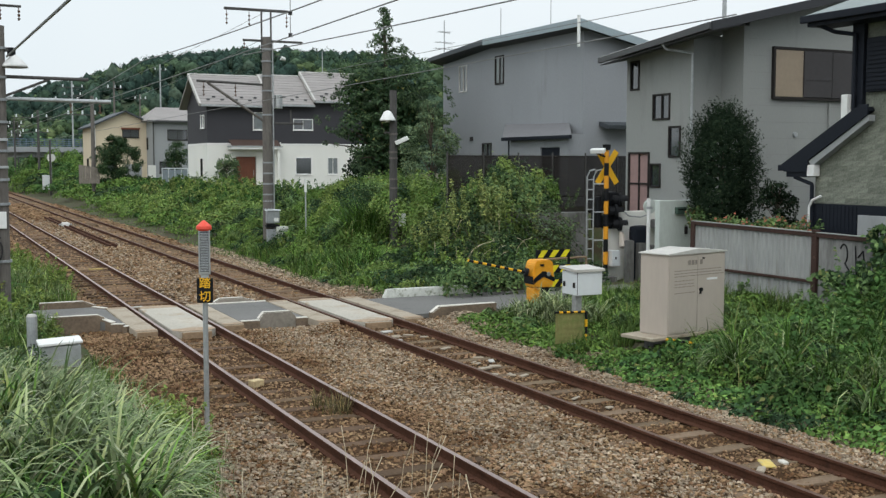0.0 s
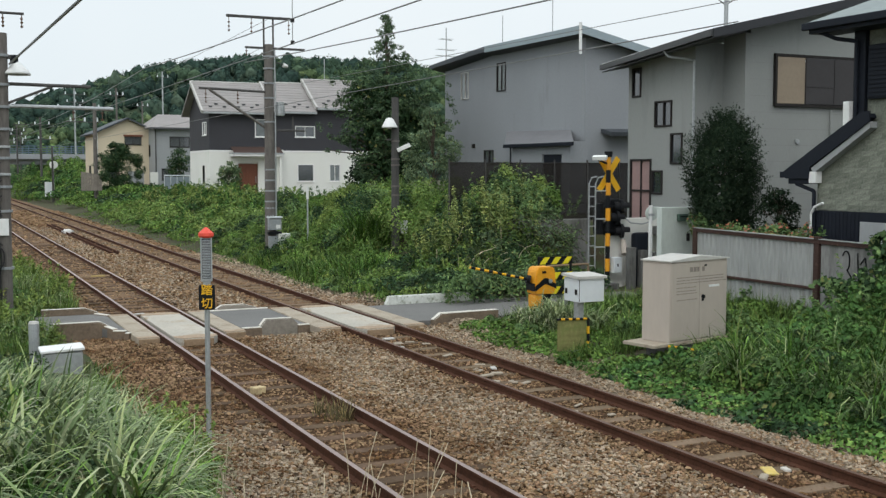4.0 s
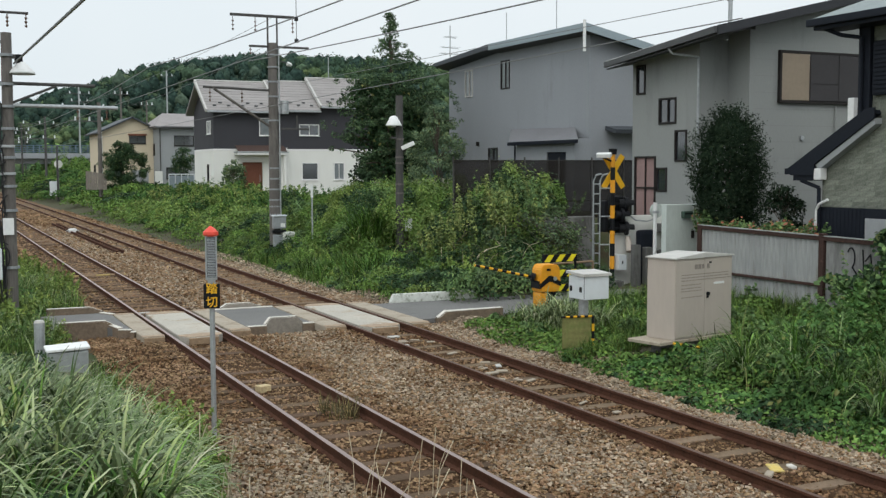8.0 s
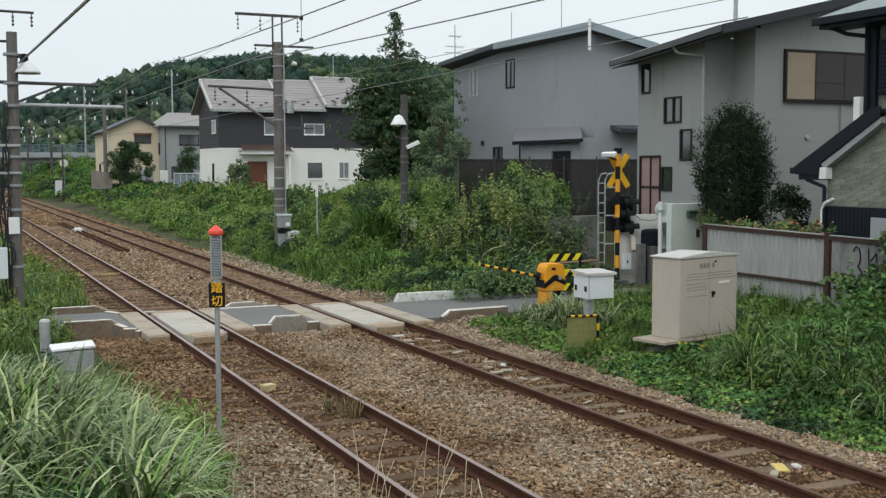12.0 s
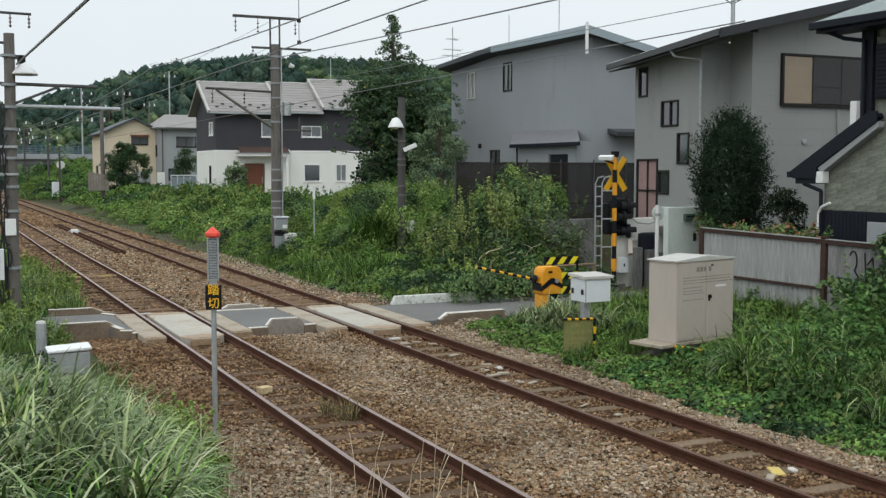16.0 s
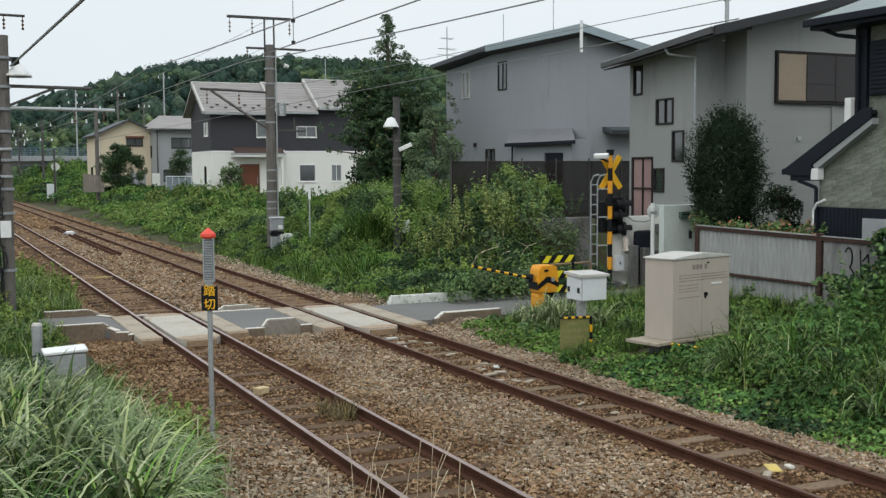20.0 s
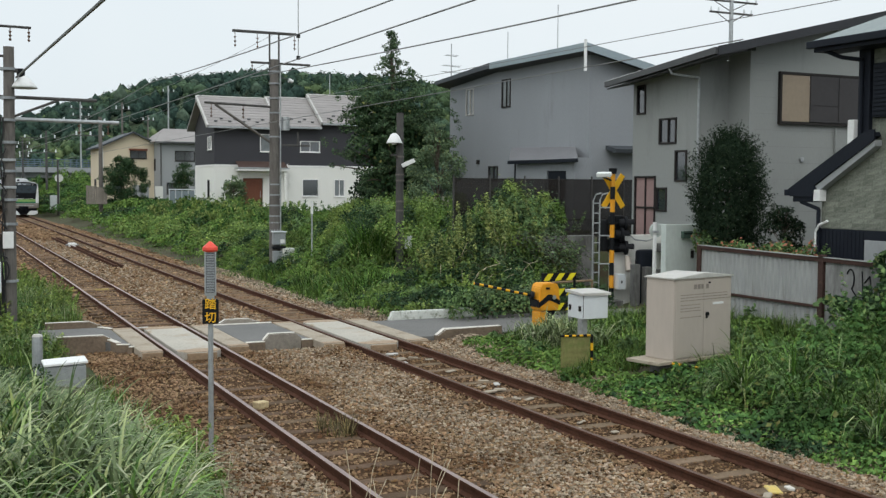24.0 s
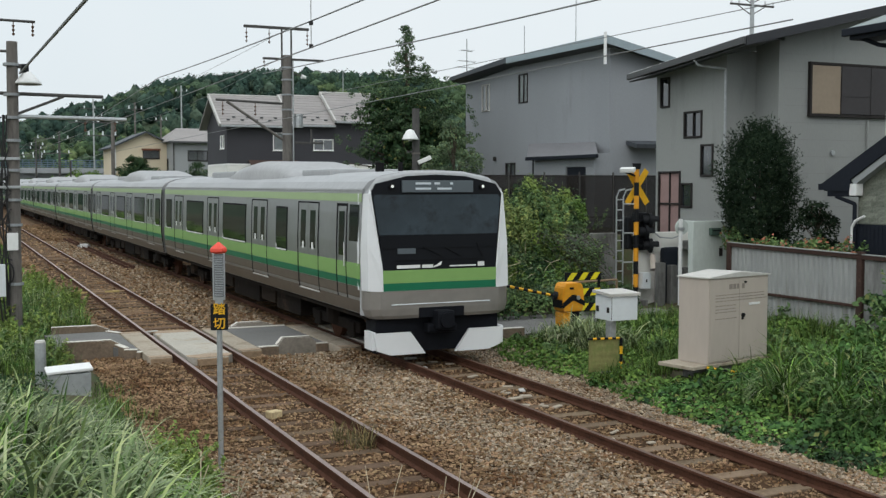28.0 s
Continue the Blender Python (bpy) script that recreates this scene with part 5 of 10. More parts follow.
def behind_roofs():
    """A power pole and a television aerial that look over the roofs."""
    p = thing("power_pole", (37.9, 45.0, 1.0), "grey concrete power pole with wooden cross-arms behind the houses", "power pole")
    part("shaft", rodded((0, 0, 0), (0, 0, 12.5), 0.16, 0.10, n=12), GALV, p, "grey concrete shaft")
    for z, w in ((11.95, 1.7), (11.35, 1.4)):
        part("cross_arm", boxed((-w, -0.05, z), (w, 0.05, z + 0.09), 0.01), DARKPOLE, p, "weathered cross-arm")
        part("arm_brace", rodded((-w * 0.6, 0.06, z), (0, 0.06, z - 0.45), 0.025), DARKPOLE, p)
        part("arm_brace", rodded((w * 0.6, 0.06, z), (0, 0.06, z - 0.45), 0.025), DARKPOLE, p)
        for k in (-0.95, -0.6, 0.6, 0.95):
            part("insulator", rodded((k * w, 0, z + 0.09), (k * w, 0, z + 0.30), 0.05, 0.03, n=8), LIGHTBOX, p)
    a = thing("tv_aerial", (23.2, 48.0, 1.5), "grey television aerial on a tall mast behind the tree", "aerial")
    part("mast", rodded((0, 0, 0), (0, 0, 8.75), 0.04, 0.025), GALV, a)
    for z, w in ((8.2, 0.30), (7.7, 0.45), (7.4, 0.5)):
        part("boom", rodded((-w, 0, z), (w, 0, z - 0.05), 0.014, n=6), GALV, a)
        for k in range(-3, 4):
            part("element", rodded((k * w / 3, -0.22, z), (k * w / 3, 0.22, z), 0.008, n=5), GALV, a)


behind_roofs()


# ---- road bridge over the line, and its railing ----
def road_bridge():
    b = thing("road_bridge", (14, 150, 0), "grey concrete road bridge over the railway with a blue railing", "bridge")
    part("deck", boxed((-60, -0.2, 4.75), (8.0, 5.5, 5.45), 0.04), BRIDGE, b, "pale grey concrete deck edge")
    part("girder", boxed((-60, 0.9, 4.1), (8.0, 5.0, 4.75)), BRIDGE, b, "shaded girder under the deck")
    part("abutment", boxed((3.0, 1.2, -0.5), (9.0, 5.4, 4.1)), BRIDGE, b, "concrete abutment")
    part("abutment", boxed((-24, 0.1, -0.5), (-18, 5.4, 4.35)), BRIDGE, b, "concrete abutment")
    x = -30.0
    post = None
    while x < 8.0:
        if post is None:
            post = part("post", boxed((-0.05, -0.05, 0), (0.05, 0.05, 1.05)), BLUERAIL, b, at=pose(x, 0.0, 5.45))
        else:
            share("post", post, b, pose(x, 0.0, 5.45))
        x += 0.75
    for z in (5.6, 5.85, 6.1, 6.42):
        part("rail", boxed((-30, -0.04, z), (8.0, 0.04, z + 0.09)), BLUERAIL, b, "faded blue rail")


road_bridge()


# ---- wooded hill ----
def hill():
    rng = np.random.default_rng(11)

    def ridge(x):
        return np.interp(x, (-260, -60, 0, 17, 25, 31, 38, 45, 54, 60, 76, 87, 102, 142, 200, 260, 420), (9.3, 11.8, 14.3, 16.9, 18.2, 20.8, 22.2, 25.2, 27.8, 29.2, 31.1, 32.7, 32.7, 31.8, 30.4, 26.4, 12.4))
    xs, ys = np.linspace(-300, 460, 96), np.linspace(205, 420, 28)
    gx, gy = np.meshgrid(xs, ys, indexing="ij")
    rise = ramp(gy, 205, 300) * (1 - 0.4 * ramp(gy, 320, 420))
    gz = -0.5 + ridge(gx) * rise + rng.normal(0, 0.5, gx.shape) * rise
    v = np.stack([gx, gy, gz], -1).reshape(-1, 3)
    b = len(ys)
    i, j = np.meshgrid(np.arange(len(xs) - 1), np.arange(b - 1), indexing="ij")
    q = np.stack([i * b + j, (i + 1) * b + j, (i + 1) * b + j + 1, i * b + j + 1], -1).reshape(-1, 4)
    ob = new("hill", raw("hill", v, q, material("woodland_floor", (0.045, 0.068, 0.036), 0.95, vary=0.4, grain=0.6, blotch=0.08, bump=0.0)))
    tagged(ob, "low rounded hill behind the houses", "hill", "", "structure")
    # crowns: uneven rounded lumps, each its own tone, with sprays of leaves over them
    bm = bmesh.new()
    bmesh.ops.create_icosphere(bm, subdivisions=1, radius=1.0)
    ball = np.array([v.co for v in bm.verts])
    tris = np.array([[v.index for v in f.verts] for f in bm.faces])
    bm.free()
    n = 3200
    x = rng.uniform(-12, 146, n)
    y = np.where(rng.random(n) < 0.3, rng.uniform(285, 312, n), rng.uniform(210, 315, n))
    base = -0.5 + ridge(x) * ramp(y, 205, 300)
    r = rng.uniform(0.9, 2.3, n)
    tone = np.array([noise.noise((a / 16, b / 26, 3.1)) for a, b in zip(x, y)]) + rng.normal(0, 0.16, n) + np.interp(y, (210, 312), (-0.12, 0.22))
    kinds = np.where(tone > 0.17, 2, np.where(tone > -0.16, 0, 1))
    for kind, mat, tall, name, label in ((0, WOODS, 1.0, "hill_woods", "dense green broadleaf woods on the hill"), (1, WOODS3, 0.9, "hill_woods", "lighter green trees scattered in the hill woods"), (2, WOODS2, 1.25, "hill_conifers", "dark conifers standing in the hill woods")):
        ids = np.nonzero(kinds == kind)[0]
        m = len(ids)
        scale = np.stack([r[ids], r[ids], r[ids] * tall * rng.uniform(0.85, 1.15, m)], 1)
        centre = np.stack([x[ids], y[ids], base[ids] + r[ids] * 0.55 * tall], 1)
        rough = 1 + rng.normal(-0.06, 0.16, (m, len(ball), 1))
        v = ball[None] * rough * scale[:, None]
        if kind == 2:
            v[..., :2] *= np.clip(1.0 - 0.2 * ball[None, :, 2:3], 0.4, 1.3)
        v = (v + centre[:, None]).reshape(-1, 3)
        f = (tris[None] + (np.arange(m) * len(ball))[:, None, None]).reshape(-1, 3)
        ob = stuff(name, (v, f), mat, label, "woods")
        ob.data.shade_smooth()
        k = 40
        d = unit(rng.normal(0, 1, (m * k, 3))).reshape(m, k, 3)
        d[..., 2] = np.abs(d[..., 2]) * 1.1 - 0.15
        p = d * scale[:, None] * rng.uniform(0.8, 1.18, (m, k, 1))
        if kind == 2:
            p[..., :2] *= np.clip(1.0 - 0.2 * d[..., 2:3], 0.4, 1.3)
        p = (p + centre[:, None]).reshape(-1, 3)
        stuff(name, leaves(p, d.reshape(-1, 3) + np.array((0, 0, 0.35)), 0.41, rng, long=1.3), mat, label.replace("woods on the hill", "leaves on the hill crowns").replace("dark conifers standing", "dark needle sprays"), "woods")


hill()


# ---- commuter train: eight cars, the leading one with a cab ----
SIDE = [(1.38, 0.90), (1.455, 1.20), (1.475, 1.60), (1.475, 2.2), (1.455, 2.75), (1.43, 3.14)]
CROWN = [(1.40, 3.22), (1.30, 3.34), (1.05, 3.45), (0.6, 3.53), (0.0, 3.56)]


def side_x(z):
    for (xa, za), (xb, zb) in zip(SIDE, SIDE[1:]):
        if za <= z <= zb:
            return xa + (xb - xa) * (z - za) / (zb - za)
    return SIDE[-1][0]


def strip(bm, z0, z1, y0, y1, out, sign, mi=0, steps=3):
    """A thin skin piece on the car's side between two heights."""
    rows = []
    for i in range(steps + 1):
        z = z0 + (z1 - z0) * i / steps
        x = side_x(z)
        rows.append([bm.verts.new(p) for p in ((sign * (x + out), y0, z), (sign * (x + out), y1, z), (sign * (x - 0.01), y1, z), (sign * (x - 0.01), y0, z))])
    for a, b in zip(rows, rows[1:]):
        for k in range(4):
            bm.faces.new((a[k], a[(k + 1) % 4], b[(k + 1) % 4], b[k])).material_index = mi
    bm.faces.new(rows[0][::-1])
    bm.faces.new(rows[-1])


def side_strips(name, z0, z1, y0, y1, out, mat, car, label):
    for s in (-1, 1):
        bm = bmesh.new()
        strip(bm, z0, z1, y0, y1, out, s)
        part(name, bm, mat, car, label)


def car_things(lead):
    """One car; its front end is at y = 0 and it reaches back to y = 19.6."""
    name = "train_car"
    car = thing(name, (0, 0, 0), "leading stainless train car with green bands and black-glass cab" if lead else "stainless steel commuter train car with two-tone green bands", "train car", "cars of the commuter train")
    y0, y1 = (0.30, 19.6) if lead else (0.2, 19.6)
    body_out = SIDE + [(-x, z) for x, z in SIDE[::-1]]
    part("body", prismed(body_out, "y", y0, y1), STEEL, car, "brushed stainless body shell")
    roof_out = [(1.43, 3.141)] + CROWN + [(-x, z) for x, z in CROWN[-2::-1]] + [(-1.43, 3.141)]
    part("roof", prismed(roof_out, "y", y0, y1), TRAINROOF, car, "light grey roof", smooth=False)
    for s in (-1, 1):
        part("gutter", boxed((s * 1.40 - 0.035, y0, 3.16), (s * 1.40 + 0.035, y1, 3.21), 0.012), TRAINROOF, car, "pale roof gutter")
    side_strips("upper_band", 2.97, 3.12, y0, y1, 0.006, PALELIME, car, "pale green band under the roof")
    side_strips("light_green_band", 1.56, 1.84, y0, y1, 0.006, LIME, car, "light green waist band")
    side_strips("deep_green_band", 1.42, 1.555, y0, y1, 0.006, DEEPGREEN, car, "deep green waist band")
    side_strips("lower_panel", 0.91, 1.41, y0, y1, 0.004, BROWNSTEEL, car, "darker brownish lower side panel")
    centres = (3.40, 7.25, 12.2, 17.1) if lead else (2.5, 7.4, 12.3, 17.2)
    wins = ((4.95, 5.75), (8.55, 10.95), (13.5, 15.8), (18.35, 19.2)) if lead else ((0.5, 1.35), (3.75, 6.05), (8.65, 10.95), (13.55, 15.85), (18.45, 19.2))
    for s in (-1, 1):
        for c in centres:
            bm = bmesh.new()
            strip(bm, 1.12, 2.92, c - 0.69, c - 0.663, 0.012, s, steps=14)
            strip(bm, 1.12, 2.92, c + 0.660, c + 0.715, 0.012, s, steps=14)
            strip(bm, 2.905, 2.935, c - 0.69, c + 0.715, 0.010, s, steps=1)
            part("door_seal", bm, RUBBER, car, "black door seal")
            bm = bmesh.new()
            strip(bm, 1.10, 1.125, c - 0.66, c + 0.66, 0.03, s, steps=1)
            part("door_step", bm, CABTOP, car, "pale door sill")
            for k in (-1, 1):
                bm = bmesh.new()
                strip(bm, 1.85, 2.89, c + k * 0.33 - 0.32, c + k * 0.33 + 0.32, 0.009, s)
                leaf = part("door_leaf", bm, STEEL, car)
                bm = bmesh.new()
                strip(bm, 1.98, 2.76, c + k * 0.32 - 0.17, c + k * 0.32 + 0.17, 0.013, s)
                part("door_pane", bm, TRAINGLASS, leaf)
                bm = bmesh.new()
                strip(bm, 1.96, 2.10, c + k * 0.32 - 0.06, c + k * 0.32 + 0.06, 0.016, s, steps=1)
                part("door_notice", bm, WHITEPAINT, leaf)
        for a, b in wins:
            bm = bmesh.new()
            strip(bm, 1.82, 2.80, a - 0.05, b + 0.05, 0.008, s)
            fr = part("window_frame", bm, RUBBER, car)
            bm = bmesh.new()
            strip(bm, 1.88, 2.76, a, b, 0.014, s)
            part("pane", bm, TRAINGLASS, fr)
            bm = bmesh.new()
            strip(bm, 1.83, 1.86, a + 0.02, b - 0.02, 0.018, s, steps=1)
            strip(bm, 1.84, 1.96, b - 0.02, b + 0.03, 0.018, s, steps=1)
            part("window_trim", bm, WHITEPAINT, fr, "bright lower window trim")
    # roof air conditioner: long rounded housing
    yc = 9.0
    bm = bmesh.new()
    out = [(-1.15, 3.36), (-1.12, 3.62), (-1.0, 3.80), (-0.75, 3.88), (0.75, 3.88), (1.0, 3.80), (1.12, 3.62), (1.15, 3.36)]
    rings = []
    for i in range(17):
        yy, k = yc - 3.3 + 6.6 * i / 16, 0.12 + 0.88 * math.sin(math.pi * i / 16) ** 0.62
        rings.append([bm.verts.new((x * (0.9 + 0.1 * k), yy, 3.36 + (z - 3.36) * k)) for x, z in out])
    for a, b in zip(rings, rings[1:]):
        for i in range(len(out) - 1):
            bm.faces.new((a[i], a[i + 1], b[i + 1], b[i]))
    bm.faces.new(rings[0])
    bm.faces.new(rings[-1][::-1])
    part("air_conditioner", bm, TRAINAC, car, "grey rounded roof air conditioner", smooth=True)
    part("roof_vent", boxed((-0.85, yc + 3.2, 3.45), (0.85, yc + 6.0, 3.66), 0.05), TRAINROOF, car, "low roof box")
    part("roof_vent", boxed((-0.85, yc - 5.2, 3.45), (0.85, yc - 3.2, 3.62), 0.05), TRAINROOF, car, "low roof box")
    # underfloor
    for a, b, z, mat in ((5.1, 7.0, 0.34, UNDER), (7.2, 8.4, 0.42, UNDERGREY), (8.6, 11.2, 0.32, UNDER), (11.4, 12.3, 0.45, UNDERGREY), (12.6, 14.2, 0.36, UNDER)):
        part("underfloor_box", boxed((-1.12, a, z), (1.12, b, 0.9), 0.02), mat, car)
    part("floor_frame", boxed((-1.32, y0 + 0.05, 0.80), (1.32, y1 - 0.05, 0.905)), UNDER, car)
    for c in (3.0, 16.6):
        bm = bmesh.new()
        for s in (-1, 1):
            box(bm, (s * 0.95 - 0.09, c - 1.5, 0.38), (s * 0.95 + 0.09, c + 1.5, 0.60), 0.03)
            for k in (-1.05, 1.05):
                box(bm, (s * 0.95 - 0.13, c + k - 0.2, 0.28), (s * 0.95 + 0.13, c + k + 0.2, 0.58), 0.03)
            rod(bm, (s * 0.95, c, 0.45), (s * 0.95, c, 0.85), 0.26, n=12)
        box(bm, (-0.85, c - 0.25, 0.4), (0.85, c + 0.25, 0.62), 0.02)
        bogie = part("bogie", bm, UNDER, car, "dusty grey bogie frame")
        for k in (-1.05, 1.05):
            for s in (-1, 1):
                bm = bmesh.new()
                rod(bm, (s * 0.50, c + k, 0.43), (s * 0.63, c + k, 0.43), 0.43, n=24)
                part("wheel", bm, RUST, bogie, "steel wheel")
    bm = boxed((-1.1, 19.58, 0.95), (1.1, 20.02, 3.2))
    part("gangway", bm, RUBBER, car, "dark folding gangway")
    if not lead:
        for yy in (0.21, 19.58):
            side_strips("end_seam", 0.92, 3.1, yy - 0.03, yy + 0.02, 0.012, RUBBER, car, "dark seam at the car end")
        return car
    # ---- cab ----
    def ring(y, k, zt):
        """Section of the nose, pulled in by k at the sides."""
        return [(-1.475 + k, y, 0.9), (-1.475 + k, y, 1.6), (-1.46 + k, y, 2.5), (-1.40 + k, y, 3.1), (-1.15 + k, y, zt - 0.13), (-0.6, y, zt - 0.02), (0, y, zt), (0.6, y, zt - 0.02), (1.15 - k, y, zt - 0.13), (1.40 - k, y, 3.1), (1.46 - k, y, 2.5), (1.475 - k, y, 1.6), (1.475 - k, y, 0.9)]
    bm = bmesh.new()
    rings = [[bm.verts.new(p) for p in ring(y, k, z)] for y, k, z in ((0.31, 0.0, 3.55), (0.25, 0.03, 3.54), (0.21, 0.08, 3.52), (0.185, 0.14, 3.49))]
    for a, b in zip(rings, rings[1:]):
        for i in range(len(a) - 1):
            bm.faces.new((a[i], a[i + 1], b[i + 1], b[i]))
    bm.faces.new(rings[-1])
    part("nose", bm, TRAINROOF, car, "rounded grey nose shell", smooth=True)

    def panel(pname, pts, depth, mat, label, parent=None):
        b = prismed(pts, "y", depth, 0.03)
        return part(pname, b, mat, parent or car, label)
    screen = panel("windscreen", [(-1.15, 1.73), (1.15, 1.73), (1.33, 3.12), (1.22, 3.30), (0.6, 3.44), (0, 3.47), (-0.6, 3.44), (-1.22, 3.30), (-1.33, 3.12)], -0.012, FRONTBLACK, "black cab front panel")
    for v in screen.data.vertices:
        v.co.y += (v.co.z - 1.73) * 0.085 + max(0.0, v.co.z - 2.3) ** 2 * 0.03
    # windscreen in two tones: dark below, painted reflection above
    lower = part("lower_pane", prismed([(-1.16, 2.12), (1.16, 2.12), (1.20, 2.36), (-1.20, 2.36)], "y", -0.022, -0.010), FRONTBLACK, screen, "dark lower windscreen strip below the painted reflection")
    for v in lower.data.vertices:
        v.co.y += (v.co.z - 1.73) * 0.085 + max(0.0, v.co.z - 2.3) ** 2 * 0.03
    pane = part("windscreen_pane", prismed([(-1.20, 2.365), (1.20, 2.365), (1.29, 3.04), (1.25, 3.10), (-1.25, 3.10), (-1.29, 3.04)], "y", -0.022, -0.010), WINDSCREEN, screen, "dark windscreen with a bluish reflection put into its colour")
    for v in pane.data.vertices:
        v.co.y += (v.co.z - 1.73) * 0.085 + max(0.0, v.co.z - 2.3) ** 2 * 0.03
    for s in (-1, 1):
        bm = bmesh.new()
        prof = [(1.15, 1.34), (1.16, 1.73), (1.34, 3.12)]
        outer = [(1.47, 1.36), (1.47, 2.2), (1.42, 3.12)]
        v_in = [bm.verts.new((s * x, -0.03 + max(0, z - 1.73) * 0.085, z)) for x, z in prof]
        v_mid = [bm.verts.new((s * (x - 0.045), 0.02 + max(0, z - 1.73) * 0.085, z)) for x, z in outer]
        v_out = [bm.verts.new((s * (side_x(z) + 0.012), 0.42 + 0.06 * (z > 3), z)) for x, z in outer]
        for a, b in ((v_in, v_mid), (v_mid, v_out)):
            for i in range(2):
                bm.faces.new((a[i], a[i + 1], b[i + 1], b[i]))
        top = bm.verts.new((s * 1.33, 0.17, 3.20))
        bm.faces.new((v_in[2], top, v_mid[2]))
        shell = bmesh.ops.extrude_face_region(bm, geom=list(bm.faces))
        bmesh.ops.translate(bm, verts=[v for v in shell["geom"] if isinstance(v, bmesh.types.BMVert)], vec=(-s * 0.015, 0.02, 0))
        part("white_pillar", bm, MASK, car, "broad white corner pillar of the cab")
    panel("front_band", [(-1.16, 1.49), (1.16, 1.49), (1.15, 1.725), (-1.15, 1.725)], -0.02, LIME, "light green band on the cab front")
    panel("front_band", [(-1.16, 1.35), (1.16, 1.35), (1.16, 1.488), (-1.16, 1.488)], -0.02, DEEPGREEN, "deep green band on the cab front")
    bm = bmesh.new()
    wrap = [(1.462, 0.34), (1.45, 0.12), (1.38, 0.03), (1.2, -0.03), (0.8, -0.055), (-0.8, -0.055), (-1.2, -0.03), (-1.38, 0.03), (-1.45, 0.12), (-1.462, 0.34)]
    levels = ((0.84, 0.90), (0.90, 0.975), (1.02, 1.0), (1.348, 1.0))
    rows = [[bm.verts.new((x * k, 0.3 + (y - 0.3) * k, z)) for x, y in wrap] for z, k in levels]
    for a, b in zip(rows, rows[1:]):
        for i in range(len(wrap) - 1):
            bm.faces.new((a[i], a[i + 1], b[i + 1], b[i]))
    bm.faces.new(rows[0])
    bm.faces.new(rows[-1][::-1])
    # flat black plate on the bumper, painted in place of a shaded recess
    part("recess_plate", boxed((-0.46, -0.064, 0.842), (0.46, -0.04, 1.03), 0.02), UNDERBLACK, car, "black plate standing in for the dark recess round the coupler")
    bumper = part("bumper", bm, NOSE, car, "stainless bumper panel")
    part("bumper_trim", boxed((-1.0, -0.066, 1.09), (1.0, -0.05, 1.11), 0.004), LIGHTBOX, bumper, "bright trim line")
    d = part("destination_display", boxed((-0.72, 0.095, 3.14), (0.72, 0.14, 3.36), 0.004), LED, car, "grey destination display")
    bm = bmesh.new()
    for a, b, z in ((-0.46, -0.15, 3.285), (-0.46, -0.15, 3.19), (-0.08, 0.03, 3.285), (-0.02, 0.27, 3.19), (0.24, 0.30, 3.285)):
        box(bm, (a, 0.088, z), (b, 0.094, z + 0.038))
    part("display_bars", bm, LEDTEXT, d, "white display bars")
    for s in (-1, 1):
        bm = bmesh.new()
        rod(bm, (s * 0.92, 0.09, 3.25), (s * 0.92, 0.14, 3.25), 0.055, n=14)
        lamp = part("headlamp_housing", bm, RUBBER, car)
        part("headlamp", rodded((s * 0.92, 0.082, 3.25), (s * 0.92, 0.09, 3.25), 0.028, n=14), HEADLAMP, lamp, "small bright headlamp")
    bm = bmesh.new()
    box(bm, (-0.88, -0.02, 1.755), (-0.42, -0.014, 1.815))
    box(bm, (-0.38, -0.02, 1.755), (-0.16, -0.014, 1.815))
    slab(bm, [(-0.16, -0.016, 1.77), (0.02, -0.016, 1.87), (0.0, -0.016, 1.80), (-0.14, -0.016, 1.76)], 0.006)
    box(bm, (0.18, -0.02, 1.765), (0.72, -0.014, 1.79))
    box(bm, (0.76, -0.02, 1.76), (0.90, -0.014, 1.84))
    part("front_markings", bm, WHITEPAINT, screen, "white bars and emblem on the black front")
    bm = bmesh.new()
    box(bm, (-0.92, -0.022, 1.90), (0.92, -0.014, 1.912))
    for a, b in (((0.05, 1.95), (-0.35, 2.14)), ((0.86, 1.95), (0.75, 2.2)), ((0.42, 1.95), (0.1, 2.12))):
        rod(bm, (a[0], -0.012, a[1]), (b[0], -0.005, b[1]), 0.008, n=5)
    part("wiper", bm, RUBBER, screen, "black wipers")
    part("number_panel", boxed((-0.85, 0.005, 2.02), (-0.5, 0.03, 2.12)), LED, screen, "small grey number panel")
    for s in (-1, 1):
        bm = bmesh.new()
        pts = [(s * 0.30, 0.17), (s * 1.0, 0.17), (s * 1.26, 0.26), (s * 1.32, 0.58), (s * 0.60, 0.58)]
        prism(bm, pts, "y", 0.0, 0.06)
        prism(bm, [(s * 1.27, 0.27), (s * 1.34, 0.27), (s * 1.34, 0.60), (s * 1.27, 0.60)], "y", 0.06, 0.45)
        part("skirt", bm, MASK, car, "white plough skirt half")
    bm = bmesh.new()
    box(bm, (-0.18, -0.28, 0.62), (0.18, 0.3, 0.98), 0.06)
    box(bm, (-0.30, -0.1, 0.55), (0.30, 0.4, 0.72), 0.04)
    rod(bm, (0, -0.33, 0.8), (0, -0.2, 0.8), 0.14, n=14)
    part("coupler", bm, UNDERBLACK, car, "black automatic coupler")
    part("coupler_frame", boxed((-1.25, 0.12, 0.2), (1.25, 0.6, 0.92)), UNDERBLACK, car)
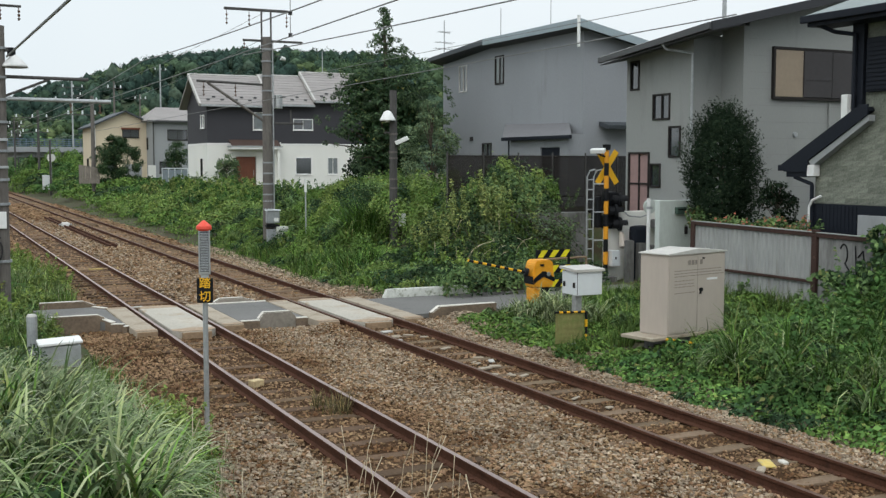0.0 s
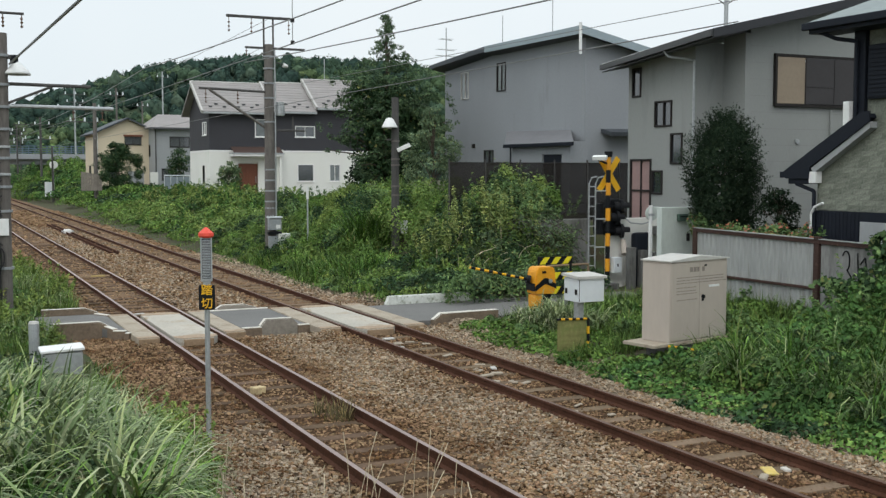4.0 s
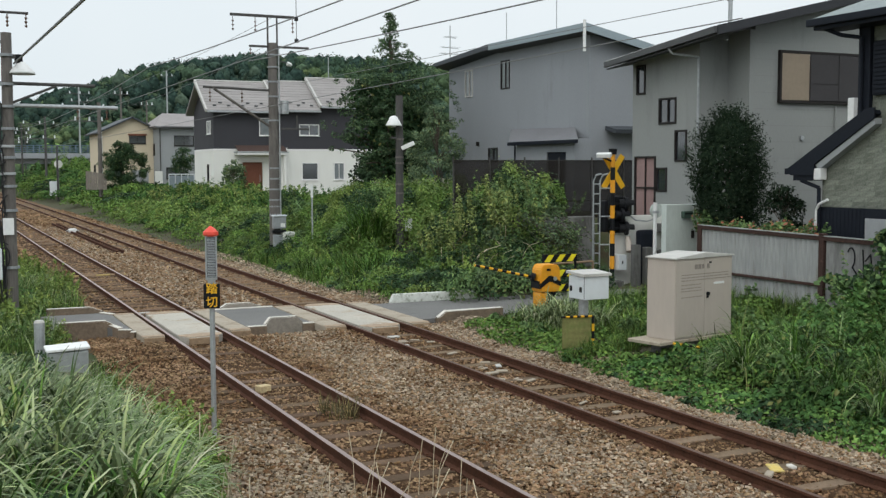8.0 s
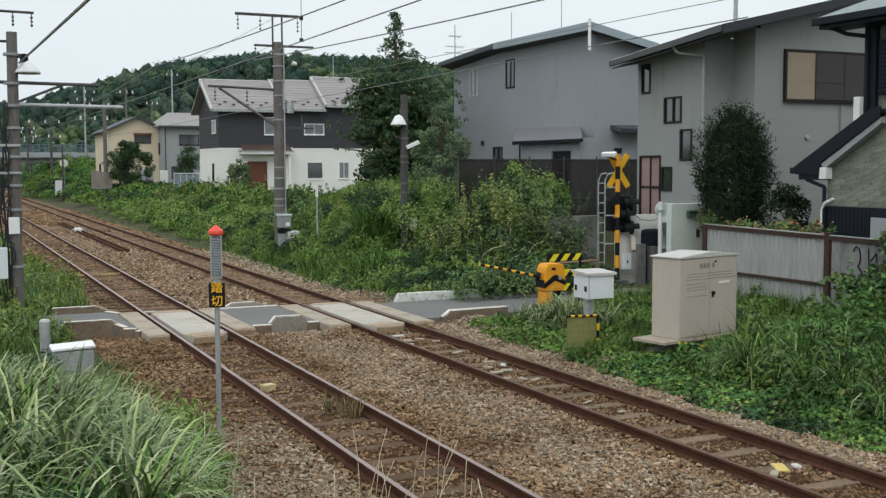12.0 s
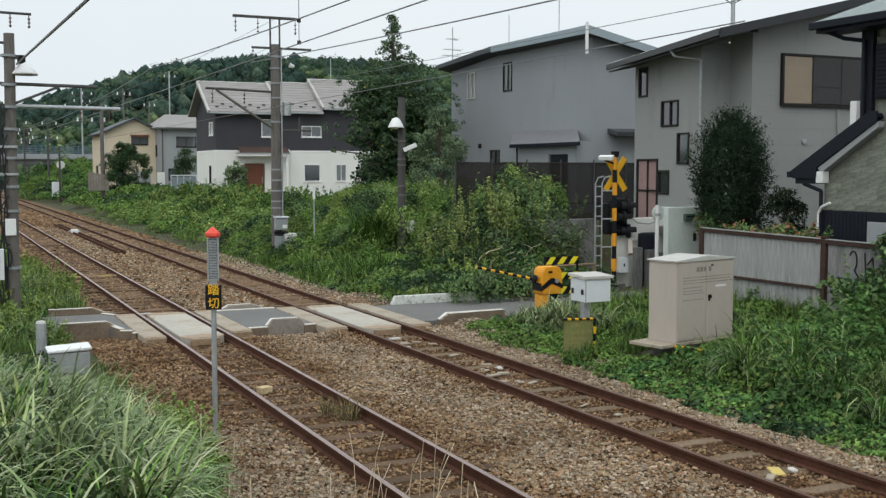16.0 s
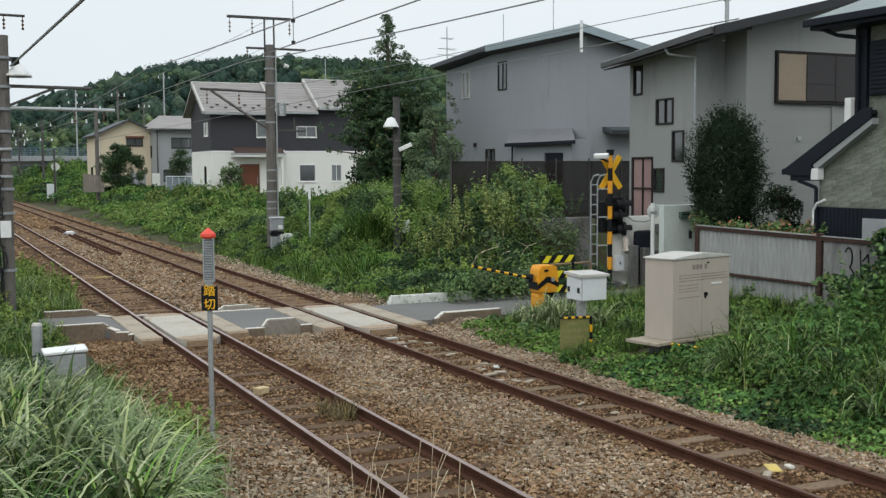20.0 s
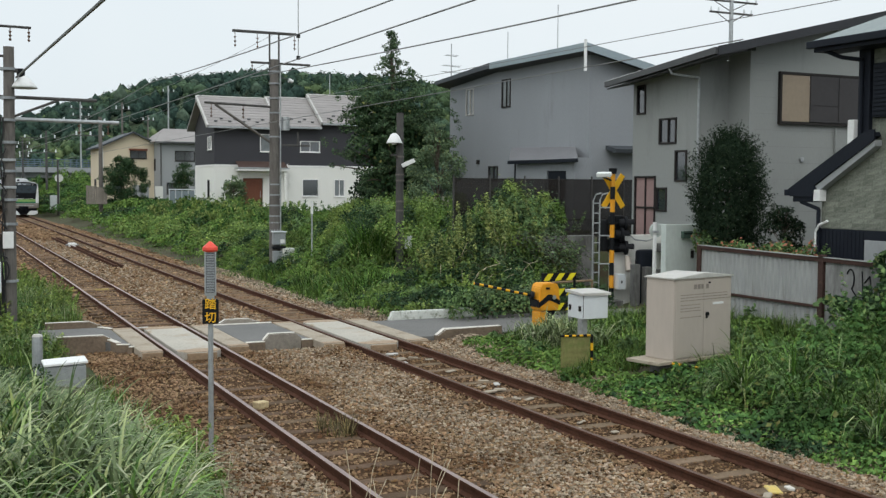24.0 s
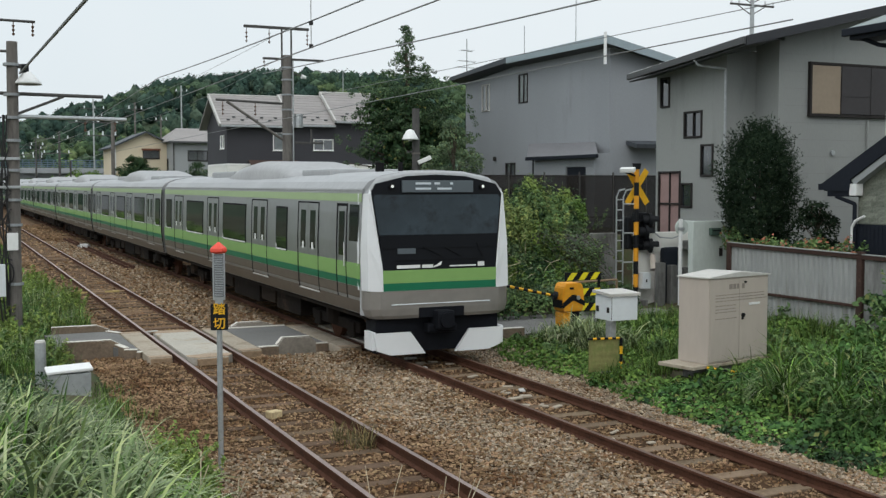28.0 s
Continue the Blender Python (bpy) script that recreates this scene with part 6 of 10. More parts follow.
    # cab side door and cab window
    for s in (-1, 1):
        bm = bmesh.new()
        strip(bm, 1.15, 2.92, 1.02, 1.05, 0.012, s, steps=14)
        strip(bm, 1.15, 2.92, 1.56, 1.60, 0.012, s, steps=14)
        strip(bm, 2.88, 2.93, 1.02, 1.60, 0.012, s, steps=1)
        cd = part("cab_door_seal", bm, RUBBER, car)
        bm = bmesh.new()
        strip(bm, 1.95, 2.78, 1.17, 1.45, 0.013, s)
        part("cab_door_pane", bm, TRAINGLASS, cd)
        bm = bmesh.new()
        strip(bm, 2.24, 2.92, 0.40, 0.88, 0.012, s)
        part("cab_window", bm, TRAINGLASS, car, "dark cab side window")
        bm = bmesh.new()
        rod(bm, (s * 1.50, 1.10, 1.75), (s * 1.50, 1.10, 2.2), 0.010, n=6)
        part("handrail", bm, WHITEPAINT, car)
    for y, r in ((1.2, 0.05), (2.3, 0.09)):
        part("roof_aerial", rodded((-0.3, y, 3.5), (-0.3, y, 3.72), r, n=10), RUBBER, car, "short black roof aerial")
    return car


train_lead = car_things(True)
train_second = car_things(False)
train_cars = [train_lead, train_second] + [copy_thing(train_second, pose(8.603, 700 + 20 * k, 0)) for k in range(2, 8)]


# ---- line-side equipment ----
def strand(bm, pts, r, n=6):
    """One continuous round strand through the points."""
    pts = [Vector(p) for p in pts]
    rings = []
    for i, p in enumerate(pts):
        d = (pts[min(i + 1, len(pts) - 1)] - pts[max(i - 1, 0)]).normalized()
        side = d.cross(Vector((0.31, 0.2, 0.93))).normalized()
        up = d.cross(side)
        rings.append([bm.verts.new(p + (side * math.cos(2 * math.pi * k / n) + up * math.sin(2 * math.pi * k / n)) * r) for k in range(n)])
    for a, b in zip(rings, rings[1:]):
        for k in range(n):
            bm.faces.new((a[k], a[(k + 1) % n], b[(k + 1) % n], b[k]))
    bm.faces.new(rings[0][::-1])
    bm.faces.new(rings[-1])


def bands(parent, a, b, r, step, mat_a, mat_b, n=10):
    """Alternate lengths of two paints along a bar, each a piece of its own."""
    a, b = Vector(a), Vector(b)
    d = (b - a).normalized()
    length, s, k = (b - a).length, 0.0, 0
    while s < length - 1e-4:
        e = min(length, s + step)
        part("band", rodded(a + d * s, a + d * e, r, n=n), (mat_a, mat_b)[k % 2], parent)
        s, k = e, k + 1


def striped_board(parent, w, h, at, name="striped_board", lean=0.6):
    """A flat board with slanting yellow and black stripes."""
    board = part(name, boxed((0, 0, 0), (w, 0.02, h), 0.004), BLACK, parent, "black board with yellow slanting stripes", at=at)
    n = 3
    step = w / n
    for i in range(n):
        x = i * step + 0.02
        s = h * lean
        pts = [(x, 0.012), (x + step * 0.5, 0.012), (min(w - 0.01, x + step * 0.5 + s), h - 0.012), (min(w - 0.012, x + s), h - 0.012)]
        part("stripe", prismed(pts, "y", -0.003, 0.004), LEMON, board, "yellow stripe")
    return board


def writing(text, size, depth, mat, name, parent, at, label=""):
    c = bpy.data.curves.new(name, "FONT")
    c.body, c.size, c.align_x, c.align_y, c.extrude = text, size, "CENTER", "CENTER", depth
    c.offset = size * 0.012
    tmp = new(name, c)
    me = bpy.data.meshes.new_from_object(tmp.evaluated_get(bpy.context.evaluated_depsgraph_get()))
    bpy.data.objects.remove(tmp)
    me.materials.clear()
    me.materials.append(mat)
    ob = new(name, me)
    ob.parent = parent
    ob.matrix_basis = at
    return tagged(ob, label) if label else ob


def crossing_marker():
    """Slim post with a red cap, a grey light strip and a black sign with the two characters for level crossing."""
    s = thing("crossing_marker", (3.30, 14.0, -0.1), "slim grey marker post with red cap and black crossing sign", "signal post", turn=-13)
    part("post", rodded((0, 0, -0.2), (0, 0, 1.75), 0.035, n=12), GALV, s, "galvanised post")
    bm = boxed((-0.075, -0.055, 1.98), (0.075, 0.055, 2.56), 0.012)
    cab = part("light_housing", bm, GALV, s, "grey light strip housing")
    part("light_strip", boxed((-0.055, -0.064, 2.02), (0.055, -0.052, 2.54), 0.004), DARKROOF, cab, "dark grey ribbed light strip")
    bm = bmesh.new()
    for i in range(24):
        box(bm, (-0.05, -0.070, 2.03 + i * 0.021), (0.05, -0.063, 2.041 + i * 0.021))
    part("strip_ribs", bm, GALV, cab)
    part("neck", boxed((-0.05, -0.04, 1.70), (0.05, 0.04, 1.99), 0.01), GALV, s)
    bm = bmesh.new()
    ring = [[bm.verts.new((r * math.cos(a * math.pi / 4 + math.pi / 8), r * math.sin(a * math.pi / 4 + math.pi / 8), z)) for a in range(8)] for r, z in ((0.085, 2.55), (0.108, 2.575), (0.104, 2.61), (0.015, 2.685))]
    for a, b in zip(ring, ring[1:]):
        for i in range(8):
            bm.faces.new((a[i], a[(i + 1) % 8], b[(i + 1) % 8], b[i]))
    bm.faces.new(ring[-1])
    bm.faces.new(ring[0][::-1])
    part("red_cap", bm, REDLAMP, s, "red plastic roof-shaped cap")
    plate = part("sign_plate", boxed((-0.104, -0.07, 1.615), (0.104, -0.045, 1.935), 0.008), BLACK, s, "black sign plate")
    for ch, z in (("踏", 1.865), ("切", 1.69)):
        writing(ch, 0.152, 0.003, YELLOW, "sign_character", plate, pose(0, -0.074, z, 90, 0, 0), "orange-yellow painted character")
    bm = bmesh.new()
    for z in (1.62, 1.92):
        box(bm, (-0.05, -0.05, z), (0.05, 0.05, z + 0.025))
    part("clamp", bm, GALV, s)


crossing_marker()


def pole_bands(parent, x, y, zs, r, mat=STEELBOX):
    for z in zs:
        part("strap", rodded((x, y, z - 0.03), (x, y, z + 0.03), r, n=12), mat, parent, "steel strap")


def insulator(parent, top, drop, r=0.045, n=3):
    """A string of small discs hanging down."""
    bm = bmesh.new()
    x, y, z = top
    rod(bm, top, (x, y, z - drop), 0.012, n=6)
    for i in range(n):
        zz = z - drop * (0.3 + 0.55 * i / max(1, n - 1))
        rod(bm, (x, y, zz), (x, y, zz - 0.045), r, r * 0.6, n=10)
    part("insulator", bm, INSULATOR, parent, "brown string insulator")


def near_pole():
    p = thing("utility_pole", (1.65, 26.5, -0.1), "brown-grey line-side pole with cables, a lamp and a white plate", "utility pole")
    part("shaft", rodded((0, 0, -0.4), (0.05, 0, 6.5), 0.140, 0.115, n=16), WOODPOLE, p, "weathered brown-grey shaft")
    pole_bands(p, 0.02, 0, (1.2, 2.5, 3.05, 3.7, 4.35, 4.85, 5.35, 6.0), 0.17)
    # lamp with a conical shade
    bm = bmesh.new()
    box(bm, (0.05, -0.06, 5.93), (0.36, 0.06, 6.02), 0.01)
    part("lamp_arm", bm, DARKPOLE, p)
    bm = bmesh.new()
    ring = [[bm.verts.new((0.36 + r * math.cos(a * math.pi / 8), r * math.sin(a * math.pi / 8), z)) for a in range(16)] for r, z in ((0.07, 5.86), (0.12, 5.81), (0.28, 5.63), (0.295, 5.58), (0.27, 5.60))]
    for a, b in zip(ring, ring[1:]):
        for i in range(16):
            bm.faces.new((a[i], a[(i + 1) % 16], b[(i + 1) % 16], b[i]))
    part("lamp_shade", bm, WHITEPAINT, p, "pale conical lamp shade", smooth=True)
    part("lamp_socket", rodded((0.30, 0, 5.83), (0.30, 0, 6.02), 0.09, n=12), BLACK, p)
    part("plate", boxed((-0.15, -0.19, 1.95), (0.08, -0.165, 2.33), 0.005), WHITEPAINT, p, "white plate on the pole")
    # cable bundle
    for k, dx in enumerate((-0.20, -0.15, -0.24, -0.30, -0.12)):
        bm = bmesh.new()
        pts = [(dx + 0.03 * math.sin(z * (1.6 + k)), -0.12, z) for z in np.arange(0.1, 5.0, 0.3)]
        strand(bm, pts, 0.018)
        part("cable", bm, CABLE, p, "black cable down the pole")
    bm = bmesh.new()
    strand(bm, [(-0.12 + 0.09 * math.cos(a), -0.18, 1.45 + 0.22 * math.sin(a)) for a in np.linspace(0, 6.3, 16)], 0.018)
    part("cable_loop", bm, CABLE, p, "coiled cable loop")
    for k, (z, w) in enumerate(((3.6, 0.30), (3.1, 0.24), (2.75, 0.34), (4.2, 0.2))):
        bm = bmesh.new()
        strand(bm, [(-0.05 - w * math.sin(a * math.pi), -0.16, z - 1.1 * a + 0.12 * math.sin(5 * a + k)) for a in np.linspace(0, 1, 12)], 0.016)
        part("cable", bm, CABLE, p, "slack black cable looping beside the pole")
    part("cable_clamp", boxed((-0.34, -0.16, 3.3), (0.16, -0.1, 3.36), 0.008), GALV, p, "steel cable bracket")
    part("cable_clamp", boxed((-0.30, -0.16, 3.92), (0.16, -0.1, 3.98), 0.008), GALV, p, "steel cable bracket")
    part("switch_box", boxed((-0.55, -0.3, 0.95), (-0.2, -0.05, 1.65), 0.015), LIGHTBOX, p, "pale switch box")
    # bracket carrying the contact wire over the near track
    part("bracket_beam", rodded((-0.9, 0, 5.38), (1.95, 0, 5.36), 0.04, n=10), DARKPOLE, p, "steel bracket beam")
    part("bracket_stay", rodded((0.1, 0, 4.92), (1.1, 0, 5.34), 0.03, n=8), DARKPOLE, p)
    part("bracket_pipe", rodded((0.1, 0, 4.88), (2.45, 0, 4.86), 0.045, n=10), GALV, p, "pale bracket pipe")
    for x in (1.55, 2.2):
        insulator(p, (x, 0, 4.86), 0.28, 0.04, 2)
    # top cross-arm out at the left
    bm = bmesh.new()
    rod(bm, (-0.9, 0.2, 6.2), (-0.9, 0.2, 7.05), 0.03)
    tube(bm, [(-1.6, 0.2, 7.0), (0.55, 0.2, 6.98)], 0.03)
    part("cross_arm", bm, DARKPOLE, p, "thin cross-arm above the pole")
    part("arm_strut", rodded((0.03, 0.1, 6.3), (-0.9, 0.2, 6.3), 0.03), DARKPOLE, p)
    for x in (0.1, 0.5):
        insulator(p, (x, 0.2, 6.98), 0.32, 0.035, 3)


near_pole()


def mast():
    """Catenary mast on the far side, with cross-arms, bracket, transformer-like boxes and straps."""
    p = thing("catenary_mast", (11.9, 40.0, -0.15), "grey concrete catenary mast with cross-arms, straps and grey boxes", "catenary mast")
    part("shaft", rodded((0, 0, -0.4), (0, 0, 8.2), 0.215, 0.165, n=18), WOODPOLE, p, "grey concrete shaft")
    pole_bands(p, 0, 0, (1.75, 2.05, 2.3, 2.7, 3.1, 3.5, 5.3, 6.2, 6.75, 7.3, 7.75), 0.205)
    bm = bmesh.new()
    for x in (-0.18, 0.18):
        rod(bm, (x, 0, 7.6), (x, 0, 9.2), 0.035)
    part("top_frame", bm, DARKPOLE, p, "paired steel uprights")
    part("cross_arm", boxed((-1.60, -0.04, 9.14), (0.86, 0.04, 9.24), 0.01), DARKPOLE, p, "upper cross-arm")
    for x in (-1.5, -0.65, 0.8):
        insulator(p, (x, 0, 9.14), 0.55, 0.05, 3)
    part("cross_arm", boxed((-0.9, -0.04, 8.02), (1.42, 0.04, 8.10), 0.01), DARKPOLE, p, "lower cross-arm")
    insulator(p, (-0.85, 0, 8.02), 0.25, 0.05, 2)
    part("bracket_beam", rodded((0, 0, 6.42), (-2.65, 0, 6.5), 0.045, n=10), DARKPOLE, p, "steel bracket beam over the track")
    part("bracket_stay", rodded((-0.1, 0, 5.05), (-2.25, 0, 6.44), 0.05, n=10), WOODPOLE, p, "sloping bracket stay")
    part("small_arm", boxed((-0.1, -0.04, 4.95), (1.4, 0.04, 5.03), 0.01), DARKPOLE, p, "small arm")
    part("small_arm_post", boxed((0.9, -0.03, 5.03), (0.96, 0.03, 5.5)), DARKPOLE, p)
    for x, z in ((-2.4, 6.45), (-1.2, 6.45)):
        insulator(p, (x, 0, z), 0.5, 0.05, 3)
    bm = bmesh.new()
    rod(bm, (0.42, -0.05, 5.55), (0.42, -0.05, 6.05), 0.16, n=12)
    part("transformer", bm, GALV, p, "small grey drum on the mast")
    cb = part("cable_box", boxed((-0.16, -0.40, 1.22), (0.32, -0.14, 1.68), 0.02), STEELBOX, p, "grey cable box")
    part("box_lid", boxed((-0.19, -0.44, 1.68), (0.35, -0.12, 1.73), 0.01), LIGHTBOX, cb, "pale overhanging lid")
    part("nameplate", boxed((0.10, -0.408, 1.28), (0.27, -0.40, 1.42)), WHITEPAINT, cb, "pale plate")
    # added black bar, drawn for the dark gap between the two boxes
    part("box_gap_bar", boxed((-0.18, -0.36, 1.06), (0.34, -0.14, 1.16), 0.01), BLACK, p, "black bar standing in for the dark gap under the box")
    part("cable_box", boxed((-0.14, -0.36, 0.50), (0.24, -0.14, 0.98), 0.02), STEELBOX, p, "grey cable box")
    part("pole_sleeve", rodded((0, 0, -0.2), (0, 0, 0.6), 0.235, n=16), BLACK, p, "dark sleeve at the foot")
    part("conduit", rodded((0.2, -0.12, 0), (0.2, -0.12, 8.0), 0.028), GALV, p, "pale conduit pipe")
    part("white_lamp", rodded((0.55, -0.05, 7.45), (0.72, -0.05, 7.4), 0.09, 0.06, n=10), WHITEPAINT, p, "small white lamp")
    part("lamp_stay", rodded((0, -0.05, 7.6), (0.6, -0.05, 7.45), 0.02), DARKPOLE, p)


mast()


def lamp_pole():
    p = thing("lamp_pole", (14.3, 33.5, 0.6), "dark lamp pole with a white shade and a security camera", "street lamp")
    part("shaft", rodded((0, 0, -0.5), (0, 0, 5.15), 0.145, 0.12, n=14), DARKPOLE, p, "dark straight shaft")
    pole_bands(p, 0, 0, (0.9, 1.1, 1.9, 2.2, 2.9, 3.1, 3.7), 0.15, WOODPOLE)
    part("lamp_arm", rodded((0, -0.05, 4.30), (-0.3, -0.12, 4.30), 0.03), DARKPOLE, p)
    bm = bmesh.new()
    ring = [[bm.verts.new((-0.26 + r * math.cos(a * math.pi / 8), -0.14 + r * math.sin(a * math.pi / 8), z)) for a in range(16)] for r, z in ((0.05, 4.47), (0.13, 4.42), (0.26, 4.17), (0.27, 4.13), (0.245, 4.15))]
    for a, b in zip(ring, ring[1:]):
        for i in range(16):
            bm.faces.new((a[i], a[(i + 1) % 16], b[(i + 1) % 16], b[i]))
    bm.faces.new(ring[0][::-1])
    part("lamp_shade", bm, WHITEPAINT, p, "white enamel lamp shade", smooth=True)
    part("lamp_bulb", rodded((-0.26, -0.14, 4.09), (-0.26, -0.14, 4.26), 0.07, n=10), WHITEFRAME, p)
    part("camera_housing", boxed((-0.22, -0.08, -0.07), (0.24, 0.08, 0.07), 0.02), WHITEPAINT, p, "white security camera housing", at=pose(0.20, -0.22, 3.48, 0, -24, -20))
    part("camera_arm", rodded((0, 0, 3.2), (0.2, -0.2, 3.42), 0.025), DARKPOLE, p)
    part("junction_box", boxed((0.14, -0.22, 0.62), (0.36, -0.1, 1.05), 0.015), WHITEPAINT, p, "white junction box")
    part("bracket", boxed((-0.3, -0.06, 3.72), (0.1, 0.06, 3.78)), DARKPOLE, p)


lamp_pole()


def crossing_signal():
    """Crossbuck post: striped pole, yellow crossed boards, hooded lamps, ladder, camera and boxes."""
    s = thing("crossing_signal", (17.53, 25.7, 0.0), "yellow and black railway crossing signal with crossed boards and hooded lamps", "crossing signal")
    bands(s, (0, 0, 0.1), (0, 0, 3.7), 0.070, 0.36, BLACK, ORANGE, 12)
    for tilt in (35, -35):
        out = [(-0.085, -0.56), (0.085, -0.56), (0.085, 0.56), (-0.085, 0.56)]
        bm = prismed(out, "y", -0.012, 0.012)
        part("crossed_board", bm, YELLOW, s, "yellow crossed board with a black end", at=pose(0.10, 0.10 + (0.03 if tilt > 0 else 0), 3.22, 0, tilt, 0))
    part("top_cap", rodded((0, 0, 3.7), (0, 0, 3.86), 0.10, 0.12, n=14), BLACK, s, "black bell on top")
    for x, z, turn in ((0.34, 2.30, 68), (0.36, 1.60, 68), (0.20, 1.98, 75)):
        bm = bmesh.new()
        rod(bm, (0, -0.14, 0), (0, -0.06, 0), 0.2, n=20)
        rod(bm, (0, -0.06, 0), (0, 0.1, 0), 0.13, n=16)
        lamp = part("lamp_disc", bm, BLACK, s, "black lamp backing disc", at=pose(x, 0, z, 0, 0, turn))
        bm = bmesh.new()
        ring = [[bm.verts.new((0.12 * math.cos(a), yy, 0.12 * math.sin(a))) for a in np.linspace(-0.3, math.pi + 0.3, 12)] for yy in (-0.32, -0.14)]
        for i in range(11):
            bm.faces.new((ring[0][i], ring[0][i + 1], ring[1][i + 1], ring[1][i]))
        part("lamp_hood", bm, BLACK, lamp)
        part("lens", rodded((0, -0.15, 0), (0, -0.138, 0), 0.1, n=16), RUBBER, lamp, "unlit dark lens")
    for z in (2.3, 1.6):
        part("lamp_bar", boxed((-0.12, -0.04, z - 0.03), (0.5, 0.02, z + 0.03), 0.006), BLACK, s)
    for z0, z1, x0, x1 in ((1.95, 2.52, 0.12, 0.46), (1.46, 1.86, 0.10, 0.52), (1.50, 2.40, -0.24, -0.08)):
        part("lamp_case", boxed((x0, 0.08, z0), (x1, 0.42, z1), 0.05), BLACK, s, "black hooded lamp case seen from the side")
    # ladder
    for x in (-0.58, -0.36):
        bm = bmesh.new()
        strand(bm, [(x, 0.1, 0.1), (x, 0.1, 2.95), (x + 0.06, 0.06, 3.12), (x + 0.2, 0.0, 3.16)], 0.022)
        lad = part("ladder_rail", bm, GALV, s, "galvanised ladder rail")
    for i in range(10):
        part("rung", rodded((-0.58, 0.1, 0.35 + i * 0.28), (-0.36, 0.1, 0.35 + i * 0.28), 0.016), GALV, lad)
    for z in (1.15, 1.95, 2.75):
        part("ladder_stay", rodded((-0.36, 0.1, z), (0, 0, z), 0.02), GALV, s)
    bm = boxed((-0.08, -0.32, -0.06), (0.08, 0.1, 0.06), 0.025)
    part("security_camera", bm, WHITEPAINT, s, "white security camera", at=pose(-0.42, 0.0, 3.68, 0, -18, 35))
    part("camera_arm", rodded((-0.35, 0, 3.62), (0, 0, 3.5), 0.03), BLACK, s)
    bx = part("control_box", boxed((0.1, -0.2, 0.42), (0.36, 0.05, 0.86), 0.015), LIGHTBOX, s, "pale grey control box")
    part("box_lock", boxed((0.2, -0.21, 0.6), (0.24, -0.2, 0.68)), BLACK, bx)
    bm = bmesh.new()
    tube(bm, [(0.45, -0.05, 2.05), (0.8, 0.0, 1.82), (1.2, 0.0, 1.78), (1.5, 0.0, 1.86)], 0.02)
    part("cable", bm, GALV, s, "sagging pale cable")
    part("loudspeaker", rodded((0.42, -0.25, 0.95), (0.5, -0.05, 1.35), 0.1, 0.07, n=12), CABINET, s, "beige horn loudspeaker")
    part("foot", boxed((-0.25, -0.25, -0.2), (0.25, 0.25, 0.12), 0.02), GREYCON, s)


crossing_signal()


def white_mast():
    m = thing("white_mast", (18.42, 24.9, 0.0), "slim white post with a round mirror back", "post")
    part("post", rodded((0, 0, 0), (0, 0, 2.35), 0.055, n=12), WHITEPAINT, m)
    part("disc", rodded((0.08, 0.03, 2.12), (0.08, 0.1, 2.12), 0.2, n=20), GREENBOX, m, "pale round mirror back")
    part("clamp", boxed((-0.06, -0.06, 2.05), (0.1, 0.06, 2.12)), GALV, m)


white_mast()


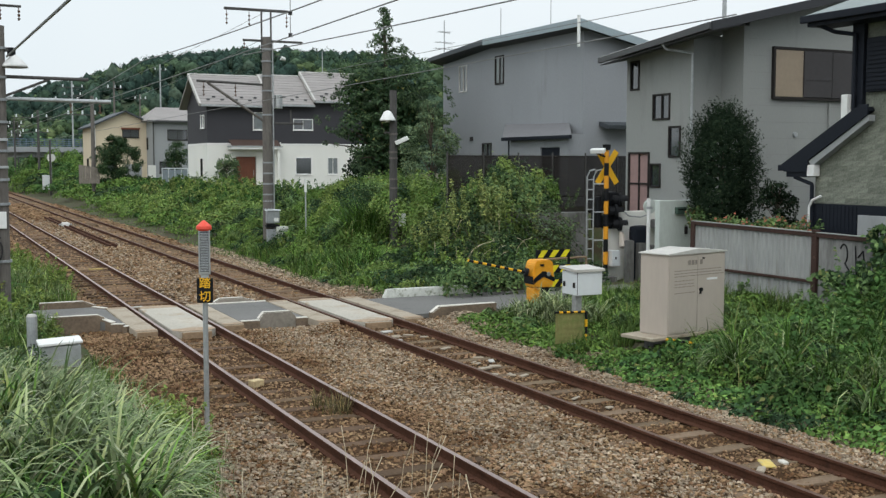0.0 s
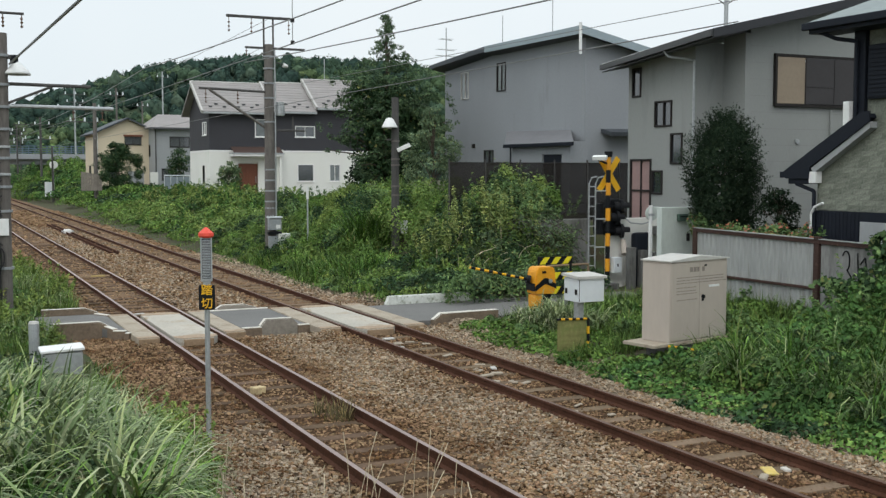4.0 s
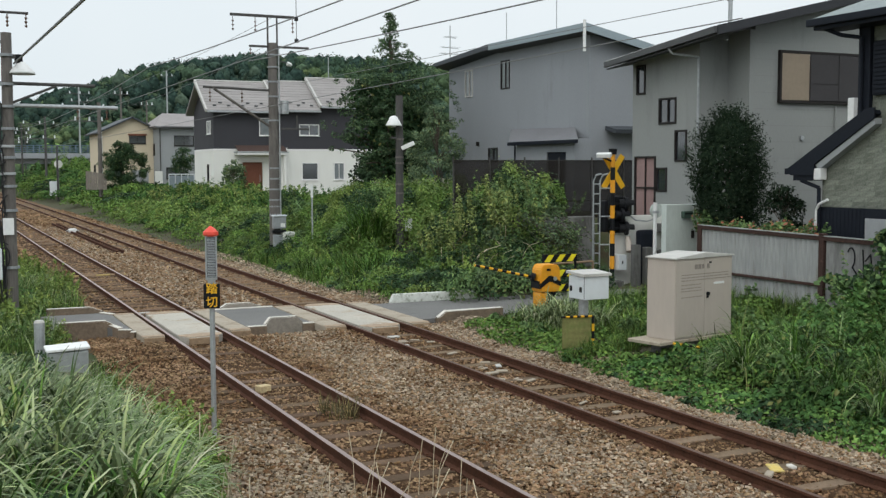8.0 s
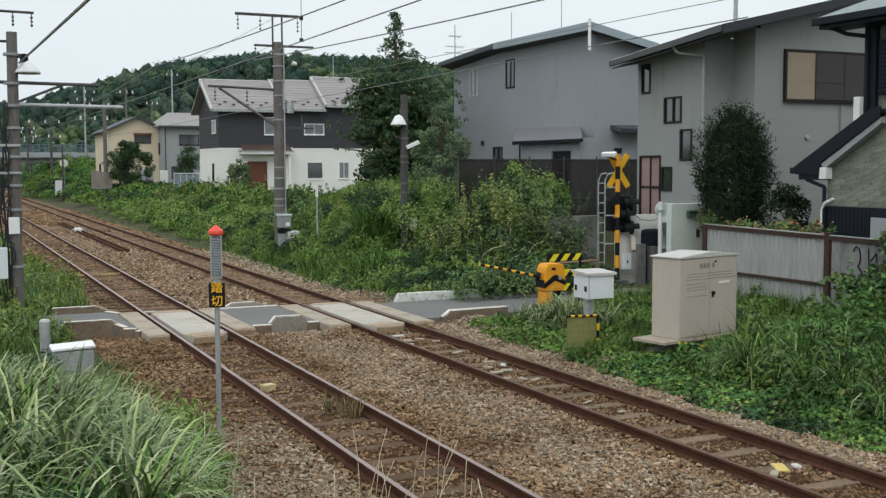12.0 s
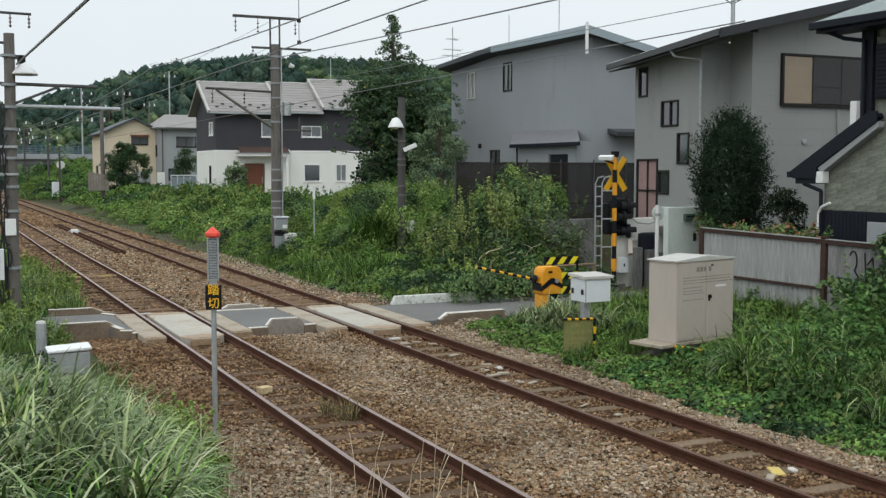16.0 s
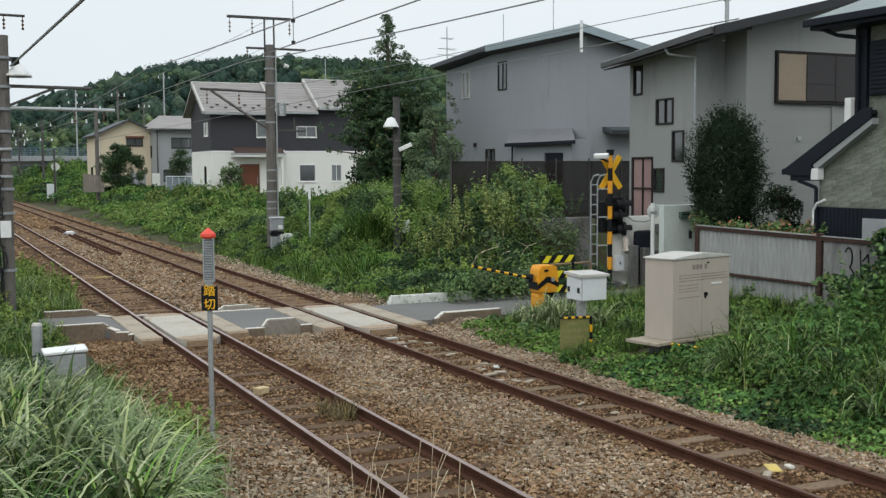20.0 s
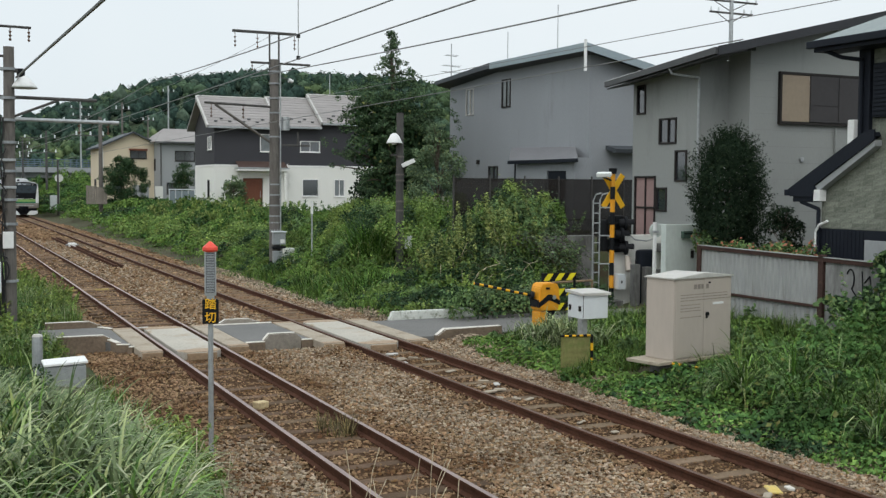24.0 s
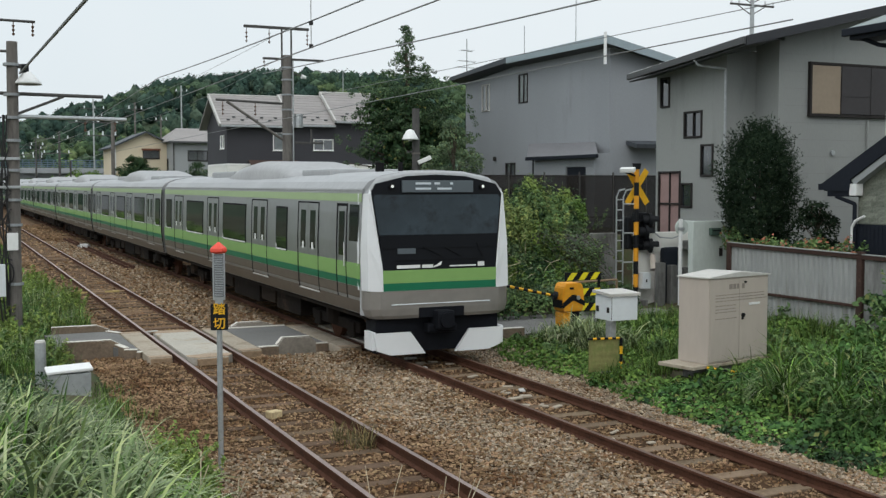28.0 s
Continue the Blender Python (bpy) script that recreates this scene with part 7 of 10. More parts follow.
def barrier():
    """Crossing barrier machine: weathered yellow housing with a black chevron, striped arm, striped boards behind."""
    b = thing("crossing_barrier", (13.15, 22.0, 0.0), "weathered orange-yellow crossing barrier machine with a striped arm", "crossing barrier")
    bm = prismed([(-0.27, 0.42), (0.22, 0.42), (0.27, 0.62), (0.24, 0.98), (0.18, 1.06), (-0.20, 1.06), (-0.26, 0.96), (-0.3, 0.6)], "y", -0.22, 0.22)
    bmesh.ops.bevel(bm, geom=list(bm.edges), offset=0.02, segments=2, affect="EDGES")
    hous = part("housing", bm, ORANGE, b, "orange-yellow housing")
    for pts in ([(-0.3, 0.50), (-0.05, 0.66), (0.0, 0.66), (0.27, 0.54), (0.27, 0.64), (0.02, 0.80), (-0.06, 0.80), (-0.3, 0.62)],):
        part("black_chevron", prismed(pts, "y", -0.232, -0.215), BLACK, hous, "black chevron band")
    part("side_chevron", boxed((-0.312, -0.2, 0.5), (-0.295, 0.2, 0.68)), BLACK, hous)
    part("hub", rodded((0.1, -0.25, 0.73), (0.1, -0.2, 0.73), 0.05, n=14), GALV, hous, "round pivot cap")
    part("nameplate", boxed((-0.12, -0.236, 0.92), (-0.02, -0.22, 0.97)), BLACK, hous)
    part("pedestal", boxed((-0.06, -0.18, -0.2), (0.16, 0.18, 0.45), 0.02), BLACK, b, "black pedestal")
    part("pedestal", boxed((-0.26, -0.18, -0.2), (-0.06, 0.18, 0.40), 0.02), ORANGE, b, "orange pedestal cover")
    part("counterweight", rodded((-0.33, 0.0, 0.76), (-0.40, 0.02, 0.78), 0.10, n=14), BLACK, b, "black arm socket")
    bands(b, (-0.38, 0.02, 0.77), (-1.86, 0.1, 1.10), 0.03, 0.115, BLACK, YELLOW, 8)
    g = thing("striped_guard", (13.85, 22.9, 0.0), "yellow and black striped guard boards on a steel frame", "guard board")
    striped_board(g, 0.98, 0.20, pose(-0.25, 0.0, 1.0), lean=0.7)
    striped_board(g, 0.98, 0.20, pose(-0.25, 0.0, 0.62), lean=0.7)
    striped_board(g, 0.98, 0.20, pose(-0.25, 0.0, 0.26), lean=0.7)
    for x in (-0.22, 0.70):
        part("post", boxed((x - 0.025, 0.02, -0.2), (x + 0.025, 0.07, 1.2), 0.005), BLACK, g)
    r = thing("pipe_rail", (14.1, 23.3, 0.0), "low yellowish pipe rail beside the lane", "rail")
    bm = bmesh.new()
    tube(bm, [(0, 0, -0.1), (0, 0, 0.92), (1.6, 0.6, 0.88), (1.6, 0.6, -0.1)], 0.03)
    part("pipe", bm, TIMBER, r)


barrier()


def white_box():
    b = thing("signal_box", (10.97, 17.0, 0.0), "pale grey signal junction box on a steel post", "signal box")
    part("post", boxed((0.05, 0.12, -0.2), (0.19, 0.26, 0.9), 0.01), GALV, b, "galvanised post")
    body = part("body", boxed((0, 0, 0.86), (0.56, 0.52, 1.30), 0.012), LIGHTBOX, b, "pale grey box")
    part("lid", slabbed([(-0.04, -0.04, 1.35), (0.60, -0.04, 1.35), (0.60, 0.56, 1.38), (-0.04, 0.56, 1.38)], 0.05), CABTOP, b, "overhanging faded lid")
    part("door_gap", boxed((0.006, -0.004, 0.88), (0.014, 0.003, 1.29)), FRAME, body)
    for y in (0.06, 0.40):
        part("latch", boxed((-0.022, y, 1.0), (0.002, y + 0.06, 1.10), 0.004), FRAME, body, "dark latch")
    g = thing("cable_guard", (10.45, 16.9, -0.05), "faded yellow plate with striped edges", "guard plate")
    part("plate", boxed((0, 0, 0.05), (0.62, 0.02, 0.62), 0.005), material("faded_yellow_mesh", (0.205, 0.20, 0.075), 0.9, vary=0.4, grain=14, blotch=2.5, bump=0.2, stain=(0.16, 0.19, 0.06), stain_at=0.48), g, "dirty yellow plate")
    bands(g, (-0.02, -0.01, 0.64), (0.66, -0.01, 0.62), 0.022, 0.08, BLACK, YELLOW, 6)
    bands(g, (0.66, -0.01, 0.62), (0.66, -0.01, -0.1), 0.028, 0.14, BLACK, YELLOW, 6)


white_box()


def cabinet():
    c = thing("equipment_cabinet", (11.82, 15.38, 0.27), "beige steel line-side equipment cabinet with printed notices on a concrete slab", "cabinet", turn=12.5)
    body = part("body", boxed((0, 0, 0), (1.60, 0.64, 1.44), 0.012), CABINET, c, "beige painted body")
    bm = bmesh.new()
    v = [(-0.03, -0.03, 1.44), (1.63, -0.03, 1.44), (1.63, 0.67, 1.44), (-0.03, 0.67, 1.44)]
    t = [(-0.03, -0.03, 1.46), (1.63, -0.03, 1.46), (1.63, 0.67, 1.46), (-0.03, 0.67, 1.46)]
    low = [bm.verts.new(p) for p in v]
    top = [bm.verts.new(p) for p in t]
    apex = [bm.verts.new((0.80, -0.03, 1.53)), bm.verts.new((0.80, 0.67, 1.53))]
    bm.faces.new(low[::-1])
    bm.faces.new((low[0], low[1], top[1], apex[0], top[0]))
    bm.faces.new((low[2], low[3], top[3], apex[1], top[2]))
    bm.faces.new((low[1], low[2], top[2], top[1]))
    bm.faces.new((low[3], low[0], top[0], top[3]))
    bm.faces.new((top[0], apex[0], apex[1], top[3]))
    bm.faces.new((apex[0], top[1], top[2], apex[1]))
    part("lid", bm, CABTOP, c, "faded pitched lid")
    for x in (0.03, 0.805):
        d = part("door", boxed((x, -0.012, 0.03), (x + 0.765, 0.0, 1.41), 0.004), CABINET, c)
        if x > 0.5:
            part("handle", rodded((x + 0.08, -0.05, 0.78), (x + 0.08, -0.01, 0.78), 0.035, n=12), BLACK, d, "black lock handle")
            part("handle_plate", boxed((x + 0.055, -0.022, 0.70), (x + 0.105, -0.012, 0.78)), BLACK, d)
            part("white_label", boxed((x + 0.25, -0.02, 0.94), (x + 0.55, -0.013, 0.98)), WHITEPAINT, d, "white strip label")
            part("latch", boxed((x + 0.12, -0.02, 1.33), (x + 0.18, -0.012, 1.36)), BLACK, d)
    # printed notice: unreadable rows as plain bars
    rows = [(0.52, 0.60, 1.24, 0.085), (0.62, 0.70, 1.24, 0.085), (0.72, 0.78, 1.24, 0.085), (0.86, 0.93, 1.24, 0.085)]
    rng = random.Random(4)
    for z in (1.14, 1.09, 1.04, 0.96, 0.90, 0.85, 0.74):
        x = 0.16
        while x < (1.48 if z > 1.0 else 0.68):
            w = rng.uniform(0.04, 0.12)
            rows.append((x, x + w, z, 0.014))
            x += w + 0.02
    for k, (a, b, z, hgt) in enumerate(rows):
        part("print_bar", boxed((a, -0.0155, z), (b, -0.0125, z + hgt)), PRINT, body)
    part("slab", boxed((-0.40, -0.02, -0.06), (1.63, 0.74, 0.0), 0.008), STRIP, c, "thin pale concrete slab")
    part("plinth", boxed((0.1, 0.05, -0.6), (1.55, 0.62, -0.06)), GREYCON, c, "shaded concrete plinth")
    bands(c, (-0.1, -0.06, -0.03), (0.62, -0.62, -0.16), 0.02, 0.2, YELLOW, BLACK, 6)


cabinet()


def corrugated_fence():
    f = thing("fence", (16.8, 20.9, 0.0), "weathered corrugated sheet fence with rusty rails", "fence")
    # sheets: upper row and lower row, ribbed along their length
    def sheet(y0, y1, z0, z1, lean):
        bm = bmesh.new()
        n = int((y0 - y1) / 0.035)
        cols = []
        for i in range(n + 1):
            y = -(i * (y0 - y1) / n)
            x = 0.018 * (1 if (i // 2) % 2 else -1)
            cols.append((bm.verts.new((x, y, z0)), bm.verts.new((x + lean, y, z1))))
        for a, b in zip(cols, cols[1:]):
            bm.faces.new((a[0], b[0], b[1], a[1]))
        ex = bmesh.ops.extrude_face_region(bm, geom=list(bm.faces))
        bmesh.ops.translate(bm, verts=[v for v in ex["geom"] if isinstance(v, bmesh.types.BMVert)], vec=(0.004, 0, 0))
        return bm
    for k in range(4):
        part("upper_sheet", sheet(0.97, 0, 0.86, 1.86, 0.0), CORRUGATED, f, at=pose(0, -0.05 - k * 0.97, -0.012 * k))
        part("lower_sheet", sheet(0.97, 0, -0.25, 0.84, 0.0), CORRUGATED, f, at=pose(0.03, -0.05 - k * 0.97, -0.005 * k))
    part("rail", boxed((-0.05, -8.0, 1.85), (0.05, 0.06, 1.94), 0.006), RUSTBEAM, f, "rusty top rail", at=pose(0, 0, 0, 0.7, 0, 0))
    part("rail_cap", boxed((-0.06, -8.0, 1.94), (0.06, 0.06, 1.955)), CORRUGATED, f, "pale top edge", at=pose(0, 0, 0, 0.7, 0, 0))
    part("rail", boxed((-0.05, -4.0, 0.83), (0.02, 0.0, 0.89), 0.006), RUSTBEAM, f, "rusty middle rail")
    for y in (0.0, -3.95):
        part("post", boxed((-0.06, y - 0.09, -0.4), (0.06, y + 0.05, 1.95), 0.006), RUSTBEAM, f, "rusty post")
    panel = part("grey_panel", boxed((0.0, -8.2, -0.3), (0.05, -4.06, 1.80), 0.004), GREYCON, f, "grey panel half covered by creepers")
    # scrawled line strokes on the panel
    bm = bmesh.new()
    tube(bm, [(-0.012, -4.75 - 0.10 * math.cos(a), 1.50 + 0.2 * math.sin(a)) for a in np.linspace(2.6, -1.2, 12)] + [(-0.012, -4.95, 1.12)], 0.015, 5)
    tube(bm, [(-0.012, -5.05, 1.68), (-0.012, -5.10, 1.0)], 0.013, 5)
    tube(bm, [(-0.012, -5.12, 1.45), (-0.012, -5.25, 1.6), (-0.012, -5.3, 1.25)], 0.013, 5)
    part("scrawl", bm, BLACK, panel, "black spray-painted scrawl")


corrugated_fence()


def walls_by_lane():
    bm = boxed((16.84, 22.3, -0.2), (17.98, 22.5, 2.39), 0.015)
    solid("garden_wall", bm, GREENBOX, "pale green-grey garden wall end beside the lane", "wall")
    g = thing("letter_box", (17.3, 22.28, 2.12), "dark green letter box on the garden wall", "letter box")
    part("body", boxed((0, -0.1, -0.08), (0.30, 0.015, 0.10), 0.02), material("green_enamel", (0.06, 0.10, 0.08), 0.4), g)
    part("slot", boxed((0.03, -0.106, 0.02), (0.27, -0.099, 0.05)), BLACK, g)
    g = thing("intercom", (17.62, 22.29, 1.62), "small dark intercom plate on the garden wall", "intercom")
    part("plate", boxed((0, -0.03, -0.1), (0.09, 0.005, 0.1), 0.008), FRAME, g)
    solid("retaining_wall", boxed((17.7, 25.9, -0.2), (19.6, 26.1, 1.95), 0.02), CREAMWALL, "pale rendered retaining wall below the house", "wall")
    solid("retaining_wall", boxed((15.6, 27.9, -0.3), (18.4, 28.15, 1.85), 0.02), GREYCON, "stained grey concrete retaining wall behind the bushes", "wall")
    for k, x in enumerate((17.95, 18.35, 18.75)):
        solid("concrete_post", boxed((x, 25.2, -0.3), (x + 0.22, 25.4, 1.15 - 0.08 * k), 0.02), DARKCON, "weathered concrete post beside the lane", "post", "posts beside the lane")
    solid("dark_bag", boxed((18.3, 25.45, -0.2), (18.9, 25.7, 1.55), 0.12), NAVY, "dark sheeted stack against the wall", "stack")
    # dark screen fence behind the bushes
    f = thing("screen_fence", (15.1, 31.0, 1.0), "dark brown net screen fence in front of the house", "fence")
    x = 0.0
    while x < 9.0:
        # panels reach low and far to the right as dark filling
        part("net_panel", boxed((x + 0.02, 0, -0.5), (x + 1.28, 0.03, 2.58), 0.004), DARKNET, f)
        part("post", rodded((x, 0.02, -0.3), (x, 0.02, 2.68), 0.03), DARKPOLE, f)
        x += 1.3
    for z in (1.2, 2.55):
        part("rail", boxed((0, 0.03, z), (9.1, 0.06, z + 0.04)), DARKPOLE, f)


walls_by_lane()


def left_side():
    b = thing("cable_box", (1.72, 19.3, 0.0), "pale grey cable box with a flat lid standing in the grass", "cable box")
    part("body", boxed((0.03, 0.03, -0.4), (0.68, 0.42, 0.20), 0.012), GALV, b)
    part("lid", boxed((0, 0, 0.20), (0.72, 0.46, 0.25), 0.01), WHITEPAINT, b, "flat tilted white lid", at=pose(0, 0, 0.01, 3.0, -2.5, 0))
    p = thing("marker_post", (1.68, 20.1, 0.0), "stubby grey marker post in the grass", "post")
    part("post", rodded((0, 0, -0.4), (0, 0, 0.64), 0.09, n=16), GALV, p)
    part("cap", rodded((0, 0, 0.64), (0, 0, 0.68), 0.092, 0.07, n=16), CABTOP, p)


left_side()


def wire(x0, z0, y0, x1, z1, y1, sag, r, name, label, n=14):
    bm = bmesh.new()
    pts = []
    for i in range(n + 1):
        u = i / n
        pts.append((x0 + (x1 - x0) * u, y0 + (y1 - y0) * u, z0 + (z1 - z0) * u - sag * 4 * u * (1 - u)))
    strand(bm, pts, r, 5)
    return solid(name, bm, WIRE, label, "overhead wire", "overhead wires")


def far_masts():
    def one(x, y, top, label, arms, mat=DARKPOLE, r=0.15):
        z0 = float(ground_z(x, y)) - 0.3
        p = thing("catenary_mast", (x, y, z0), label, "catenary mast", "masts along the line")
        part("shaft", rodded((0, 0, 0), (0, 0, top - z0), r, r * 0.8, n=10), mat, p)
        for x0, x1, z in arms:
            part("arm", boxed((x0, -0.04, z - z0), (x1, 0.04, z - z0 + 0.08)), DARKPOLE, p)
            for t in (0.15, 0.55, 0.9):
                part("insulator", rodded((x0 + (x1 - x0) * t, 0, z - z0 + 0.08), (x0 + (x1 - x0) * t, 0, z - z0 + 0.42), 0.09, 0.06, n=8), LIGHTBOX, p, "pale insulator")
        return p
    one(13.45, 97, 9.05, "brown-grey catenary mast with a small lamp far down the line", [(-3.6, 0.8, 8.5), (-2.4, 0.5, 7.4)], WOODPOLE, 0.2)
    one(12.6, 135, 9.5, "dark catenary mast near the bridge", [(-3.0, 1.4, 8.6), (-2.2, 1.4, 6.9)], DARKPOLE, 0.16)
    one(12.2, 119, 5.8, "dark slim post beside a round signal disc", [], DARKPOLE, 0.12)
    one(18.3, 150, 14.5, "tall slim grey pole behind the bridge", [(-1.6, 1.6, 13.2), (-1.3, 1.3, 12.2)], GALV, 0.12)
    one(19.7, 125, 12.4, "tall brown pole beside the beige house", [(-0.9, 0.9, 11.6)], WOODPOLE, 0.13)
    one(27.0, 150, 12.6, "slim pole among the roofs", [(-0.9, 0.9, 11.9)], WOODPOLE, 0.13)
    one(35.3, 178, 19.2, "pale pole on the wooded slope", [(-1.1, 1.1, 18.2)], GALV, 0.14)
    one(10.9, 147, 9.0, "dark catenary mast beside the bridge", [(-2.6, 1.2, 8.2), (-2.0, 1.0, 7.0)], DARKPOLE, 0.13)
    one(1.2, 70, 8.5, "catenary mast on the near side far off", [(-0.3, 3.4, 7.2)], WOODPOLE)
    one(1.2, 112, 8.5, "catenary mast on the near side far off", [(-0.3, 3.4, 7.2), (-0.3, 3.0, 6.0)], WOODPOLE)
    for x, y, top in ((1.1, 138, 8.6), (0.9, 172, 8.8), (12.9, 168, 9.3)):
        one(x, y, top, "slim catenary mast far off", [(-0.3, 3.6, top - 1.3)] if x < 5 else [(-3.4, 0.6, top - 0.9), (-2.6, 0.6, top - 2.2)], DARKPOLE, 0.1)
    # feeder wires with pale insulators, strung between the far masts
    for x0, z0, y0, x1, z1, y1 in ((9.9, 8.4, 97, 9.8, 8.5, 135), (13.0, 8.4, 97, 13.8, 8.5, 135), (11.2, 7.3, 97, 10.6, 6.8, 135), (11.9, 9.0, 40, 9.9, 8.4, 97), (11.6, 7.9, 40, 14.0, 8.5, 97), (18.3, 13.2, 150, 19.7, 11.6, 125), (19.7, 11.6, 125, 27.0, 11.9, 150)):
        wire(x0, z0, y0, x1, z1, y1, 0.5, 0.008, "feeder_wire", "thin feeder wire between far masts", 10)
    d = thing("signal_disc", (12.35, 119.5, 1.0), "white oval disc sign on a post by the line", "sign")
    part("disc", rodded((0, 0, 2.9), (0, 0.05, 2.9), 0.42, n=20), WHITEPAINT, d)
    part("post", rodded((0, 0.1, -0.5), (0, 0.1, 2.9), 0.05), GALV, d)
    part("box", boxed((-0.9, -0.2, -0.4), (0.0, 0.3, 1.1), 0.02), LIGHTBOX, d, "pale box at the foot")
    w = thing("white_marker", (12.72, 38.0, 0.55), "slim post with a white tip above the weeds", "post")
    part("post", rodded((0, 0, -0.3), (0, 0, 1.75), 0.03), GALV, w)
    part("tip", rodded((0, 0, 1.72), (0, 0, 2.2), 0.05, n=10), WHITEPAINT, w, "white painted tip")
    for x, y, z, wd in ((12.09, 39.6, 0.75, 0.48), (13.37, 38.9, 0.43, 0.45)):
        solid("concrete_block", boxed((x, y, z - 0.5), (x + wd, y + 0.4, z + 0.18), 0.03), WHITEKERB, "pale concrete block among the weeds", "block", "blocks in the weeds")
    g = thing("garden_fence", (15.9, 80.0, 1.5), "pale blue-grey garden fence panel beside the white house", "fence")
    for k in range(4):
        part("panel", boxed((k * 0.46, 0, 0.1), (0.42 + k * 0.46, 0.04, 1.35), 0.01), BLUEFENCE, g)
        part("post", boxed((-0.04 + k * 0.46, -0.01, -0.3), (k * 0.46, 0.05, 1.42)), LIGHTBOX, g, "pale post")
    part("post", boxed((1.80, -0.01, -0.3), (1.86, 0.05, 1.42)), LIGHTBOX, g, "pale post")
    part("top_rail", boxed((-0.04, -0.02, 1.42), (1.86, 0.06, 1.49), 0.01), LIGHTBOX, g, "pale top rail")
    g = thing("board_fence", (12.1, 96.0, 1.5), "weathered grey board fence in front of the beige house", "fence")
    for k in range(9):
        part("board", boxed((k * 0.19, 0, 0.1), (k * 0.19 + 0.175, 0.03, 1.7 - 0.03 * k), 0.006), OLDBOARD, g)
    for z in (0.5, 1.3):
        part("rail", boxed((0, 0.03, z), (1.7, 0.07, z + 0.08)), OLDBOARD, g)
    p = thing("gate_post", (16.9, 71.5, 1.5), "small cream gate post in front of the white house", "gate post")
    part("post", boxed((0, 0, -0.2), (0.3, 0.3, 1.35), 0.02), CREAMWALL, p)


far_masts()


# ---- overhead wires ----
wire(4.85, 5.14, -8, 4.85, 5.12, 150, 0.0, 0.009, "contact_wire", "thin contact wire above the near track", 1)
wire(8.60, 5.05, 10, 8.60, 5.05, 150, 0.0, 0.008, "contact_wire", "thin contact wire above the far track", 1)
for y0, y1 in ((-14, 26.5), (26.5, 70), (70, 112)):
    wire(4.85, 5.75, y0, 4.85, 5.75, y1, 0.32, 0.010, "messenger_wire", "messenger wire above the near track")
wire(4.85, 5.13, 15.1, 4.85, 6.6, 15.11, 0.0, 0.006, "dropper", "thin hanger between the wires", 1)
for z in (5.13, 5.44):
    solid("wire_clamp", rodded((4.85, 15.1, z), (4.85, 15.1, z + 0.05), 0.03, n=8), CABLE, "small dark clamp on the hanger wire", "clamp", "clamps on the hanger")
wire(11.0, 7.35, 40, 11.0, 6.30, 5, 0.1, 0.017, "feeder_cable", "weathered feeder cable along the line")
wire(13.0, 6.6, 40, 13.0, 6.2, 5, 0.0, 0.008, "feeder_wire", "thin feeder wire along the line")
wire(1.85, 5.72, 26.5, 1.9, 5.3, 5, 0.0, 0.024, "feeder_cable", "dark cable from the lamp towards the near side")


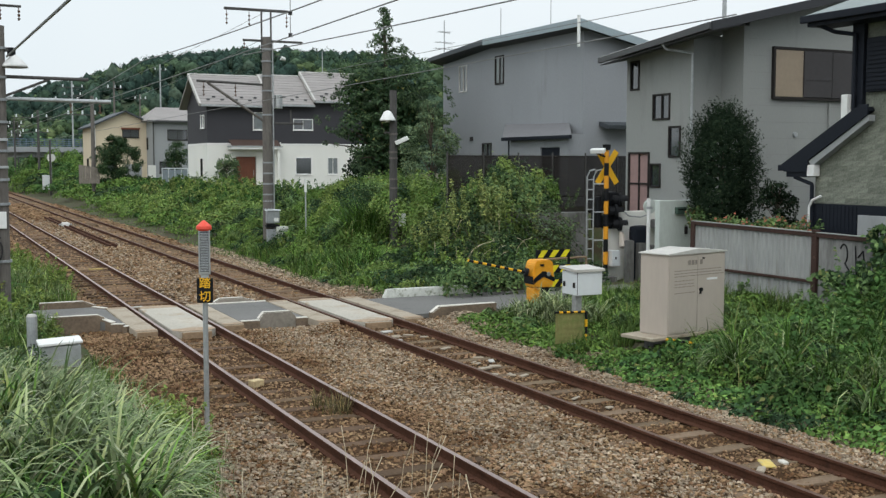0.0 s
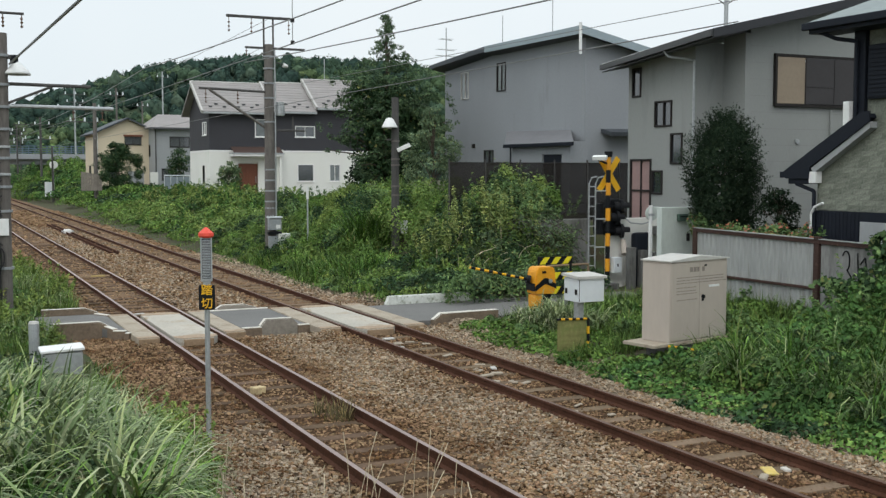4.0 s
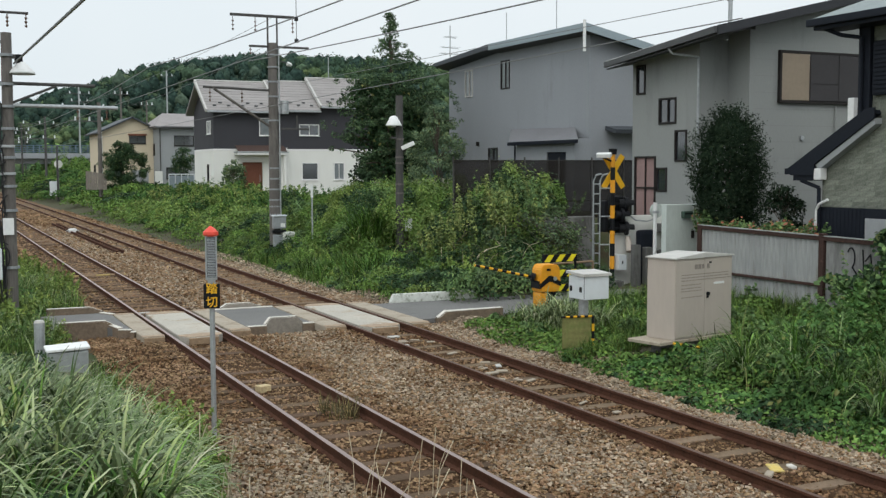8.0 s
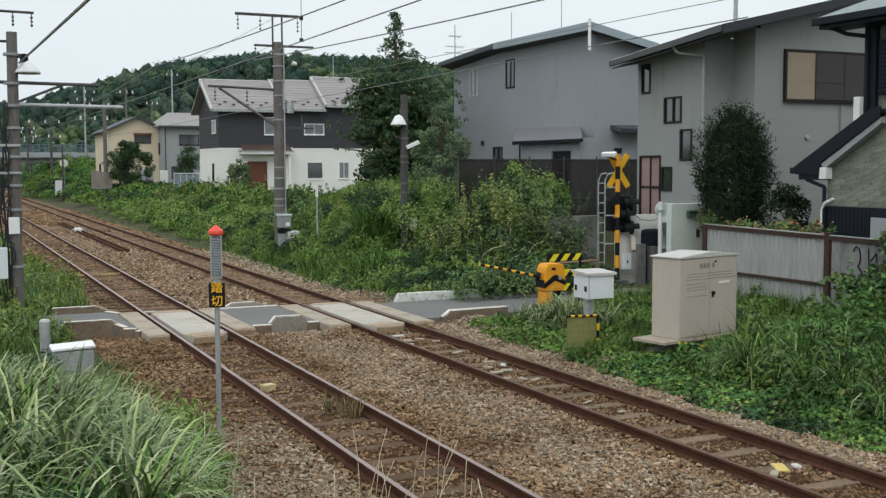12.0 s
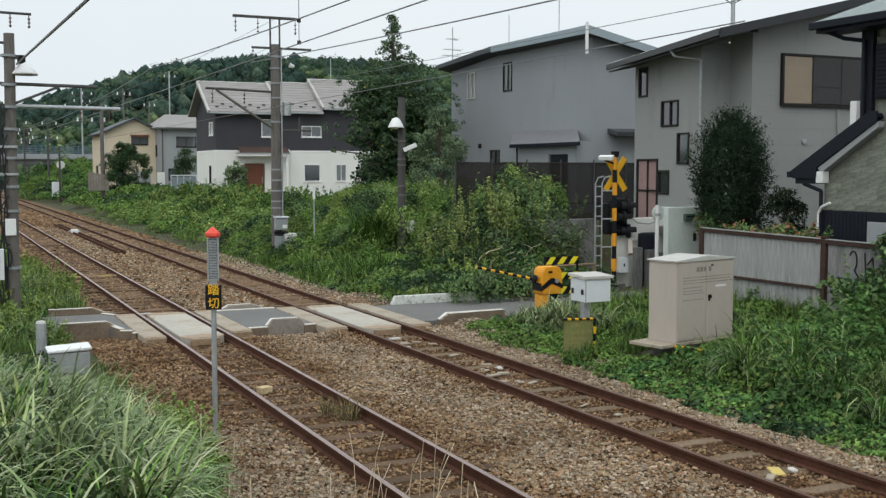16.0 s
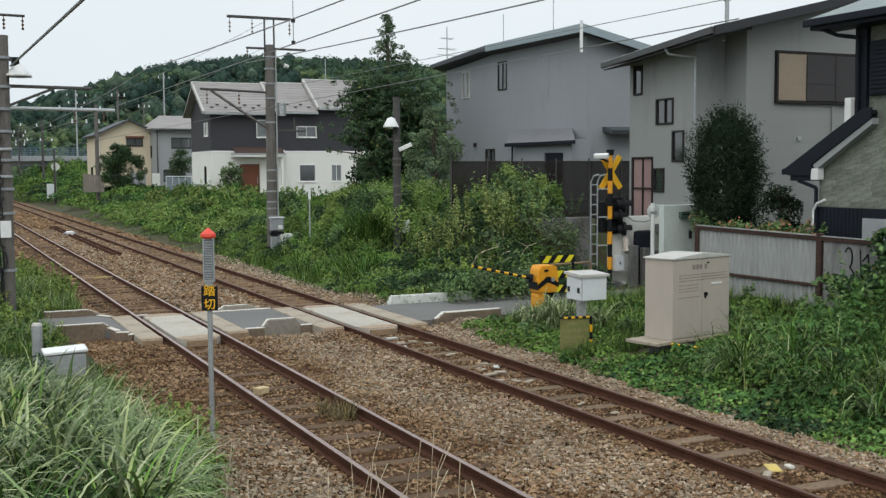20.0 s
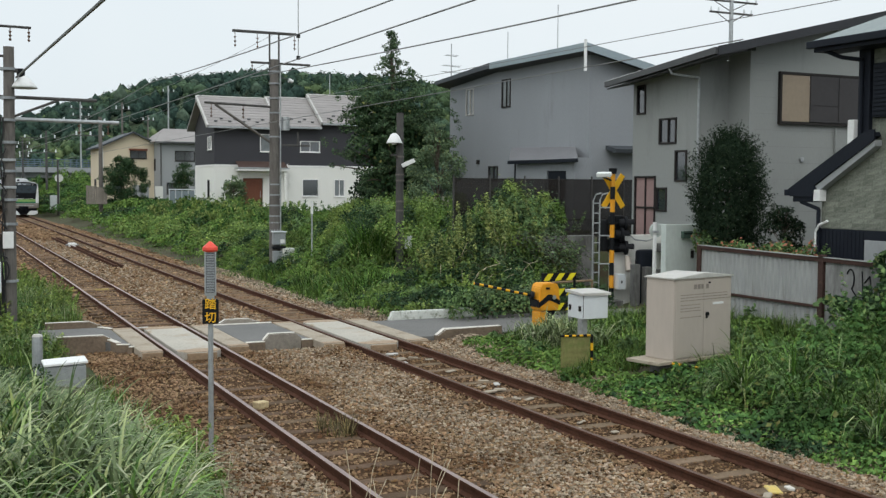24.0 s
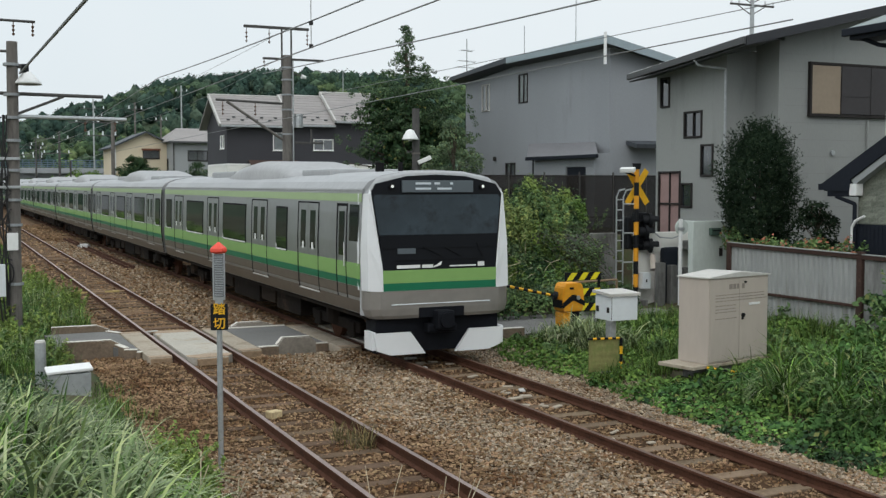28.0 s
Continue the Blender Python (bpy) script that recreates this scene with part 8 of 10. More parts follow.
# ---- things lying on the track ----
def track_bits():
    bits = (("pale_block", 4.62, 16.3, (0.2, 0.16, 0.11), PALEWOOD, 18, "pale sawn block lying between the rails"),
            ("yellow_plate", 8.72, 9.45, (0.30, 0.15, 0.03), PALEYELLOW, 62, "yellow painted plate between the rails"),
            ("white_scrap", 8.47, 9.27, (0.20, 0.09, 0.04), STRIP, 40, "white scrap of paper between the rails"),
            ("white_scrap", 8.92, 9.40, (0.13, 0.08, 0.04), PALEEDGE, 75, "white scrap of paper between the rails"),
            ("white_scrap", 8.50, 16.0, (0.26, 0.1, 0.04), STRIP, 12, "white splash of paint on a sleeper"),
            ("white_scrap", 8.75, 16.1, (0.2, 0.12, 0.04), STRIP, -20, "white scrap between the rails"),
            ("white_scrap", 8.55, 20.4, (0.24, 0.12, 0.04), CABTOP, 5, "white scrap between the rails"),
            ("white_scrap", 8.80, 15.2, (0.22, 0.08, 0.03), STRIP, 30, "pale flake of paint between the rails"),
            ("white_scrap", 8.40, 15.5, (0.15, 0.12, 0.03), STRIP, -40, "pale flake of paint between the rails"),
            ("white_scrap", 8.95, 16.6, (0.2, 0.1, 0.03), CABTOP, 70, "pale flake of paint between the rails"),
            ("white_scrap", 4.95, 9.3, (0.5, 0.16, 0.03), CABTOP, 8, "chalky white patch on a sleeper"),
            ("white_scrap", 4.6, 26.6, (0.3, 0.1, 0.03), CABTOP, 15, "pale stone chip between the rails"),
            ("white_scrap", 8.30, 19.3, (0.22, 0.1, 0.04), CABTOP, 5, "white scrap between the rails"))
    rng = random.Random(17)
    bits += tuple(("white_scrap", rng.uniform(8.2, 9.0), rng.choice((10.9, 12.4, 13.2, 15.4, 16.2, 16.9, 18.3, 19.8)) + rng.uniform(-0.3, 0.3), (rng.uniform(0.08, 0.24), rng.uniform(0.04, 0.09), 0.03), STRIP, rng.uniform(-40, 60), "pale flake of stone between the rails") for _ in range(14))
    for name, x, y, (a, b, c), mat, turn, label in bits:
        bm = boxed((-a / 2, -b / 2, 0), (a / 2, b / 2, c), 0.01)
        solid(name, bm, mat, label, "debris", at=pose(x, y, -0.155, 0, 0, turn))
    # spare rails lying between the tracks, with a white clamp
    for x in (6.95, 7.22):
        bm = bmesh.new()
        prism(bm, [(x + px, pz - 0.02) for px, pz in RAIL_PROFILE], "y", 46, 72)
        solid("spare_rail", bm, RUST, "rusty spare rail lying between the tracks", "rail", "spare rails")
    c = thing("rail_clamp", (7.05, 62, -0.1), "white clamp on the spare rails", "clamp")
    part("body", boxed((-0.2, -0.3, 0), (0.2, 0.3, 0.2), 0.05), WHITEPAINT, c)
    part("bolt_bar", boxed((-0.34, -0.06, 0.06), (0.34, 0.06, 0.14), 0.02), GALV, c)
    p = thing("cable_duct", (4.85, 36.3, -0.12), "yellow-taped cable duct across the near track", "cable duct")
    bands(p, (-2.3, 0, 0), (0.9, 0.05, 0.02), 0.04, 0.45, TIMBER, DULLTAPE, 8)


track_bits()


# ---- plants ----
def mound(x, y, seed, scale=1.1):
    """Smooth uneven heights from 0 to 1."""
    return np.array([0.5 + 0.5 * noise.noise((a / scale, b / scale, seed)) + 0.22 * noise.noise((a * 3 / scale, b * 3 / scale, seed + 9)) for a, b in zip(x, y)])


def cover(rng, n, x0, x1, y0, y1, high, size, seed, keep=None, edge=0.35, scale=1.1, tilt=0.5, under=0.35):
    """Leaves of creeping plants lying over low mounds."""
    x, y = rng.uniform(x0, x1, n), rng.uniform(y0, y1, n)
    m = mound(x, y, seed, scale)
    ok = (x > x0 + edge * m * 1.5)
    if keep is not None:
        ok &= keep(x, y)
    x, y, m = x[ok], y[ok], m[ok]
    top = (high(x, y) if callable(high) else high) * np.clip(0.05 + 1.25 * m, 0.05, 1.3)
    lay = 1 - under * rng.random(len(x)) ** 2
    z = ground_z(x, y) + np.maximum(0.03, top * lay)
    nrm = np.stack([rng.normal(0, tilt, len(x)), rng.normal(0, tilt, len(x)) - 0.35, np.ones(len(x))], 1)
    s = size(y) if callable(size) else size
    return leaves(np.stack([x, y, z], 1), nrm, s, rng, long=1.15, fold=0.16)


def tufts(rng, n, x0, x1, y0, y1, height, width, keep=None, lean=0.4, bend=0.6, way=None, per=14, spread=0.10, steps=4):
    """Grass in tufts standing on the ground."""
    cx, cy = rng.uniform(x0, x1, n), rng.uniform(y0, y1, n)
    if keep is not None:
        ok = keep(cx, cy)
        cx, cy = cx[ok], cy[ok]
    x = np.repeat(cx, per) + rng.normal(0, spread, len(cx) * per)
    y = np.repeat(cy, per) + rng.normal(0, spread, len(cx) * per)
    h = np.repeat((height(cx, cy) if callable(height) else np.full(len(cx), height)) * rng.uniform(0.7, 1.2, len(cx)), per)
    return blades(np.stack([x, y, ground_z(x, y) - 0.02], 1), h, width, rng, lean, bend, steps, way)


def blob_points(rng, blobs, per_area, shell=0.75):
    """Points and normals on the skin of many uneven lumps. blobs: x, y, z, rx, ry, rz."""
    pts, nrm = [], []
    for bx, by, bz, rx, ry, rz in blobs:
        k = int(per_area * (rx * ry + ry * rz + rx * rz) * 4)
        d = unit(rng.normal(0, 1, (k, 3)))
        r = shell + (1.08 - shell) * rng.random(k) ** 0.6
        bump = 1 + 0.14 * np.sin(d[:, 0] * 5 + bx * 3) * np.sin(d[:, 1] * 6 + by * 2) + 0.1 * np.sin(d[:, 2] * 9 + bz)
        pts.append(np.array((bx, by, bz)) + d * (r * bump)[:, None] * np.array((rx, ry, rz)))
        nrm.append(d + np.array((0, 0, 0.45)))
    return np.concatenate(pts), np.concatenate(nrm)


def heap_skin(rng, heaps, dens, knobs=5, ground=True, low=-0.25, rough=0.10):
    """Leaf places on the outside of a pile of rounded heaps that run into one another.
    heaps: x, y, z, rx, ry, rz, kind. Every heap carries smaller knobs; hidden places are left out.
    Returns points, outward directions and kinds."""
    rows = []
    for h in heaps:
        rows.append(h)
        x, y, z, rx, ry, rz, kind = h
        for _ in range(knobs):
            d = rng.normal(0, 1, 3)
            d[2] = abs(d[2])
            d /= np.linalg.norm(d)
            s = rng.uniform(0.28, 0.5)
            rows.append((x + d[0] * rx * 0.86, y + d[1] * ry * 0.86, z + d[2] * rz * 0.9, rx * s, ry * s, max(rz * s, rx * s * 0.6), kind))
    c = np.array([r[:6] for r in rows], dtype=np.float32)
    pts, nrm, kinds = [], [], []
    for i, (x, y, z, rx, ry, rz, kind) in enumerate(rows):
        k = max(6, int(dens * 2.2 * math.pi * (rx * ry + ry * rz + rx * rz) / 3))
        d = unit(rng.normal(0, 1, (k, 3)))
        d[:, 2] = np.where(d[:, 2] < low, -d[:, 2], d[:, 2])
        wob = 1 + rough * np.sin(d[:, 0] * 7 + x * 5) * np.sin(d[:, 1] * 8 + y * 4) + rng.normal(0, rough * 0.6, k)
        p = (np.array((x, y, z)) + d * wob[:, None] * np.array((rx, ry, rz))).astype(np.float32)
        near = np.nonzero((np.abs(c[:, 0] - x) < c[:, 3] + rx) & (np.abs(c[:, 1] - y) < c[:, 4] + ry))[0]
        near = near[near != i]
        if len(near):
            q = (p[:, None] - c[near][None, :, :3]) / c[near][None, :, 3:6]
            p_ok = ((q ** 2).sum(-1) > 0.74).all(1)
        else:
            p_ok = np.ones(k, bool)
        if ground:
            p_ok &= p[:, 2] > ground_z(p[:, 0], p[:, 1]) + 0.01
        pts.append(p[p_ok])
        nrm.append((d / np.array((rx, ry, rz)) * min(rx, rz))[p_ok])
        kinds.append(np.full(int(p_ok.sum()), kind))
    return np.concatenate(pts).astype(float), np.concatenate(nrm), np.concatenate(kinds)


def heap_stuff(rng, heaps, dens, sizes, mats, labels, name, longs, knobs=5, parent=None, shift=None, up=0.35, droop=0.25, rough=0.10):
    """Leaf heaps of several kinds, one object a kind."""
    p, n, k = heap_skin(rng, heaps, dens, knobs, rough=rough)
    n = unit(n) + np.array((0, 0, up))
    if shift is not None:
        p = p - np.array(shift)
    for i, mat in enumerate(mats):
        pick = k == i
        if pick.any():
            keep = np.nonzero(pick)[0]
            share_of = min(1.0, (min(sizes) / sizes[i]) ** 2)
            keep = keep[rng.random(len(keep)) < share_of]
            stuff(name, leaves(p[keep], n[keep], sizes[i], rng, long=longs[i], fold=0.18, droop=droop), mat, labels[i], "" if parent else "undergrowth", parent=parent)


def limb_mesh(rng, base, top, r, branches):
    bm = bmesh.new()
    base, top = Vector(base), Vector(top)
    steps, last = 7, base
    for i in range(1, steps + 1):
        u = i / steps
        p = base.lerp(top, u) + Vector((rng.normal(0, 0.04), rng.normal(0, 0.04), 0))
        rod(bm, last, p, r * (1 - 0.85 * (u - 1 / steps)), r * (1 - 0.85 * u), n=9)
        last = p
    for target, at in branches:
        a = base.lerp(top, at)
        t = Vector(target)
        mid = a.lerp(t, 0.5) + Vector((0, 0, 0.12 * (t - a).length))
        rod(bm, a, mid, r * 0.4 * (1 - at * 0.6), r * 0.24, n=6)
        rod(bm, mid, t, r * 0.24, 0.012, n=6)
    return bm


def tree(name, at, label, category, trunk_h, r, blobs, mat, leaf, per_area, seed, long=1.6, shell=0.75):
    rng = np.random.default_rng(seed)
    t = thing(name, at, label, category)
    picks = [(b[:3], min(0.92, max(0.25, b[2] / trunk_h * 0.8))) for b in blobs[:: max(1, len(blobs) // 22)]]
    part("trunk", limb_mesh(rng, (0, 0, -0.9), (0, 0, trunk_h), r, picks), BARK, t, "bark-brown trunk with limbs")
    p, n = blob_points(rng, blobs, per_area, shell)
    stuff("crown", leaves(p, n, leaf, rng, long=long, fold=0.2, droop=0.25), mat, "", "", parent=t)
    return t


def cone_blobs(rng, n, z0, z1, width, fat, flat=(0.6, 0.9), power=0.85, rim=0.5):
    """Lumps that fill a tall crown whose width is given as a function of the share of its height."""
    out = []
    for i in range(n):
        u = rng.random() ** power
        w = width(u)
        a, d = rng.uniform(0, 6.28), w * rng.random() ** rim * 0.95
        s = fat * rng.uniform(0.6, 1.25) * (0.45 + 0.55 * w / max(1e-3, width(0.25)))
        out.append((d * math.cos(a), d * math.sin(a), z0 + (z1 - z0) * u, s, s, s * rng.uniform(*flat)))
    return out


def egg_shrub():
    """Dense fine-leaved evergreen: shoots stand out all over an egg-shaped crown."""
    rng = np.random.default_rng(33)
    t = thing("round_shrub", (17.98, 21.3, 0.82), "dense dark fine-leaved evergreen garden shrub with a shaggy egg-shaped crown", "shrub")
    wide = lambda z: np.interp(z, (0.7, 1.0, 1.36, 1.75, 2.2, 2.67, 3.12, 3.5, 3.85), (0.36, 0.54, 0.72, 0.83, 0.89, 0.88, 0.76, 0.54, 0.10))
    part("trunk", limb_mesh(rng, (0, 0, -0.5), (0, 0, 3.0), 0.09, [((0.4 * math.cos(a), 0.4 * math.sin(a), 1.4 + 0.25 * k), 0.3 + 0.08 * k) for k, a in enumerate((0.3, 2.2, 4.1, 5.6, 1.2, 3.3))]), BARK, t, "dark trunk")
    n = 2700
    z = rng.uniform(0.75, 3.85, n)
    a = rng.uniform(0, 6.28, n)
    lump = 1 + 0.10 * np.sin(a * 3 + z * 2.3) + 0.08 * np.sin(a * 5 - z * 3.7) + rng.normal(0, 0.05, n)
    r = wide(z) * lump * rng.choice((1.0, 0.86, 0.7), n, p=(0.6, 0.25, 0.15))
    root = np.stack([r * np.cos(a), r * np.sin(a), z], 1)
    way = unit(np.stack([np.cos(a) * 0.75, np.sin(a) * 0.75, 0.55 + 0.35 * (z - 2.0)], 1) + rng.normal(0, 0.28, (n, 3)))
    k = 13
    u = rng.uniform(-0.6, 1.0, (n, k))
    length = rng.uniform(0.10, 0.26, (n, 1)) * np.interp(z, (2.4, 3.4), (1.0, 1.5))[:, None]
    p = root[:, None] + way[:, None] * (u * length)[..., None] + rng.normal(0, 0.014, (n, k, 3))
    fine = leaves(p.reshape(-1, 3), np.repeat(way, k, 0) * 0.3 + rng.normal(0, 0.8, (n * k, 3)), 0.021, rng, long=2.6, fold=0.15)
    m = 6000
    z, a = rng.uniform(0.7, 3.7, m), rng.uniform(0, 6.28, m)
    r = wide(z) * rng.uniform(0.55, 0.86, m)
    core = leaves(np.stack([r * np.cos(a), r * np.sin(a), z], 1), np.stack([np.cos(a), np.sin(a), np.full(m, 0.2)], 1), 0.075, rng, long=1.4)
    stuff("crown", join_arrays([fine, core]), DARKLEAF, "", "", parent=t)


def plant_trees():
    rng = np.random.default_rng(21)
    shape = lambda u: 2.9 * np.interp(u, (0, 0.08, 0.2, 0.38, 0.56, 0.66, 0.72, 0.78, 0.88, 1.0), (0.3, 0.5, 0.74, 0.86, 0.80, 0.62, 0.42, 0.18, 0.10, 0.01))
    blobs = cone_blobs(rng, 330, 0.9, 8.55, shape, 0.38, (0.35, 0.6), 0.8, 0.42)
    blobs = [b for b in blobs if b[2] < 6.5 or rng.random() < 0.38]
    # single twigs reach out of the crown
    for i in range(130):
        u = rng.uniform(0.1, 1.0)
        a = rng.uniform(0, 6.28)
        d = shape(u) * rng.uniform(0.95, 1.28) + 0.08
        blobs.append((d * math.cos(a), d * math.sin(a), 0.9 + 7.75 * u, 0.14, 0.14, 0.12))
    tall = tree("tree", (19.2, 46.0, 1.8), "tall dark broad-leaved evergreen with a spire above a wide ragged crown", "tree", 8.2, 0.17, blobs, CROWNLEAF, 0.058, 96, 31, 2.0, 0.55)
    # darker leaves inside the crown paint its inner shade
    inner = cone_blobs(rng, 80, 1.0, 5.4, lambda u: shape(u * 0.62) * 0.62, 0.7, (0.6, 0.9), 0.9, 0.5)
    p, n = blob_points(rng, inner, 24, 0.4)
    stuff("inner_crown_shade", leaves(p, n, 0.12, rng, long=1.5, fold=0.2, droop=0.25), TREELEAF, "", "", parent=tall)
    shape = lambda u: 1.2 * np.interp(u, (0, 0.2, 0.55, 0.8, 1.0), (0.75, 1.0, 0.98, 0.7, 0.2))
    blobs = cone_blobs(rng, 60, 0.4, 4.1, shape, 0.32, (0.5, 0.8), 0.9, 0.45)
    tree("small_tree", (18.75, 40.0, 1.7), "pale grey-green shrubby tree in front of the grey house", "tree", 3.9, 0.07, blobs, PALETREELEAF, 0.058, 210, 32, 1.5, 0.6)
    egg_shrub()
    shape = lambda u: 0.62 * np.interp(u, (0, 0.4, 1.0), (0.8, 1.0, 0.35))
    tree("low_shrub", (18.62, 20.05, 1.1), "low dark green shrub among the flowers", "shrub", 1.4, 0.04, cone_blobs(rng, 40, 0.5, 1.75, shape, 0.2), DARKLEAF, 0.045, 260, 34, 1.6, 0.6)
    shape = lambda u: 0.85 * np.interp(u, (0, 0.3, 0.7, 1.0), (0.7, 1.0, 0.9, 0.3))
    tree("small_tree", (18.2, 70.6, 1.5), "small pale green shrub in front of the white house", "tree", 2.2, 0.05, cone_blobs(rng, 46, 0.3, 2.4, shape, 0.32), SILVERLEAF, 0.10, 50, 35, 1.5, 0.6)
    shape = lambda u: 2.1 * np.interp(u, (0, 0.3, 0.7, 1.0), (0.8, 1.0, 0.85, 0.3))
    tree("round_shrub", (15.35, 97.0, 1.4), "dark round garden tree beside the beige house", "shrub", 3.6, 0.1, cone_blobs(rng, 110, 0.4, 4.2, shape, 0.45), TREELEAF, 0.075, 125, 36, 1.6, 0.45)
    shape = lambda u: 1.15 * np.interp(u, (0, 0.3, 0.7, 1.0), (0.6, 0.9, 1.0, 0.4))
    tree("round_shrub", (20.95, 99.0, 1.6), "dark green shrub in front of the light grey house", "shrub", 2.9, 0.08, cone_blobs(rng, 56, 0.4, 3.7, shape, 0.36), TREELEAF, 0.09, 60, 37, 1.4, 0.6)
    shape = lambda u: 3.0 * np.interp(u, (0, 0.3, 0.7, 1.0), (0.8, 1.0, 0.9, 0.3))
    for x, y, z in ((22.0, 158, 2.2), (26.0, 161, 1.6), (15.5, 159, 1.4)):
        tree("round_shrub", (x, y, z), "light green roadside tree by the bridge", "shrub", 4.6, 0.12, cone_blobs(rng, 40, 1.0, 5.2, shape, 0.9), LEAF, 0.28, 11, int(x) + 40)
    shape = lambda u: 1.9 * np.interp(u, (0, 0.3, 0.7, 1.0), (0.7, 1.0, 0.9, 0.3))
    tree("round_shrub", (21.8, 53.0, 1.7), "dark shrub under the tall tree", "shrub", 2.4, 0.08, cone_blobs(rng, 40, 0.2, 2.4, shape, 0.5), DARKLEAF, 0.11, 42, 38)


plant_trees()


def clumps(rng, cx, cy, r, top, m, k, thin, leaf, long=2.2, droop=0.3, low=0.25, wild=0.12):
    """Leafy stalks in clumps: m stalks a clump, k leaves a stalk, the middle ones the tallest."""
    n = len(cx)
    a, d = rng.uniform(0, 6.28, (n, m)), np.sqrt(rng.random((n, m)))
    x = (cx[:, None] + r[:, None] * d * np.cos(a)).ravel()
    y = (cy[:, None] + r[:, None] * d * np.sin(a)).ravel()
    base = ground_z(x, y)
    h = np.maximum(0.08, (np.repeat(top, m) - base) * (1 - 0.45 * d.ravel() ** 2) * rng.uniform(0.72, 1.12, n * m))
    lean = np.stack([np.cos(a).ravel(), np.sin(a).ravel()], 1) * (0.22 * d.ravel())[:, None] + rng.normal(0, wild, (n * m, 2))
    u = 1 - (1 - low) * rng.random((n * m, k)) ** 1.3
    ang = rng.uniform(0, 6.28, (n * m, k))
    rad = thin * (1.25 - u) * rng.uniform(0.35, 1.1, (n * m, k))
    p = np.stack([x[:, None] + lean[:, :1] * (u ** 1.5) * h[:, None] + rad * np.cos(ang), y[:, None] + lean[:, 1:] * (u ** 1.5) * h[:, None] + rad * np.sin(ang), base[:, None] + h[:, None] * u], -1)
    nrm = np.stack([np.cos(ang) * 0.7, np.sin(ang) * 0.7, np.ones_like(ang)], -1)
    return leaves(p.reshape(-1, 3), nrm.reshape(-1, 3), leaf, rng, long=long, droop=droop)


def heap_at(x, y, r, top, kind, flat=1.0):
    """A heap that stands on the ground and reaches the height top above it."""
    g = float(ground_z(x, y))
    return (x, y, g + 0.22 * top, r, r * flat, max(0.06, 0.78 * top), kind)


def bank_edge(y):
    """Where the growth of the far bank begins beside the ballast."""
    return np.interp(y, (25, 28, 33, 43, 51, 60, 100, 150), (10.55, 10.65, 10.8, 11.1, 11.2, 11.3, 11.8, 12.3))


def thicket_top(x, y):
    """Height of the bramble mass behind the lane; its open edge runs back at a slant."""
    d = x - 0.427 * (y - 28)
    t = np.interp(d, (10.6, 11.4, 12.3, 12.9, 13.4, 13.9, 14.6, 15.6, 16.3, 17.0, 17.5), (0.2, 0.42, 0.62, 1.0, 1.6, 2.1, 2.45, 2.5, 2.2, 1.7, 1.2))
    return t * np.interp(y, (24.9, 25.8, 26.8, 27.8, 28.4), (0.14, 0.30, 0.58, 0.88, 1.0))


